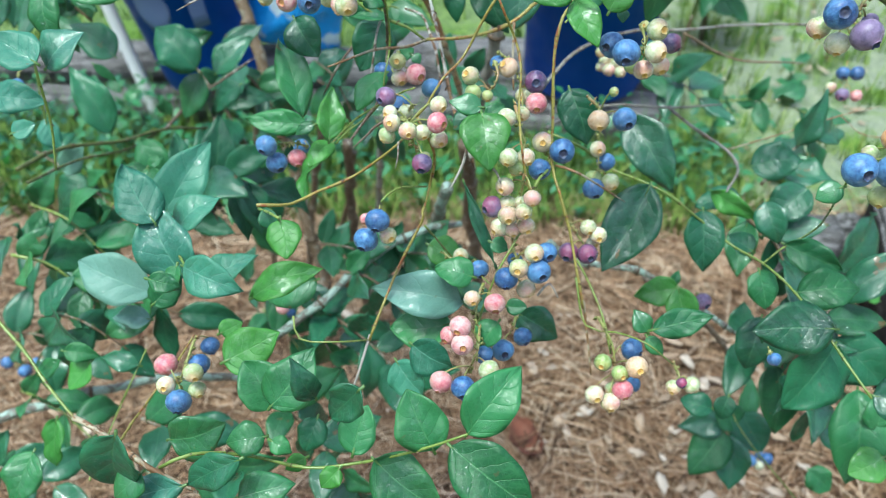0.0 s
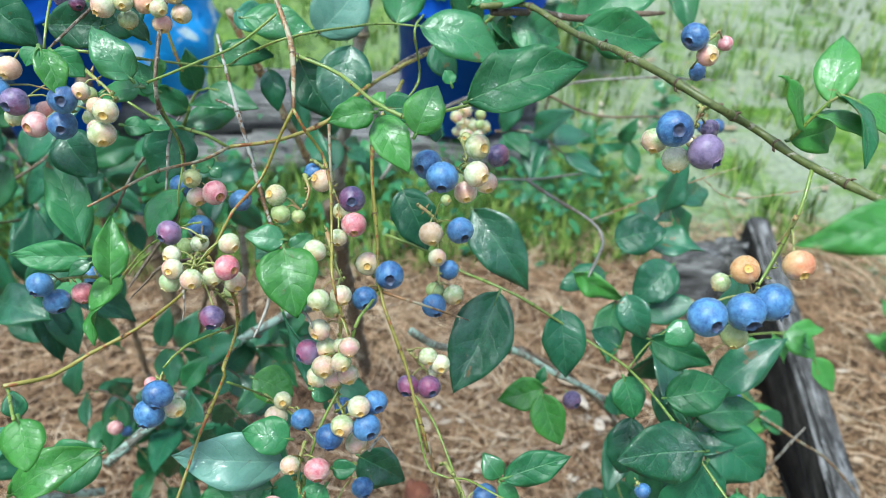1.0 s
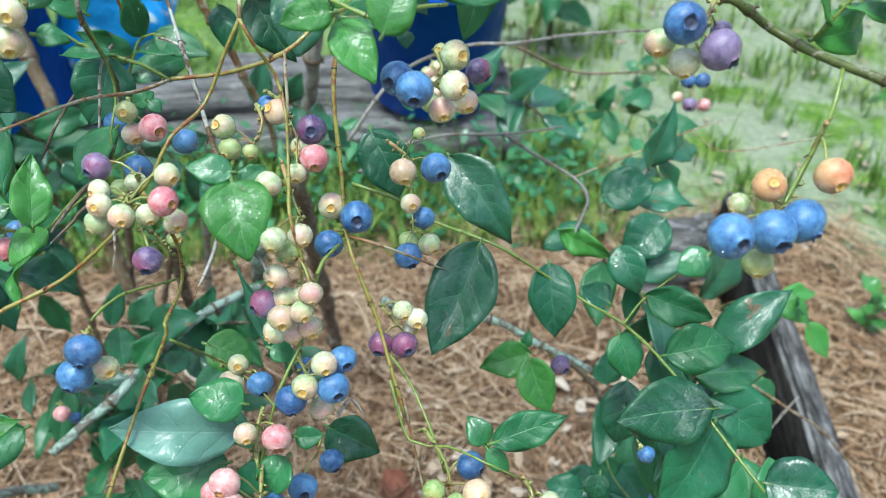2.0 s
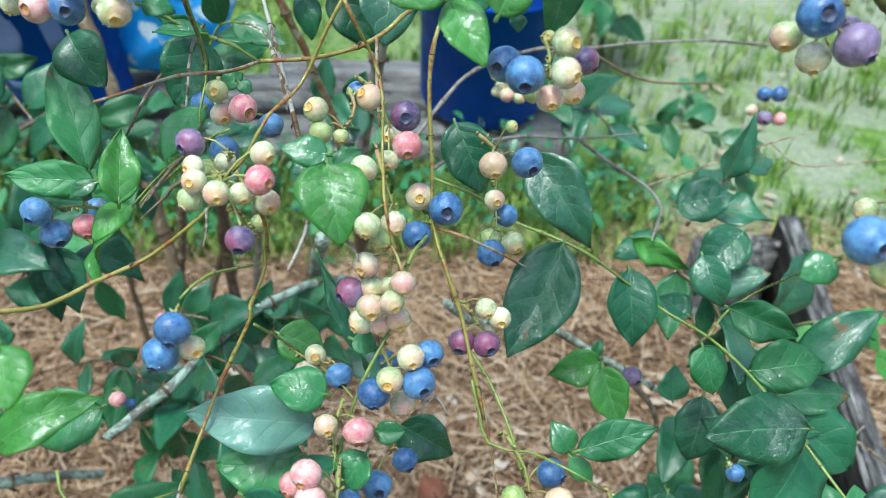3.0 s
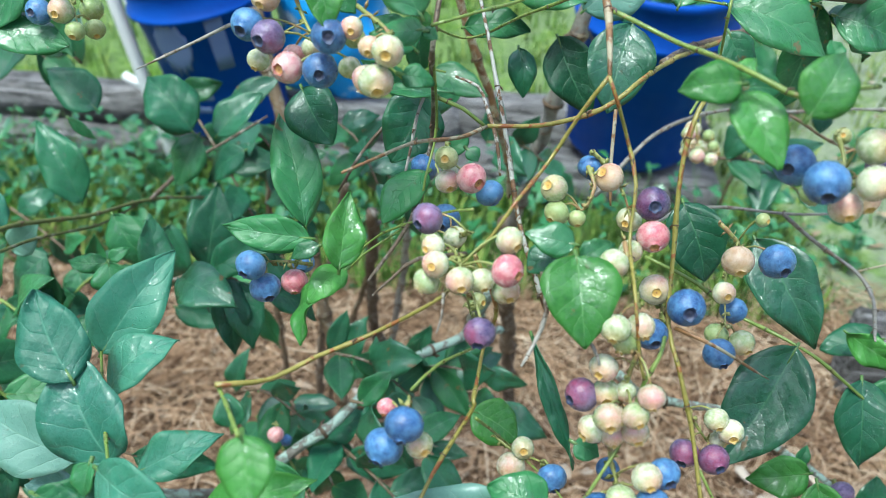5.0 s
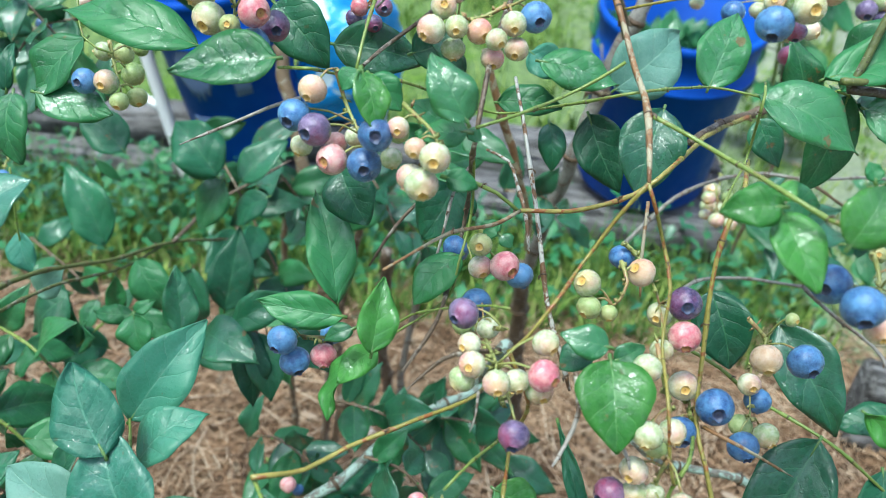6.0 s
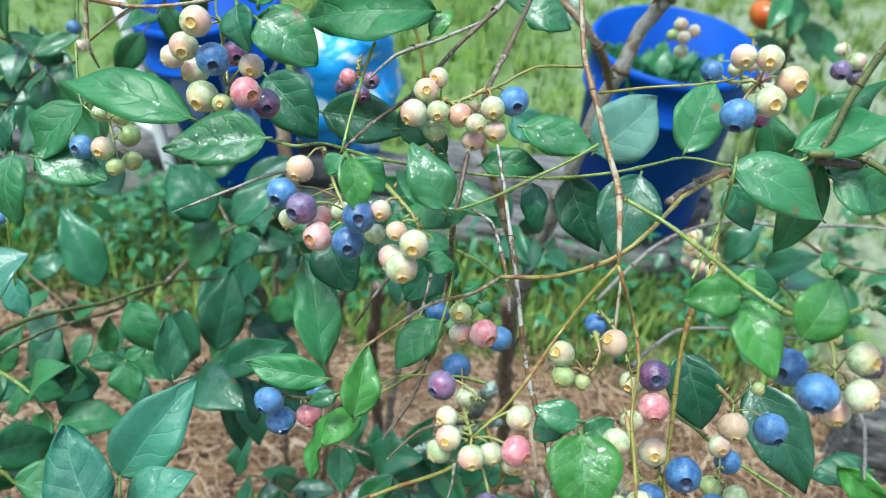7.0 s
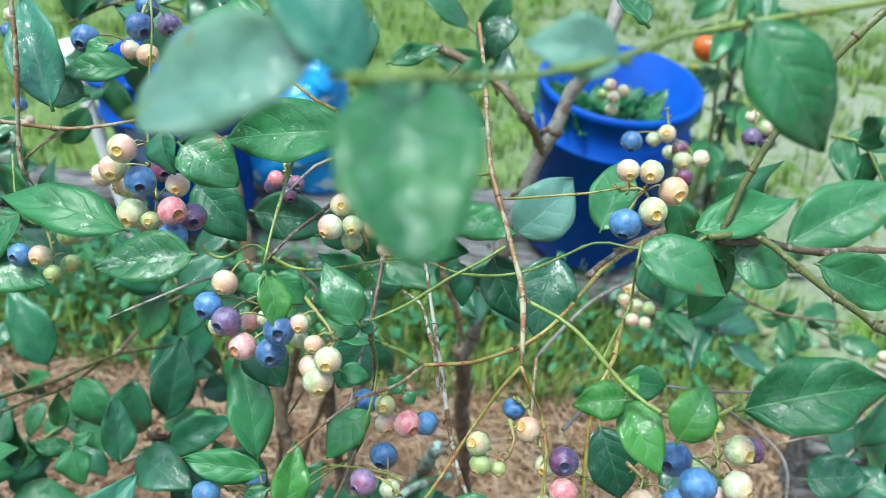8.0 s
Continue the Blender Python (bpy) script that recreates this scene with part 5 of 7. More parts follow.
cluster([(-0.090, -0.321, 0.796), (-0.091, -0.316, 0.784), (-0.087, -0.326, 0.776), (-0.087, -0.330, 0.771)], [
    ("pale", -0.0922, -0.3362, 0.8004, 4.93),
    ("pale", -0.0990, -0.3309, 0.7898, 4.77),
    ("pale", -0.1072, -0.3219, 0.7822, 4.23),
    ("blue", -0.0879, -0.3350, 0.7883, 5.44),
    ("purple", -0.0867, -0.3182, 0.7846, 4.43),
    ("pale", -0.1029, -0.3142, 0.7750, 5.19),
    ("pale", -0.0930, -0.3333, 0.7742, 5.45),
    ("green", -0.0850, -0.3373, 0.7743, 3.34),
    ("pink", -0.0761, -0.3396, 0.7803, 5.08),
    ("purple", -0.0734, -0.3286, 0.7723, 5.16),
    ("blue", -0.0773, -0.3390, 0.7693, 5.40),
    ("pink", -0.0885, -0.3290, 0.7654, 4.27),
    ("pale", -0.0769, -0.3303, 0.7856, 4.25)])
cluster([(-0.146, -0.299, 0.749), (-0.144, -0.302, 0.741), (-0.140, -0.308, 0.735)], [
    ("blue", -0.1501, -0.3140, 0.7381, 4.82),
    ("pale", -0.1411, -0.3153, 0.7395, 4.58),
    ("green", -0.1485, -0.2799, 0.7275, 4.91),
    ("green", -0.1553, -0.2720, 0.7326, 4.50),
    ("pale", -0.1628, -0.2742, 0.7335, 4.00),
    ("green", -0.1366, -0.3167, 0.7330, 3.56),
    ("green", -0.1371, -0.3018, 0.7281, 3.97),
    ("green", -0.1524, -0.2626, 0.7319, 3.64)])
cluster([(-0.000, -0.328, 0.787), (-0.006, -0.328, 0.783), (-0.011, -0.336, 0.784), (-0.017, -0.333, 0.783)], [
    ("pale", -0.0212, -0.3425, 0.7820, 4.44),
    ("pale", -0.0184, -0.3370, 0.7877, 3.95),
    ("pale", -0.0151, -0.3331, 0.7909, 3.28),
    ("pale", -0.0136, -0.3432, 0.7838, 3.56),
    ("peach", -0.0069, -0.3404, 0.7822, 3.95),
    ("pale", -0.0144, -0.3386, 0.7753, 3.86),
    ("pale", -0.0015, -0.3438, 0.7815, 3.39),
    ("pale", -0.0020, -0.3403, 0.7743, 3.67),
    ("pale", 0.0031, -0.3367, 0.7844, 3.97),
    ("pale", 0.0048, -0.3369, 0.7768, 3.86),
    ("blue", 0.0095, -0.3319, 0.7857, 4.89)])
cluster([(-0.051, -0.281, 0.774), (-0.050, -0.282, 0.768)], [
    ("pink", -0.0548, -0.2807, 0.7660, 3.65),
    ("purple", -0.0441, -0.2906, 0.7700, 3.31),
    ("purple", -0.0579, -0.2755, 0.7596, 3.53),
    ("purple", -0.0483, -0.2867, 0.7623, 3.40),
    ("blue", -0.0554, -0.2718, 0.7577, 3.13)])
cluster([(0.075, -0.328, 0.799), (0.081, -0.329, 0.801), (0.083, -0.331, 0.801)], [
    ("blue", 0.0758, -0.3439, 0.7950, 5.39),
    ("pale", 0.0836, -0.3439, 0.8005, 4.65),
    ("peach", 0.0909, -0.3357, 0.8043, 4.91),
    ("pale", 0.0821, -0.3366, 0.8109, 3.99),
    ("pale", 0.0749, -0.3352, 0.8100, 3.86),
    ("purple", 0.0881, -0.3272, 0.7885, 3.25)])
cluster([(0.196, -0.112, 0.755), (0.196, -0.117, 0.747)], [
    ("purple", 0.1942, -0.1198, 0.7425, 5.75),
    ("pale", 0.2051, -0.1102, 0.7455, 5.50),
    ("purple", 0.2078, -0.1110, 0.7366, 5.22),
    ("pale", 0.1967, -0.1052, 0.7501, 4.55)])
cluster([(0.138, -0.129, 0.759), (0.141, -0.137, 0.745)], [
    ("blue", 0.1215, -0.1305, 0.7367, 6.39),
    ("pale", 0.1393, -0.1365, 0.7459, 5.27),
    ("pale", 0.1345, -0.1290, 0.7389, 4.71),
    ("purple", 0.1532, -0.1216, 0.7318, 5.15),
    ("pale", 0.1603, -0.1428, 0.7351, 5.27),
    ("pale", 0.1497, -0.1441, 0.7331, 5.60),
    ("purple", 0.1574, -0.1308, 0.7165, 5.84),
    ("pale", 0.1500, -0.1140, 0.7250, 4.91)])
cluster([(0.132, 0.044, 0.717), (0.136, 0.035, 0.703)], [
    ("pale", 0.1348, 0.0414, 0.7122, 5.58),
    ("pale", 0.1452, 0.0399, 0.7091, 5.15),
    ("pale", 0.1382, 0.0365, 0.7045, 5.15),
    ("pale", 0.1396, 0.0408, 0.6926, 5.68),
    ("green", 0.1336, 0.0568, 0.6992, 4.88)])
cluster([(0.148, -0.108, 0.619), (0.151, -0.116, 0.606)], [
    ("pale", 0.1444, -0.1125, 0.6118, 4.72),
    ("pale", 0.1513, -0.1195, 0.6002, 5.12),
    ("pale", 0.1602, -0.1203, 0.5989, 4.72),
    ("green", 0.1638, -0.1070, 0.6015, 4.01),
    ("pale", 0.1461, -0.1094, 0.5976, 4.01)])
cluster([(0.161, -0.068, 0.608), (0.162, -0.079, 0.592)], [
    ("pale", 0.1568, -0.0758, 0.5976, 5.91),
    ("pale", 0.1548, -0.0822, 0.5889, 5.51),
    ("pale", 0.1628, -0.0828, 0.5876, 5.12),
    ("pale", 0.1716, -0.0834, 0.5864, 5.51),
    ("green", 0.1708, -0.0686, 0.5898, 4.81)])
cluster([(0.182, -0.409, 0.773), (0.180, -0.411, 0.769), (0.177, -0.413, 0.763)], [
    ("blue", 0.1684, -0.4214, 0.7718, 5.91),
    ("pale", 0.1670, -0.4115, 0.7619, 4.53),
    ("pale", 0.1723, -0.4188, 0.7589, 4.66),
    ("purple", 0.1785, -0.4256, 0.7656, 5.95),
    ("purple", 0.1888, -0.4049, 0.7623, 3.30)])
cluster([(0.196, -0.378, 0.785), (0.191, -0.380, 0.782), (0.192, -0.380, 0.776)], [
    ("blue", 0.1864, -0.3819, 0.7858, 4.92),
    ("pale", 0.1923, -0.3827, 0.7793, 3.99),
    ("blue", 0.1946, -0.3735, 0.7685, 3.35),
    ("pink", 0.2063, -0.3663, 0.7766, 2.95)])
cluster([(0.203, -0.446, 0.754), (0.202, -0.445, 0.736), (0.191, -0.456, 0.731)], [
    ("blue", 0.1686, -0.4714, 0.7368, 5.98),
    ("blue", 0.1840, -0.4658, 0.7330, 6.20),
    ("blue", 0.1943, -0.4621, 0.7331, 6.30),
    ("amber", 0.1876, -0.4530, 0.7389, 4.61),
    ("amber", 0.2000, -0.4597, 0.7455, 4.97),
    ("green", 0.1851, -0.4631, 0.7202, 4.31),
    ("pale", 0.1853, -0.4459, 0.7280, 3.34)])
cluster([(0.099, -0.436, 0.630), (0.106, -0.444, 0.620), (0.108, -0.452, 0.610)], [
    ("blue", 0.1146, -0.4466, 0.6202, 5.20),
    ("green", 0.1004, -0.4550, 0.6195, 4.09),
    ("green", 0.1073, -0.4606, 0.6188, 3.79),
    ("peach", 0.1143, -0.4600, 0.6226, 5.03),
    ("pink", 0.1093, -0.4638, 0.6116, 4.83),
    ("pale", 0.0966, -0.4659, 0.6099, 4.32),
    ("pale", 0.1041, -0.4668, 0.6063, 4.59),
    ("blue", 0.1171, -0.4526, 0.6030, 3.70),
    ("pale", 0.1073, -0.4565, 0.6031, 3.93)])
cluster([(0.132, -0.453, 0.620), (0.137, -0.455, 0.611)], [
    ("pale", 0.1329, -0.4606, 0.6108, 3.59),
    ("pale", 0.1420, -0.4577, 0.6095, 4.14),
    ("purple", 0.1356, -0.4613, 0.6147, 2.54)])
cluster([(-0.085, -0.453, 0.623), (-0.086, -0.467, 0.620), (-0.091, -0.467, 0.608)], [
    ("pink", -0.0984, -0.4588, 0.6122, 5.42),
    ("blue", -0.0816, -0.4623, 0.6168, 5.08),
    ("pale", -0.0815, -0.4701, 0.6199, 4.47),
    ("pale", -0.0953, -0.4701, 0.6109, 4.29),
    ("pale", -0.0821, -0.4694, 0.6078, 4.07),
    ("blue", -0.0887, -0.4759, 0.6071, 5.77),
    ("blue", -0.0816, -0.4460, 0.6120, 4.51)])
cluster([(0.179, -0.346, 0.567), (0.181, -0.347, 0.564)], [
    ("purple", 0.1816, -0.3510, 0.5645, 5.27)])
cluster([(0.178, -0.445, 0.621), (0.179, -0.446, 0.619)], [
    ("blue", 0.1805, -0.4473, 0.6175, 3.39)])
cluster([(0.336, -0.119, 0.613), (0.337, -0.130, 0.599)], [
    ("blue", 0.3332, -0.1249, 0.6062, 5.33),
    ("blue", 0.3443, -0.1246, 0.6064, 5.77),
    ("purple", 0.3329, -0.1356, 0.5931, 5.33),
    ("pink", 0.3440, -0.1358, 0.5926, 4.88),
    ("pale", 0.3286, -0.1230, 0.5928, 4.51)])
cluster([(0.339, -0.207, 0.251), (0.341, -0.214, 0.243)], [
    ("blue", 0.3331, -0.2192, 0.2359, 6.14),
    ("pale", 0.3416, -0.2221, 0.2321, 5.03),
    ("blue", 0.3533, -0.2114, 0.2292, 6.22),
    ("blue", 0.3504, -0.2029, 0.2239, 5.15)])
cluster([(-0.095, -0.270, 0.479), (-0.094, -0.272, 0.475)], [
    ("pink", -0.0943, -0.2736, 0.4733, 5.05),
    ("blue", -0.0900, -0.2686, 0.4630, 3.78)])
cluster([(-0.301, -0.162, 0.605), (-0.302, -0.167, 0.599)], [
    ("blue", -0.3020, -0.1681, 0.5965, 4.65)])
cluster([(-0.318, -0.062, 0.665), (-0.319, -0.067, 0.658)], [
    ("blue", -0.3176, -0.0664, 0.6585, 5.51),
    ("pale", -0.3248, -0.0700, 0.6539, 4.72)])
cluster([(-0.117, -0.244, 0.822), (-0.120, -0.250, 0.812), (-0.121, -0.253, 0.808)], [
    ("blue", -0.1306, -0.2721, 0.8146, 5.77),
    ("blue", -0.1185, -0.2487, 0.8144, 5.91),
    ("pale", -0.1211, -0.2539, 0.8059, 4.25),
    ("peach", -0.1138, -0.2548, 0.8045, 4.72),
    ("purple", -0.1174, -0.2184, 0.8067, 5.67),
    ("blue", -0.1285, -0.2145, 0.8131, 5.67)])
cluster([(-0.221, -0.162, 0.786), (-0.222, -0.166, 0.778)], [
    ("pale", -0.2245, -0.1613, 0.7863, 4.21),
    ("blue", -0.2248, -0.1658, 0.7788, 4.51),
    ("pale", -0.3080, -0.0265, 0.6624, 5.15),
    ("blue", -0.3157, -0.0202, 0.6729, 6.01)])
cluster([(-0.373, -0.198, 0.319), (-0.378, -0.202, 0.315)], [
    ("blue", -0.3872, -0.1993, 0.3183, 5.91),
    ("blue", -0.3698, -0.2039, 0.3124, 6.44),
    ("blue", -0.3651, -0.1912, 0.3121, 4.35)])
cluster([(0.449, -0.117, 0.312), (0.448, -0.121, 0.308)], [
    ("pink", 0.4549, -0.1234, 0.3052, 5.15),
    ("blue", 0.4461, -0.1273, 0.2985, 6.30)])

leaf("green", (-0.046, -0.358, 0.685), (-0.061, -0.327, 0.711), 16.7, 15)
leaf("green", (-0.043, -0.363, 0.684), (-0.074, -0.363, 0.686), 13.1, -10)
leaf("young", (-0.029, -0.384, 0.688), (-0.028, -0.369, 0.708), 12.7, 20)
leaf("green", (-0.036, -0.380, 0.694), (-0.045, -0.383, 0.690), 6.2, 0)
leaf("young", (-0.029, -0.373, 0.680), (-0.040, -0.385, 0.674), 10.7, 10)
leaf("young", (-0.034, -0.365, 0.671), (-0.046, -0.380, 0.650), 14.9, 50)
leaf("green", (0.041, -0.400, 0.717), (0.027, -0.399, 0.719), 9.8, 0)
leaf("green", (0.043, -0.402, 0.714), (0.051, -0.399, 0.718), 6.6, 0)
leaf("young", (0.041, -0.405, 0.717), (0.045, -0.425, 0.702), 20.7, 0)
leaf("dark", (0.038, -0.393, 0.710), (0.029, -0.397, 0.704), 9.5, 20)
leaf("young", (0.074, -0.398, 0.767), (0.059, -0.400, 0.765), 11.0, 0)
leaf("young", (0.076, -0.393, 0.763), (0.085, -0.409, 0.750), 12.9, 0)
leaf("green", (0.078, -0.379, 0.758), (0.091, -0.379, 0.758), 11.0, 15)
leaf("young", (0.074, -0.394, 0.767), (0.078, -0.391, 0.771), 4.8, 0)
leaf("young", (0.087, -0.410, 0.765), (0.095, -0.401, 0.778), 13.2, 5)
leaf("dark", (0.094, -0.398, 0.761), (0.095, -0.401, 0.757), 4.8, 0)
leaf("green", (0.102, -0.380, 0.768), (0.100, -0.377, 0.772), 5.0, 0)
leaf("green", (0.104, -0.405, 0.774), (0.143, -0.402, 0.785), 20.0, 0)
leaf("dark", (0.089, -0.326, 0.689), (0.100, -0.342, 0.665), 20.7, 20)
leaf("green", (0.165, -0.340, 0.567), (0.169, -0.334, 0.574), 6.1, 0)
leaf("dark", (0.231, -0.311, 0.501), (0.232, -0.299, 0.518), 17.8, 0)
leaf("pale", (-0.093, -0.430, 0.640), (-0.110, -0.411, 0.668), 26.8, -5)
leaf("pale", (-0.116, -0.385, 0.641), (-0.094, -0.362, 0.672), 23.4, 15)
leaf("pale", (-0.103, -0.406, 0.646), (-0.083, -0.394, 0.661), 17.6, -20)
leaf("pale", (-0.106, -0.418, 0.662), (-0.122, -0.402, 0.684), 20.9, 10)
leaf("pale", (-0.085, -0.431, 0.638), (-0.061, -0.422, 0.650), 14.2, -15)
leaf("dark", (-0.044, -0.450, 0.686), (-0.046, -0.445, 0.693), 7.7, 0)
leaf("young", (-0.035, -0.466, 0.703), (-0.031, -0.479, 0.695), 13.0, 0)
leaf("young", (-0.055, -0.454, 0.651), (-0.025, -0.445, 0.662), 14.6, -10)
leaf("pale", (-0.083, -0.451, 0.665), (-0.056, -0.462, 0.662), 16.8, 10)
leaf("green", (-0.094, -0.462, 0.667), (-0.081, -0.463, 0.664), 8.8, 0)
leaf("green", (-0.088, -0.446, 0.661), (-0.089, -0.452, 0.653), 8.4, 20)
leaf("dark", (-0.011, -0.312, 0.717), (-0.020, -0.327, 0.696), 22.6, -15)
leaf("dark", (-0.050, -0.336, 0.727), (-0.038, -0.346, 0.712), 18.5, 15)
leaf("green", (-0.005, -0.330, 0.726), (-0.023, -0.330, 0.727), 8.7, 25)
leaf("green", (-0.013, -0.321, 0.738), (-0.029, -0.316, 0.747), 14.6, 20)
leaf("young", (-0.011, -0.319, 0.751), (-0.011, -0.323, 0.745), 6.2, 0)
leaf("dark", (0.025, -0.246, 0.712), (0.029, -0.258, 0.695), 12.5, 0)
leaf("dark", (0.068, -0.269, 0.735), (0.061, -0.290, 0.705), 25.4, 0)
leaf("silver", (0.036, -0.435, 0.635), (-0.005, -0.437, 0.644), 20.9, 0)
leaf("green", (0.040, -0.441, 0.656), (0.023, -0.439, 0.659), 13.9, 15)
leaf("young", (0.018, -0.377, 0.622), (0.036, -0.382, 0.614), 17.0, -10)
leaf("green", (-0.005, -0.347, 0.705), (-0.019, -0.359, 0.690), 14.5, 20)
leaf("dark", (0.035, -0.381, 0.665), (0.053, -0.405, 0.630), 5.7, 20)
leaf("green", (0.008, -0.345, 0.714), (0.012, -0.347, 0.711), 5.4, 0)
leaf("green", (0.048, -0.421, 0.660), (0.056, -0.423, 0.657), 7.7, 0)
leaf("green", (-0.102, -0.322, 0.760), (-0.153, -0.317, 0.770), 19.0, 10)
leaf("green", (-0.155, -0.300, 0.749), (-0.176, -0.310, 0.723), 19.5, 10)
leaf("green", (-0.170, -0.315, 0.732), (-0.140, -0.317, 0.727), 16.8, -10)
leaf("green", (-0.066, -0.351, 0.771), (-0.098, -0.356, 0.764), 18.0, 5)
leaf("dark", (-0.082, -0.299, 0.770), (-0.060, -0.309, 0.752), 19.9, 10)
leaf("young", (-0.037, -0.368, 0.777), (-0.031, -0.377, 0.763), 9.8, -20)
leaf("green", (-0.036, -0.361, 0.773), (-0.026, -0.365, 0.765), 10.0, 10)
leaf("green", (-0.038, -0.368, 0.777), (-0.042, -0.371, 0.772), 6.4, 0)
leaf("green", (-0.006, -0.380, 0.771), (-0.018, -0.371, 0.786), 12.9, 5)
leaf("green", (-0.006, -0.371, 0.764), (-0.021, -0.372, 0.763), 10.6, 20)
leaf("green", (-0.006, -0.370, 0.764), (-0.002, -0.372, 0.762), 4.0, 0)
leaf("green", (-0.010, -0.386, 0.757), (-0.001, -0.386, 0.755), 6.8, 0)
leaf("green", (-0.185, -0.306, 0.726), (-0.180, -0.321, 0.703), 17.9, 10)
leaf("dark", (-0.194, -0.297, 0.722), (-0.194, -0.286, 0.738), 7.7, 0)
leaf("dark", (-0.064, -0.285, 0.752), (-0.028, -0.286, 0.749), 20.0, 20)
leaf("green", (0.001, -0.338, 0.709), (0.008, -0.335, 0.713), 6.9, 0)
leaf("green", (0.001, -0.255, 0.723), (0.029, -0.253, 0.723), 14.7, 0)
leaf("dark", (0.041, -0.250, 0.720), (0.059, -0.267, 0.693), 21.2, 10)
leaf("silver", (0.051, -0.241, 0.729), (0.077, -0.224, 0.753), 28.4, 15)
leaf("green", (0.016, -0.256, 0.744), (0.050, -0.258, 0.739), 17.9, 0)
leaf("pale", (0.012, -0.244, 0.743), (0.027, -0.250, 0.735), 14.8, 10)
leaf("green", (0.092, -0.235, 0.732), (0.103, -0.213, 0.762), 23.2, 5)
leaf("green", (0.100, -0.277, 0.748), (0.143, -0.285, 0.734), 24.2, -5)
leaf("dark", (0.109, -0.259, 0.731), (0.120, -0.269, 0.715), 14.4, 10)
leaf("green", (-0.019, -0.320, 0.808), (-0.064, -0.322, 0.802), 22.0, -5)
leaf("young", (-0.020, -0.321, 0.800), (-0.014, -0.316, 0.808), 6.2, 0)
leaf("green", (-0.073, -0.334, 0.803), (-0.053, -0.339, 0.793), 18.0, 0)
leaf("green", (-0.074, -0.330, 0.806), (-0.074, -0.325, 0.822), 14.0, 5)
leaf("dark", (-0.081, -0.330, 0.805), (-0.075, -0.337, 0.793), 12.3, 30)
leaf("green", (0.010, -0.248, 0.793), (0.030, -0.251, 0.787), 16.0, 0)
leaf("dark", (-0.011, -0.329, 0.763), (-0.025, -0.319, 0.780), 7.7, 0)
leaf("dark", (-0.029, -0.322, 0.766), (-0.013, -0.317, 0.771), 14.6, 20)
leaf("green", (0.125, -0.268, 0.754), (0.169, -0.258, 0.771), 19.5, -10)
leaf("green", (0.199, -0.200, 0.716), (0.258, -0.181, 0.747), 33.1, 0)
leaf("green", (0.146, -0.265, 0.743), (0.172, -0.269, 0.737), 21.4, 10)
leaf("green", (0.179, -0.274, 0.747), (0.222, -0.278, 0.740), 23.4, 20)
leaf("green", (0.072, -0.419, 0.881), (0.092, -0.426, 0.859), 16.5, 10)
leaf("green", (0.014, -0.489, 0.888), (0.0159, -0.5105, 0.8796), 14.6, 0, blunt=0.32)
leaf("silver", (-0.021, -0.483, 0.878), (0.004, -0.485, 0.889), 13.9, 0)
leaf("silver", (0.041, -0.459, 0.883), (0.027, -0.458, 0.884), 8.8, -15)
leaf("pale", (0.007, -0.486, 0.886), (-0.005, -0.480, 0.896), 10.2, 20)
leaf("green", (0.023, -0.421, 0.868), (0.018, -0.424, 0.863), 6.3, 0)
leaf("dark", (0.040, -0.117, 0.799), (0.033, -0.129, 0.779), 19.6, 10)
leaf("dark", (-0.030, -0.171, 0.806), (-0.033, -0.186, 0.782), 11.6, 10)
leaf("green", (-0.018, -0.202, 0.794), (0.007, -0.196, 0.803), 9.9, 10)
leaf("young", (0.179, -0.517, 0.807), (0.154, -0.518, 0.800), 10.2, 0)
leaf("green", (-0.085, -0.173, 0.803), (-0.123, -0.176, 0.799), 18.0, 10)
leaf("dark", (-0.145, -0.139, 0.784), (-0.179, -0.136, 0.789), 20.1, 20)
leaf("dark", (-0.116, -0.118, 0.779), (-0.145, -0.125, 0.768), 17.5, 20)
leaf("pale", (-0.126, -0.314, 0.803), (-0.141, -0.293, 0.838), 18.1, 5)
leaf("green", (-0.124, -0.293, 0.800), (-0.143, -0.293, 0.799), 15.3, 10)
leaf("green", (-0.107, -0.286, 0.810), (-0.135, -0.289, 0.806), 12.0, 0)
leaf("green", (-0.117, -0.282, 0.817), (-0.126, -0.284, 0.814), 7.3, 0)
leaf("green", (0.075, -0.317, 0.853), (0.064, -0.312, 0.862), 11.4, 20)
leaf("dark", (0.207, -0.440, 0.631), (0.171, -0.438, 0.626), 24.3, 0)
leaf("dark", (0.246, -0.384, 0.569), (0.273, -0.401, 0.553), 30.4, 10)
leaf("green", (0.209, -0.395, 0.613), (0.240, -0.396, 0.618), 20.6, -5)
leaf("green", (0.190, -0.387, 0.620), (0.195, -0.400, 0.605), 16.5, 0)
leaf("dark", (0.167, -0.350, 0.631), (0.169, -0.371, 0.604), 21.2, 5)
leaf("dark", (0.132, -0.361, 0.654), (0.109, -0.387, 0.616), 27.7, 10)
leaf("dark", (0.126, -0.310, 0.665), (0.152, -0.339, 0.634), 24.8, 15)
leaf("dark", (0.227, -0.255, 0.600), (0.259, -0.255, 0.607), 24.9, 0)
leaf("dark", (0.252, -0.288, 0.606), (0.229, -0.298, 0.587), 24.3, 15)
leaf("green", (0.212, -0.360, 0.617), (0.242, -0.371, 0.609), 17.2, 20)
leaf("young", (0.165, -0.350, 0.574), (0.140, -0.351, 0.567), 17.3, 0)
leaf("young", (0.159, -0.366, 0.588), (0.167, -0.384, 0.567), 17.5, 15)
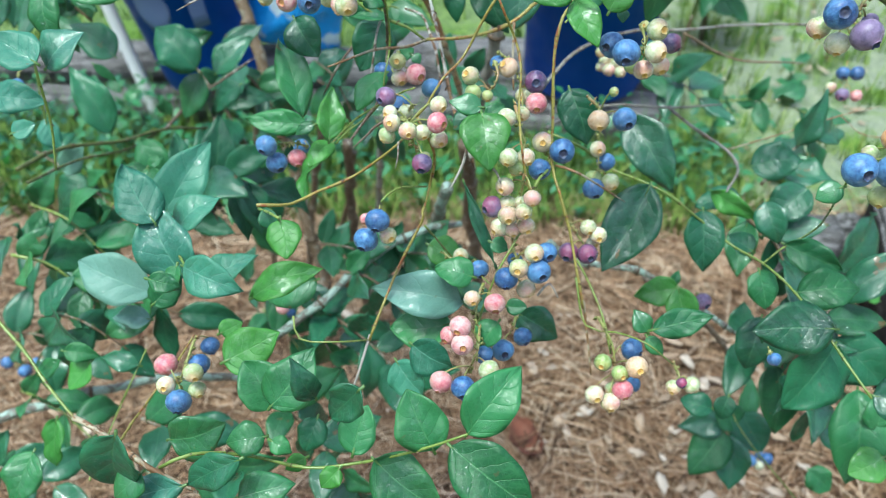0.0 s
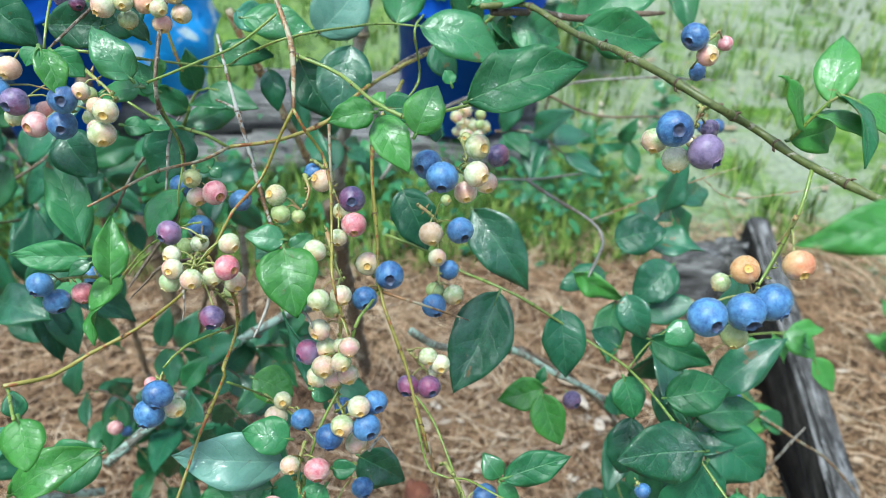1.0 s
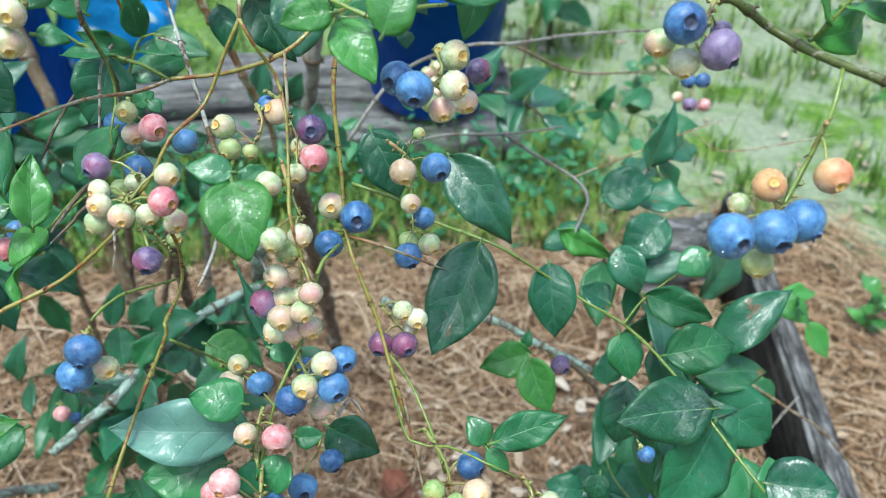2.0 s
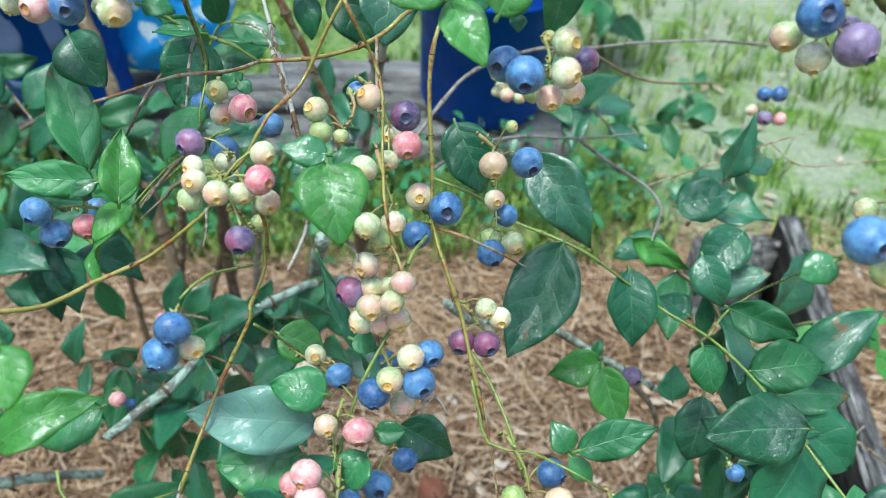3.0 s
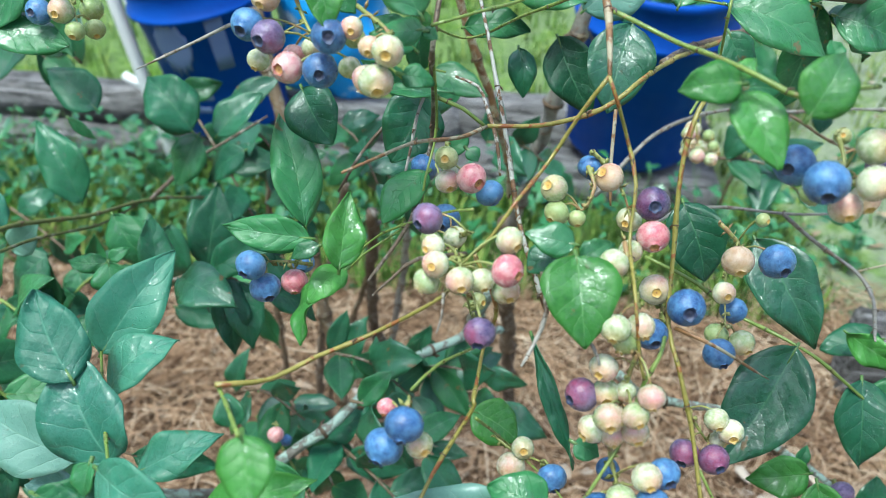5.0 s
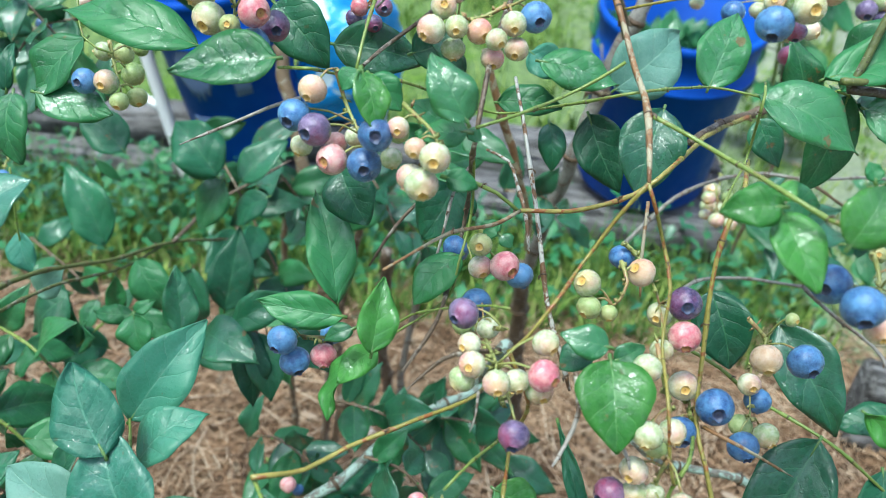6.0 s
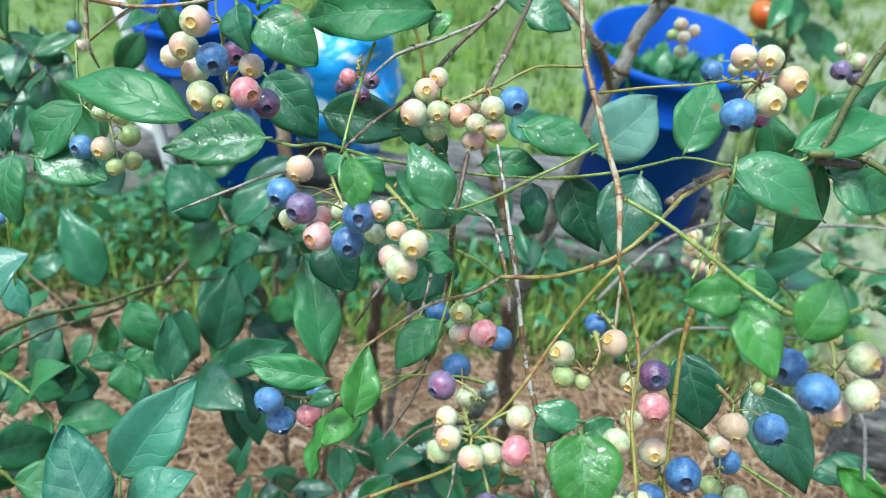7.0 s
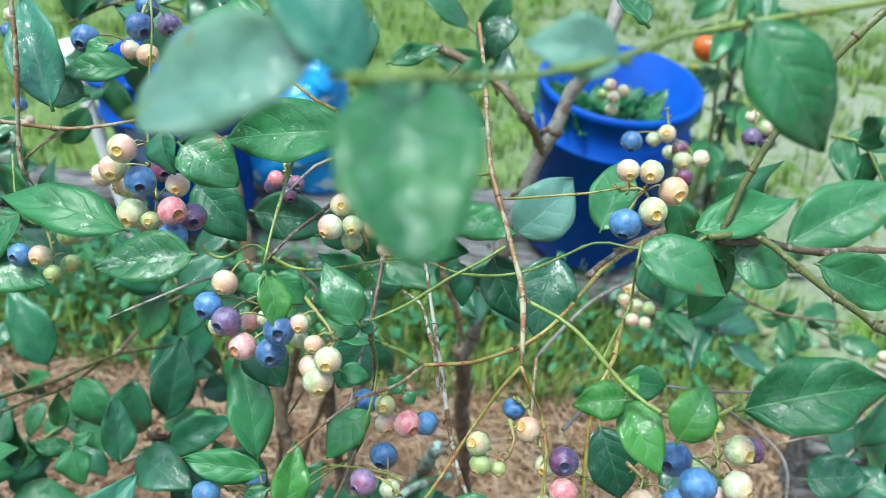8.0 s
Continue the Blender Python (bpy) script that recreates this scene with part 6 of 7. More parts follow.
leaf("green", (0.120, -0.451, 0.637), (0.146, -0.449, 0.645), 12.8, 0)
leaf("green", (0.120, -0.446, 0.631), (0.114, -0.439, 0.638), 9.5, 0)
leaf("green", (0.120, -0.447, 0.629), (0.127, -0.453, 0.623), 7.4, 20)
leaf("dark", (0.202, -0.343, 0.633), (0.210, -0.358, 0.615), 16.8, 30)
leaf("dark", (0.226, -0.457, 0.606), (0.248, -0.468, 0.612), 21.9, 0)
leaf("dark", (0.207, -0.374, 0.575), (0.199, -0.392, 0.551), 20.7, 20)
leaf("dark", (0.201, -0.351, 0.604), (0.187, -0.344, 0.610), 13.8, 10)
leaf("young", (0.195, -0.281, 0.597), (0.225, -0.295, 0.586), 14.2, 40)
leaf("dark", (0.219, -0.271, 0.587), (0.191, -0.273, 0.578), 19.2, 30)
leaf("green", (0.172, -0.460, 0.722), (0.163, -0.462, 0.718), 8.7, 10)
leaf("young", (0.357, -0.242, 0.400), (0.401, -0.242, 0.409), 27.0, 10)
leaf("young", (0.376, -0.225, 0.458), (0.359, -0.216, 0.466), 17.2, 10)
leaf("young", (0.398, -0.216, 0.474), (0.422, -0.232, 0.459), 19.2, 10)
leaf("dark", (0.198, -0.388, 0.523), (0.194, -0.396, 0.511), 12.7, 10)
leaf("dark", (0.189, -0.392, 0.516), (0.171, -0.387, 0.518), 14.9, 10)
leaf("green", (0.052, -0.448, 0.636), (0.044, -0.455, 0.626), 12.3, 20)
leaf("green", (0.031, -0.440, 0.626), (0.003, -0.439, 0.621), 20.6, 10)
leaf("green", (0.055, -0.447, 0.645), (0.064, -0.448, 0.646), 7.4, 0)
leaf("green", (-0.031, -0.433, 0.644), (-0.055, -0.437, 0.634), 19.2, 0)
leaf("silver", (-0.124, -0.403, 0.604), (-0.163, -0.393, 0.616), 25.2, 0)
leaf("green", (-0.099, -0.454, 0.645), (-0.087, -0.446, 0.655), 13.1, 20)
leaf("green", (0.038, -0.523, 0.652), (0.057, -0.507, 0.671), 18.8, 5)
leaf("green", (0.026, -0.521, 0.639), (0.015, -0.507, 0.657), 19.4, 0)
leaf("green", (-0.006, -0.513, 0.624), (-0.001, -0.501, 0.639), 14.6, 0)
leaf("green", (0.032, -0.533, 0.658), (0.061, -0.546, 0.642), 21.5, 0)
leaf("green", (0.003, -0.518, 0.628), (0.031, -0.530, 0.613), 22.1, 10)
leaf("green", (-0.034, -0.511, 0.649), (-0.047, -0.501, 0.662), 18.0, 10)
leaf("green", (-0.034, -0.517, 0.656), (-0.019, -0.503, 0.673), 18.5, 0)
leaf("young", (-0.060, -0.487, 0.646), (-0.038, -0.479, 0.656), 18.2, 0)
leaf("green", (-0.084, -0.501, 0.613), (-0.061, -0.496, 0.619), 20.8, 20)
leaf("young", (-0.011, -0.517, 0.620), (-0.018, -0.522, 0.614), 8.9, 0)
leaf("young", (-0.026, -0.509, 0.615), (-0.034, -0.512, 0.611), 7.3, 0)
leaf("green", (-0.040, -0.512, 0.632), (-0.055, -0.514, 0.629), 13.4, 10)
leaf("green", (-0.037, -0.514, 0.632), (-0.029, -0.517, 0.629), 7.5, -10)
leaf("green", (-0.047, -0.533, 0.622), (-0.026, -0.529, 0.626), 14.9, 0)
leaf("green", (-0.080, -0.534, 0.637), (-0.090, -0.540, 0.629), 11.7, 0)
leaf("green", (-0.178, -0.462, 0.547), (-0.188, -0.479, 0.527), 20.0, 0)
leaf("young", (-0.172, -0.445, 0.552), (-0.174, -0.461, 0.532), 15.6, 20)
leaf("young", (-0.155, -0.426, 0.576), (-0.166, -0.435, 0.564), 15.6, 20)
leaf("young", (-0.066, -0.469, 0.644), (-0.057, -0.466, 0.648), 9.0, 10)
leaf("dark", (-0.030, -0.466, 0.587), (-0.035, -0.477, 0.575), 14.2, 0)
leaf("pale", (0.007, -0.459, 0.620), (0.019, -0.469, 0.609), 16.2, 20)
leaf("pale", (0.014, -0.458, 0.630), (0.032, -0.464, 0.622), 17.1, 20)
leaf("pale", (-0.146, -0.402, 0.732), (-0.164, -0.395, 0.741), 18.1, 10)
leaf("pale", (-0.147, -0.394, 0.726), (-0.131, -0.384, 0.738), 19.1, -10)
leaf("dark", (-0.313, -0.210, 0.422), (-0.263, -0.210, 0.443), 42.3, 0)
leaf("dark", (-0.265, -0.210, 0.427), (-0.309, -0.210, 0.392), 27.5, 15)
leaf("green", (-0.167, -0.426, 0.583), (-0.150, -0.426, 0.580), 10.3, 0)
leaf("dark", (-0.130, -0.426, 0.574), (-0.149, -0.426, 0.580), 10.7, 10)
leaf("green", (-0.186, -0.426, 0.564), (-0.170, -0.426, 0.576), 10.2, -10)
leaf("silver", (-0.129, -0.403, 0.585), (-0.149, -0.403, 0.586), 12.0, 0)
leaf("dark", (-0.084, -0.534, 0.659), (-0.091, -0.534, 0.620), 21.1, 0)
leaf("pale", (-0.066, -0.534, 0.630), (-0.093, -0.534, 0.614), 13.1, 10)
leaf("dark", (-0.043, -0.533, 0.646), (-0.065, -0.533, 0.629), 13.0, 0)
leaf("dark", (-0.013, -0.533, 0.681), (-0.019, -0.533, 0.698), 9.1, 15)
leaf("dark", (0.002, -0.533, 0.686), (-0.010, -0.533, 0.670), 12.9, 0)
leaf("pale", (-0.172, -0.395, 0.693), (-0.162, -0.392, 0.697), 9.4, 0)
leaf("pale", (-0.195, -0.367, 0.696), (-0.168, -0.368, 0.695), 16.3, 0)
leaf("dark", (0.215, -0.433, 0.614), (0.192, -0.454, 0.589), 30.7, -15)
leaf("green", (0.251, -0.414, 0.562), (0.247, -0.447, 0.522), 30.8, 10)
leaf("green", (0.256, -0.434, 0.553), (0.258, -0.421, 0.570), 17.8, 0)
leaf("young", (0.255, -0.449, 0.550), (0.237, -0.455, 0.543), 17.6, 20)
leaf("dark", (0.323, -0.238, 0.498), (0.356, -0.210, 0.532), 34.7, 30)
leaf("dark", (0.249, -0.301, 0.391), (0.213, -0.303, 0.388), 22.2, 0)
leaf("green", (0.249, -0.304, 0.387), (0.223, -0.327, 0.359), 31.5, 10)
leaf("dark", (0.253, -0.306, 0.384), (0.255, -0.334, 0.349), 28.3, 20)
leaf("green", (0.258, -0.303, 0.387), (0.244, -0.290, 0.404), 22.0, 0)
leaf("dark", (0.262, -0.295, 0.398), (0.280, -0.314, 0.374), 30.4, 20)
leaf("green", (0.266, -0.297, 0.394), (0.270, -0.278, 0.419), 18.0, 10)
leaf("green", (0.335, -0.297, 0.331), (0.354, -0.308, 0.317), 22.7, 10)
leaf("dark", (0.065, -0.416, 0.611), (0.084, -0.424, 0.602), 18.9, 20)

leaf("dark", (-0.230, -0.190, 0.569), (-0.258, -0.170, 0.614), 26.1, 10)
leaf("dark", (-0.183, -0.175, 0.549), (-0.191, -0.175, 0.493), 29.2, -15)
leaf("dark", (-0.168, -0.165, 0.507), (-0.163, -0.135, 0.558), 29.5, 15)
leaf("green", (-0.203, -0.205, 0.574), (-0.176, -0.215, 0.543), 24.4, 10)
leaf("green", (-0.164, -0.287, 0.603), (-0.185, -0.287, 0.602), 9.9, 0)
leaf("green", (-0.163, -0.287, 0.605), (-0.154, -0.282, 0.610), 7.1, 0)
leaf("green", (-0.162, -0.290, 0.606), (-0.155, -0.300, 0.590), 18.1, 10)
leaf("green", (-0.173, -0.160, 0.495), (-0.123, -0.170, 0.505), 20.0, -30)
leaf("dark", (-0.193, -0.170, 0.474), (-0.154, -0.180, 0.469), 19.5, 0)
leaf("pale", (-0.244, -0.245, 0.613), (-0.236, -0.255, 0.593), 15.3, 5)
leaf("silver", (-0.247, -0.240, 0.568), (-0.226, -0.240, 0.589), 17.8, 20)
leaf("dark", (-0.174, -0.139, 0.598), (-0.208, -0.119, 0.625), 33.2, 5)
leaf("dark", (-0.164, -0.125, 0.588), (-0.136, -0.105, 0.612), 24.0, -5)
leaf("green", (-0.174, -0.130, 0.591), (-0.192, -0.140, 0.555), 25.0, 0)
leaf("dark", (-0.142, -0.135, 0.585), (-0.173, -0.135, 0.558), 21.2, 10)
leaf("dark", (-0.254, -0.200, 0.535), (-0.282, -0.210, 0.506), 28.9, 10)
leaf("dark", (-0.236, -0.200, 0.492), (-0.270, -0.210, 0.506), 25.1, -10)
leaf("dark", (-0.240, -0.130, 0.603), (-0.274, -0.120, 0.627), 27.3, 10)
leaf("green", (-0.222, -0.100, 0.535), (-0.222, -0.100, 0.551), 13.5, 0)
leaf("green", (-0.243, -0.100, 0.508), (-0.243, -0.100, 0.524), 11.3, 0)
leaf("green", (-0.249, -0.150, 0.606), (-0.234, -0.150, 0.591), 7.7, 20)
leaf("dark", (-0.241, -0.210, 0.470), (-0.263, -0.210, 0.496), 22.2, 0)

sprig("dark", 7, 40, (-0.382, -0.048, 0.459), (-0.325, -0.077, 0.442), (-0.269, -0.105, 0.401))
sprig("green", 6, 36, (-0.256, -0.211, 0.494), (-0.230, -0.191, 0.516), (-0.205, -0.171, 0.513))
sprig("dark", 8, 42, (-0.191, -0.071, 0.516), (-0.174, -0.089, 0.482), (-0.156, -0.107, 0.424))
sprig("dark", 6, 40, (-0.169, 0.013, 0.496), (-0.155, 0.007, 0.480), (-0.141, 0.001, 0.440))
sprig("green", 7, 40, (-0.283, -0.234, 0.533), (-0.247, -0.253, 0.533), (-0.212, -0.271, 0.508))
sprig("dark", 6, 40, (-0.099, -0.047, 0.565), (-0.080, -0.061, 0.557), (-0.061, -0.075, 0.525))
sprig("dark", 9, 42, (-0.244, 0.002, 0.564), (-0.193, -0.043, 0.521), (-0.142, -0.087, 0.454))
sprig("green", 7, 40, (-0.259, -0.309, 0.547), (-0.233, -0.311, 0.540), (-0.207, -0.314, 0.508))
sprig("dark", 6, 36, (-0.222, -0.362, 0.544), (-0.197, -0.361, 0.541), (-0.171, -0.360, 0.514))
sprig("dark", 6, 36, (-0.193, -0.347, 0.530), (-0.165, -0.346, 0.543), (-0.136, -0.345, 0.532))
sprig("dark", 7, 38, (-0.145, -0.277, 0.584), (-0.123, -0.265, 0.586), (-0.100, -0.254, 0.565))
sprig("dark", 10, 40, (-0.074, -0.251, 0.456), (-0.028, -0.282, 0.446), (0.018, -0.312, 0.412))
sprig("dark", 6, 36, (-0.047, -0.287, 0.523), (-0.023, -0.292, 0.520), (0.000, -0.298, 0.493))
sprig("dark", 10, 40, (-0.085, -0.362, 0.478), (-0.056, -0.374, 0.452), (-0.026, -0.385, 0.401))
sprig("dark", 8, 38, (-0.162, -0.387, 0.481), (-0.120, -0.407, 0.483), (-0.078, -0.427, 0.461))
sprig("green", 7, 36, (-0.137, -0.189, 0.390), (-0.109, -0.217, 0.388), (-0.080, -0.246, 0.362))
sprig("dark", 8, 40, (-0.088, -0.149, 0.419), (-0.021, -0.171, 0.434), (0.047, -0.193, 0.425))
sprig("dark", 6, 36, (-0.050, -0.180, 0.421), (-0.018, -0.173, 0.448), (0.015, -0.167, 0.451))
sprig("dark", 9, 38, (-0.111, -0.202, 0.437), (-0.084, -0.234, 0.429), (-0.057, -0.266, 0.397))
sprig("dark", 8, 38, (-0.044, -0.195, 0.443), (-0.008, -0.201, 0.470), (0.029, -0.207, 0.473))
sprig("dark", 7, 38, (-0.080, -0.195, 0.360), (-0.037, -0.203, 0.393), (0.006, -0.211, 0.402))
sprig("dark", 9, 38, (0.220, -0.292, 0.583), (0.233, -0.313, 0.579), (0.245, -0.334, 0.551))
sprig("dark", 10, 40, (0.233, -0.321, 0.499), (0.248, -0.353, 0.508), (0.263, -0.384, 0.492))
sprig("green", 5, 30, (0.349, -0.224, 0.420), (0.369, -0.234, 0.424), (0.388, -0.243, 0.405))
sprig("young", 5, 30, (0.400, -0.202, 0.459), (0.411, -0.219, 0.469), (0.422, -0.235, 0.455))
sprig("dark", 7, 40, (0.227, -0.385, 0.541), (0.239, -0.377, 0.578), (0.252, -0.370, 0.591))
sprig("dark", 7, 36, (-0.075, -0.223, 0.496), (-0.044, -0.230, 0.496), (-0.013, -0.237, 0.472))
sprig("dark", 6, 36, (-0.134, -0.229, 0.458), (-0.109, -0.239, 0.471), (-0.083, -0.249, 0.460))
sprig("green", 5, 36, (-0.035, -0.195, 0.652), (-0.022, -0.198, 0.677), (-0.009, -0.202, 0.679))
sprig("dark", 8, 40, (0.016, 0.011, 0.528), (0.047, 0.005, 0.530), (0.078, -0.001, 0.508))
sprig("green", 9, 40, (0.327, 0.135, 0.439), (0.379, 0.110, 0.458), (0.432, 0.085, 0.453))
sprig("dark", 6, 40, (0.245, -0.239, 0.575), (0.269, -0.222, 0.596), (0.292, -0.205, 0.593))
sprig("dark", 6, 44, (0.046, 0.023, 0.701), (0.030, 0.027, 0.739), (0.014, 0.031, 0.753))
sprig("green", 6, 44, (0.277, -0.046, 0.721), (0.290, -0.068, 0.724), (0.303, -0.091, 0.703))
sprig("dark", 7, 40, (-0.208, 0.014, 0.728), (-0.237, -0.003, 0.712), (-0.266, -0.021, 0.671))
sprig("green", 6, 40, (0.129, -0.243, 0.726), (0.144, -0.241, 0.740), (0.158, -0.239, 0.731))
sprig("dark", 9, 44, (-0.448, 0.069, 0.601), (-0.396, 0.036, 0.596), (-0.344, 0.004, 0.568))
sprig("dark", 8, 44, (-0.202, -0.004, 0.545), (-0.172, -0.009, 0.528), (-0.142, -0.015, 0.488))
sprig("dark", 8, 42, (-0.301, -0.028, 0.588), (-0.328, -0.031, 0.616), (-0.355, -0.034, 0.620))
sprig("dark", 7, 40, (0.189, -0.044, 0.560), (0.219, -0.058, 0.566), (0.249, -0.072, 0.549))
sprig("dark", 7, 40, (-0.104, -0.011, 0.526), (-0.073, -0.014, 0.513), (-0.042, -0.017, 0.476))
sprig("dark", 7, 42, (-0.265, -0.025, 0.741), (-0.227, -0.011, 0.757), (-0.189, 0.004, 0.749))
sprig("dark", 7, 42, (-0.198, -0.054, 0.770), (-0.163, -0.064, 0.785), (-0.129, -0.074, 0.775))
sprig("dark", 8, 42, (-0.330, -0.105, 0.692), (-0.298, -0.120, 0.697), (-0.265, -0.135, 0.678))
sprig("dark", 7, 42, (-0.294, -0.061, 0.664), (-0.317, -0.074, 0.659), (-0.340, -0.087, 0.630))
sprig("young", 6, 22, (0.211, -0.418, 0.765), (0.220, -0.422, 0.783), (0.230, -0.426, 0.778))
sprig("green", 8, 36, (-0.292, -0.313, 0.415), (-0.254, -0.333, 0.418), (-0.217, -0.353, 0.397))
sprig("dark", 8, 38, (-0.329, -0.225, 0.492), (-0.295, -0.231, 0.496), (-0.261, -0.237, 0.477))
sprig("dark", 7, 36, (-0.269, -0.398, 0.437), (-0.240, -0.408, 0.452), (-0.211, -0.417, 0.444))
sprig("dark", 7, 36, (-0.313, -0.272, 0.434), (-0.283, -0.278, 0.438), (-0.254, -0.284, 0.418))


for kind, (verts, faces, uvs) in FAR.items():
    if verts:
        mass = link("far_leaves", verts, faces, LEAF[kind], bush, True, uvs)
        mass.modifiers.new("thickness", "SOLIDIFY").thickness = 0.00035
        tagged(mass, kind="stuff")


# ---- a tomato plant and a weed beyond the bed ----
def build_tomato():
    ob = thing("tomato_plant", "staked tomato plant with one orange tomato and drooping leaves", "plant", (0.62, 1.25, 0.0))
    line = spline([(0, 0, 0), (0.01, 0.0, 0.2), (-0.02, 0.01, 0.42), (0.0, 0.02, 0.62)], 0.02)
    v, f = tube(line, [0.006 - 0.003 * k / len(line) for k in range(len(line))], 8)
    link("vine", v, f, STEM["green"], ob)
    v, f = tube([Vector((0.05, 0.02, 0)), Vector((0.03, 0.03, 0.35)), Vector((0.02, 0.03, 0.75))], [0.006, 0.006, 0.005], 8)
    link("stake", v, f, STEM["bark"], ob)
    r = random.Random(3)
    for k in range(15):
        z = 0.14 + 0.033 * k
        a = k * 2.3
        root = Vector((0, 0, z))
        for j in range(3):
            out = Vector((math.cos(a + j * 0.35 - 0.35), math.sin(a + j * 0.35 - 0.35), 0.1))
            base = root + out * (0.03 + 0.045 * (j == 1))
            tip = base + out * 0.075 + Vector((0, 0, -r.uniform(0.03, 0.08)))
            m, length = leaf_pose(base, tip, r.uniform(-20, 20))
            verts, faces, uvs = [], [], []
            leaf_shape(length, length * 0.5, r.randrange(999), verts, faces, uvs, Matrix())
            lf = link("leaf", verts, faces, LEAF["green"], ob, True, uvs)
            lf.matrix_basis = Matrix.Translation(base) @ m
            lf.modifiers.new("thickness", "SOLIDIFY").thickness = 0.0004
        v, f = tube([root, root + Vector((math.cos(a), math.sin(a), 0.1)) * 0.08], [0.002, 0.0012], 6)
        link("leafstalk", v, f, STEM["green"], ob)
    bm = bmesh.new()
    bmesh.ops.create_uvsphere(bm, u_segments=28, v_segments=18, radius=1)
    for vt in bm.verts:
        a = math.atan2(vt.co.y, vt.co.x)
        dip = max(0.0, vt.co.z) ** 4 * 0.22
        vt.co = Vector((vt.co.x * (1 + 0.03 * math.cos(5 * a)), vt.co.y * (1 + 0.03 * math.cos(5 * a)), vt.co.z * 0.86 - dip)) * 0.040
    fruit = part("tomato", bm, TOMATO_RED, ob, "orange-red round tomato")
    fruit.location = (-0.062, -0.05, 0.435)
    v, f = tube(spline([(-0.062, -0.05, 0.458), (-0.055, -0.04, 0.49), (-0.01, 0.0, 0.47)], 0.01), [0.002] * len(spline([(-0.062, -0.05, 0.458), (-0.055, -0.04, 0.49), (-0.01, 0.0, 0.47)], 0.01)), 6)
    link("fruit_stalk", v, f, STEM["green"], ob)
    for x, y, z in ((-0.10, -0.10, 0.40), (0.02, -0.06, 0.50)):
        verts, faces = [(0, 0, 0)], []
        for k in range(10):
            rad, a = (0.012 if k % 2 else 0.004), 2 * math.pi * k / 10
            verts.append((rad * math.cos(a), -0.002 * (k % 2), rad * math.sin(a)))
        faces = [(0, 1 + k, 1 + (k + 1) % 10) for k in range(10)]
        fl = link("blossom", verts, faces, PETAL_YELLOW, ob)
        fl.location = (x, y, z)
        fl.modifiers.new("thickness", "SOLIDIFY").thickness = 0.0006


def build_planting():
    """Seedlings in the bucket's soil."""
    ob = thing("bucket_plant", "leafy green seedlings growing in the blue bucket", "plant", (0.276, 0.810, 0.398))
    r = random.Random(21)
    for k in range(80):
        a, rad = r.uniform(0, 6.3), 0.115 * r.random() ** 0.6
        base = Vector((rad * math.cos(a), rad * math.sin(a), -0.005 - 0.12 * rad * math.sin(a) * 0.6))
        tip = base + Vector((math.cos(a) * 0.03, math.sin(a) * 0.03 - 0.005, r.uniform(0.01, 0.055)))
        m, length = leaf_pose(base, tip, r.uniform(-40, 40))
        verts, faces, uvs = [], [], []
        leaf_shape(length, length * 0.6, k, verts, faces, uvs, Matrix())
        lf = link("leaf", verts, faces, LEAF["green"], ob, True, uvs)
        lf.matrix_basis = Matrix.Translation(base) @ m
        lf.modifiers.new("thickness", "SOLIDIFY").thickness = 0.0004


def build_undergrowth():
    """Low broad-leaved weeds crowding the strip between the bush and the timbers."""
    r = random.Random(77)
    verts, faces, uvs, slots = [], [], [], []
    for _ in range(2600):
        x, y = r.uniform(-1.0, 0.62), r.gauss(0.60, 0.10)
        if not 0.40 < y < 0.77 or (x > -0.15 and r.random() < 0.5):
            continue
        z = 0.01 + r.random() ** 1.6 * 0.15
        a, size = r.uniform(0, 6.3), r.uniform(0.012, 0.032)
        c, s, tilt, first = math.cos(a), math.sin(a), r.gauss(0, 0.5), len(verts)
        for u, v, w in ((0, 0, 0), (0.3, 0.26, 0.08), (0.65, 0.22, 0.05), (1, 0, -0.15), (0.65, -0.22, 0.05), (0.3, -0.26, 0.08), (0.5, 0, 0)):
            verts.append((x + size * (u * c - v * s), y + size * (u * s + v * c), z + size * (w + u * tilt)))
            uvs.append((v * 4, u))
        faces += [(first + k, first + (k + 1) % 6, first + 6) for k in range(6)]
        slots += [r.choice((0, 1, 1))] * 6
    for _ in range(500):
        x, y, h = r.uniform(-1.0, 0.6), r.uniform(0.45, 0.74), r.uniform(0.04, 0.16)
        p = Vector((x, y, 0))
        q = p + Vector((r.gauss(0, 0.02), r.gauss(0, 0.02), h))
        tube([p, q], [0.0011, 0.0006], 4, verts, faces)
        uvs += [(0.0, 2.0)] * (len(verts) - len(uvs))
    tagged(link("undergrowth", verts, faces, [LEAF["dark"], LEAF["green"]], None, True, uvs, slots + [1] * (len(faces) - len(slots))), "low dark green weeds crowding the bed's back edge", "weeds", kind="stuff")


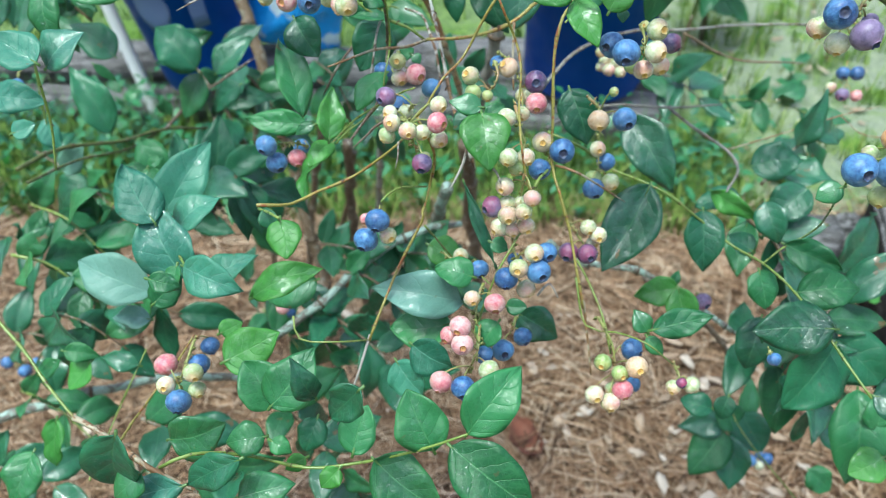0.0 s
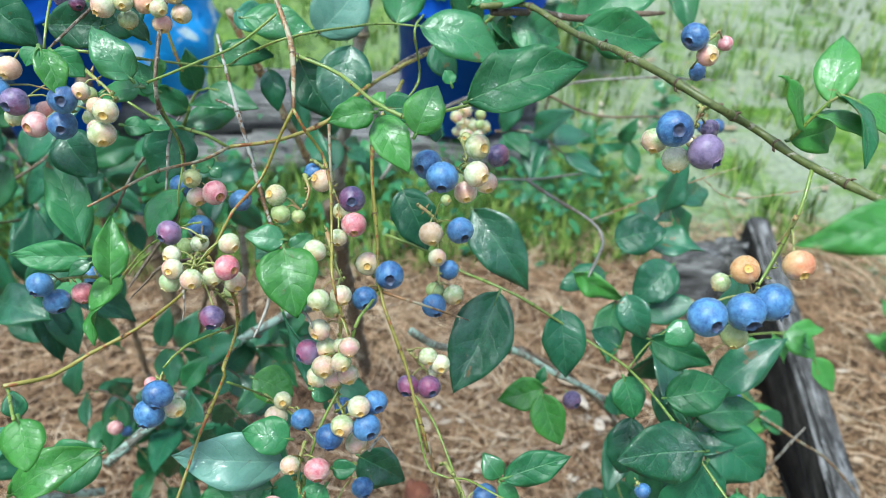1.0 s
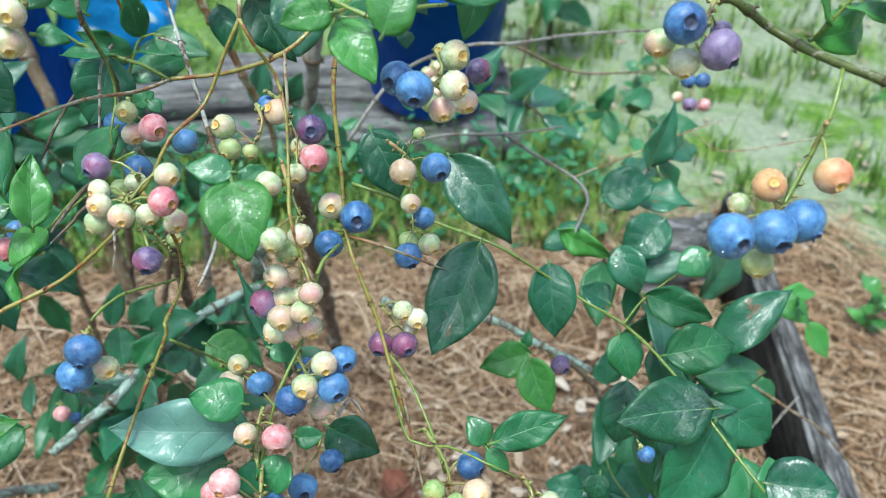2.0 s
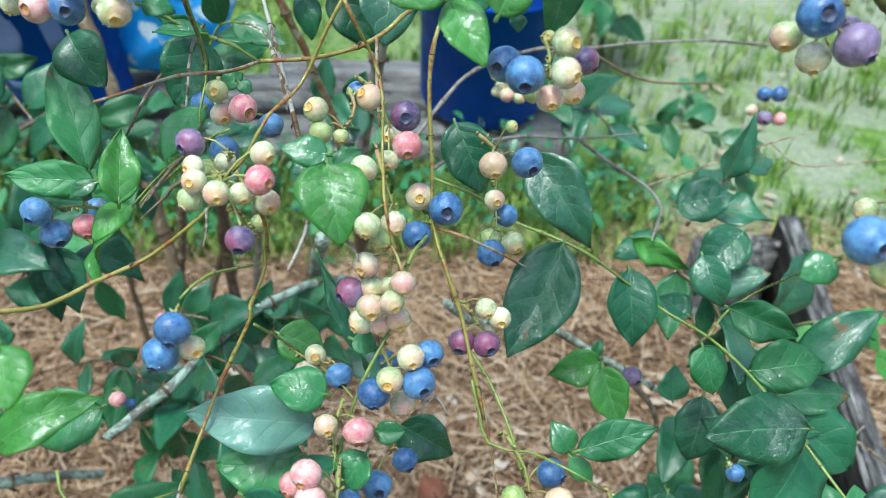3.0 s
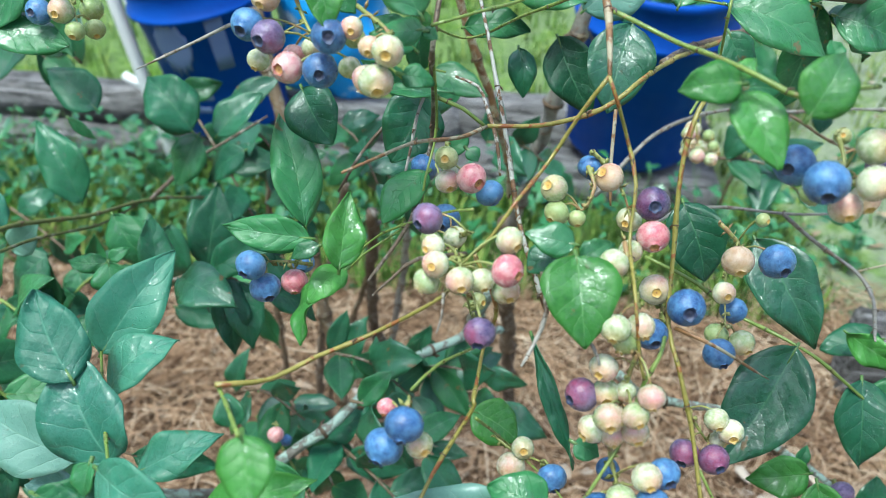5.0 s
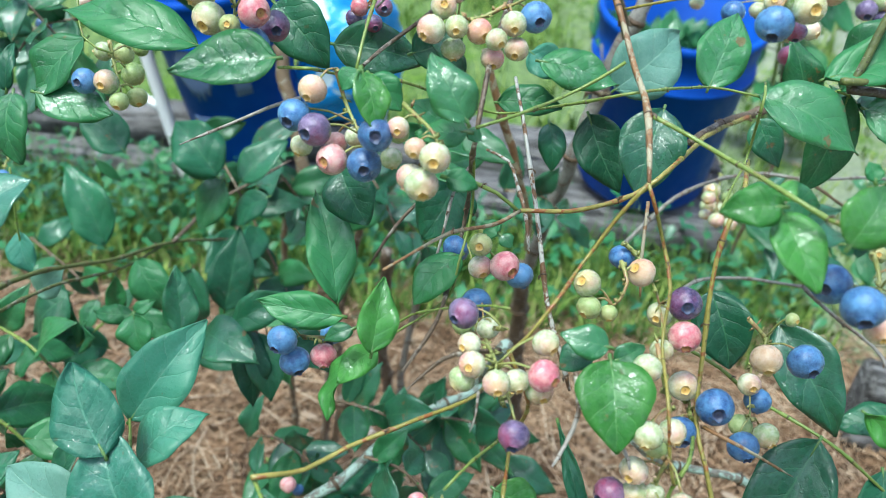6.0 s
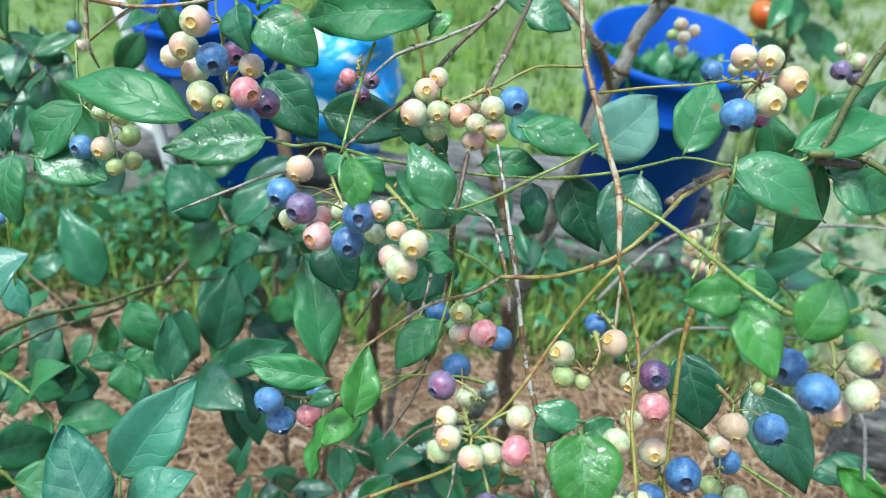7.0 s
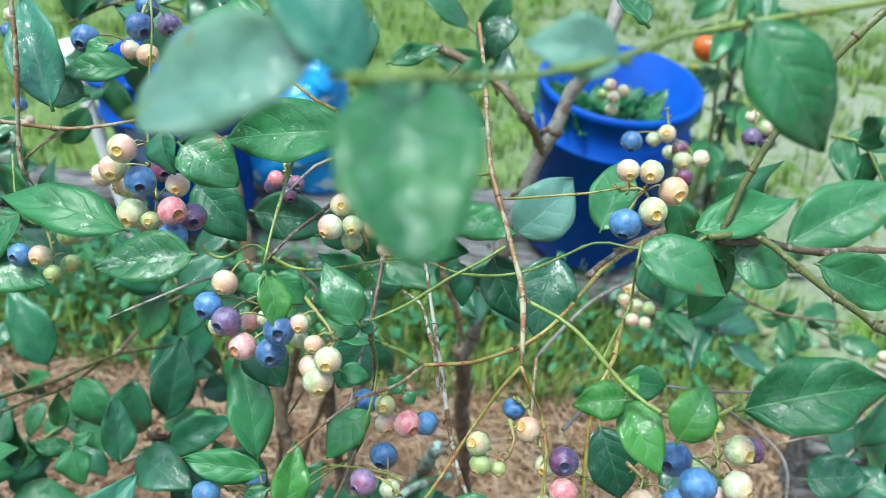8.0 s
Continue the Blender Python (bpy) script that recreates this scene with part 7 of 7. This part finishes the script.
def build_weed(label, place, height, count, kind):
    ob = thing("weed", label, "weed", place, "weeds in the grass")
    r = random.Random(count)
    v, f = tube([Vector((0, 0, -0.01)), Vector((0.005, 0, height * 0.5)), Vector((0, 0.01, height))], [0.0016, 0.0013, 0.0008], 6)
    link("stalk", v, f, STEM["green"], ob)
    for k in range(count):
        a, z = k * 2.4, height * (k + 1) / (count + 0.5)
        base = Vector((0.003, 0, z))
        tip = base + Vector((math.cos(a), math.sin(a), 0.35)) * r.uniform(0.03, 0.05)
        m, length = leaf_pose(base, tip, 0)
        verts, faces, uvs = [], [], []
        leaf_shape(length, length * 0.5, k + count, verts, faces, uvs, Matrix())
        lf = link("leaf", verts, faces, LEAF[kind], ob, True, uvs)
        lf.matrix_basis = Matrix.Translation(base) @ m
        lf.modifiers.new("thickness", "SOLIDIFY").thickness = 0.0004


build_tomato()
build_planting()
build_undergrowth()
build_weed("bright green broadleaf weed on the sandy ground", (0.905, 0.185, 0.0), 0.10, 9, "young")
for wx, wy, wh, wn in ((0.55, 0.72, 0.14, 10), (0.78, 0.95, 0.12, 9), (0.45, 0.60, 0.12, 8), (0.68, 0.62, 0.10, 8), (-0.35, 0.62, 0.14, 9), (-0.62, 0.66, 0.15, 10), (-0.15, 0.66, 0.12, 8), (0.10, 0.70, 0.12, 9)):
    build_weed("dark green weed growing at the edge of the bed", (wx, wy, 0.0), wh, wn, "green")


def build_dried_leaf():
    """A curled reddish-brown leaf lying on the straw."""
    m = Nodes("dried_leaf", 0.75)
    m.color(m.ramp(m.noise(60, 4, m.coords()), (0.3, (0.064, 0.018, 0.009)), (0.7, (0.192, 0.064, 0.032))))
    m.bump(m.noise(120, 4, m.coords()), 0.7, 0.004)
    n, verts, faces = 12, [], []
    for i in range(n + 1):
        for j in range(n + 1):
            u, v = i / n * 2 - 1, j / n * 2 - 1
            half = 0.021 * max(0.12, 1 - abs(v) ** 2.2)
            curl = u * 1.7
            p = Vector((half * math.sin(curl), 0.034 * v, 0.012 - half * math.cos(curl) * 0.6 + 0.010 * v * v))
            verts.append(p + Vector((1, 1, 1)) * 0.005 * noise.noise(p * 70))
    faces = [(a, a + 1, a + n + 2, a + n + 1) for i in range(n) for a in range(i * (n + 1), i * (n + 1) + n)]
    ob = link("dried_leaf", verts, faces, m.mat)
    ob.modifiers.new("thickness", "SOLIDIFY").thickness = 0.001
    ob.matrix_world = pose(0.138, -0.05, 0.026, 0, 0, 25)
    tagged(ob, "curled reddish-brown dried leaf lying on the pine straw", "leaf")


def build_tuft(place):
    """A dark tuft of dead twiglets caught among the leaves."""
    r = random.Random(9)
    verts, faces = [], []
    at = Vector(place) - ORIGIN
    for _ in range(16):
        d = Vector((r.gauss(0, 1.3), r.gauss(0, 0.7), r.gauss(0, 0.7))).normalized() * r.uniform(0.008, 0.022)
        mid = at + d * 0.5 + Vector((0, 0, r.uniform(-0.003, 0.003)))
        tube([at + Vector((r.gauss(0, 0.005), 0, r.gauss(0, 0.003))), mid, at + d], [0.0014, 0.0011, 0.0003], 5, verts, faces)
    ob = link("dead_tuft", verts, faces, NODE, bush)
    ob["label"] = "dark tuft of dead twiglets"


build_dried_leaf()
build_tuft((-0.173, -0.165, 0.487))
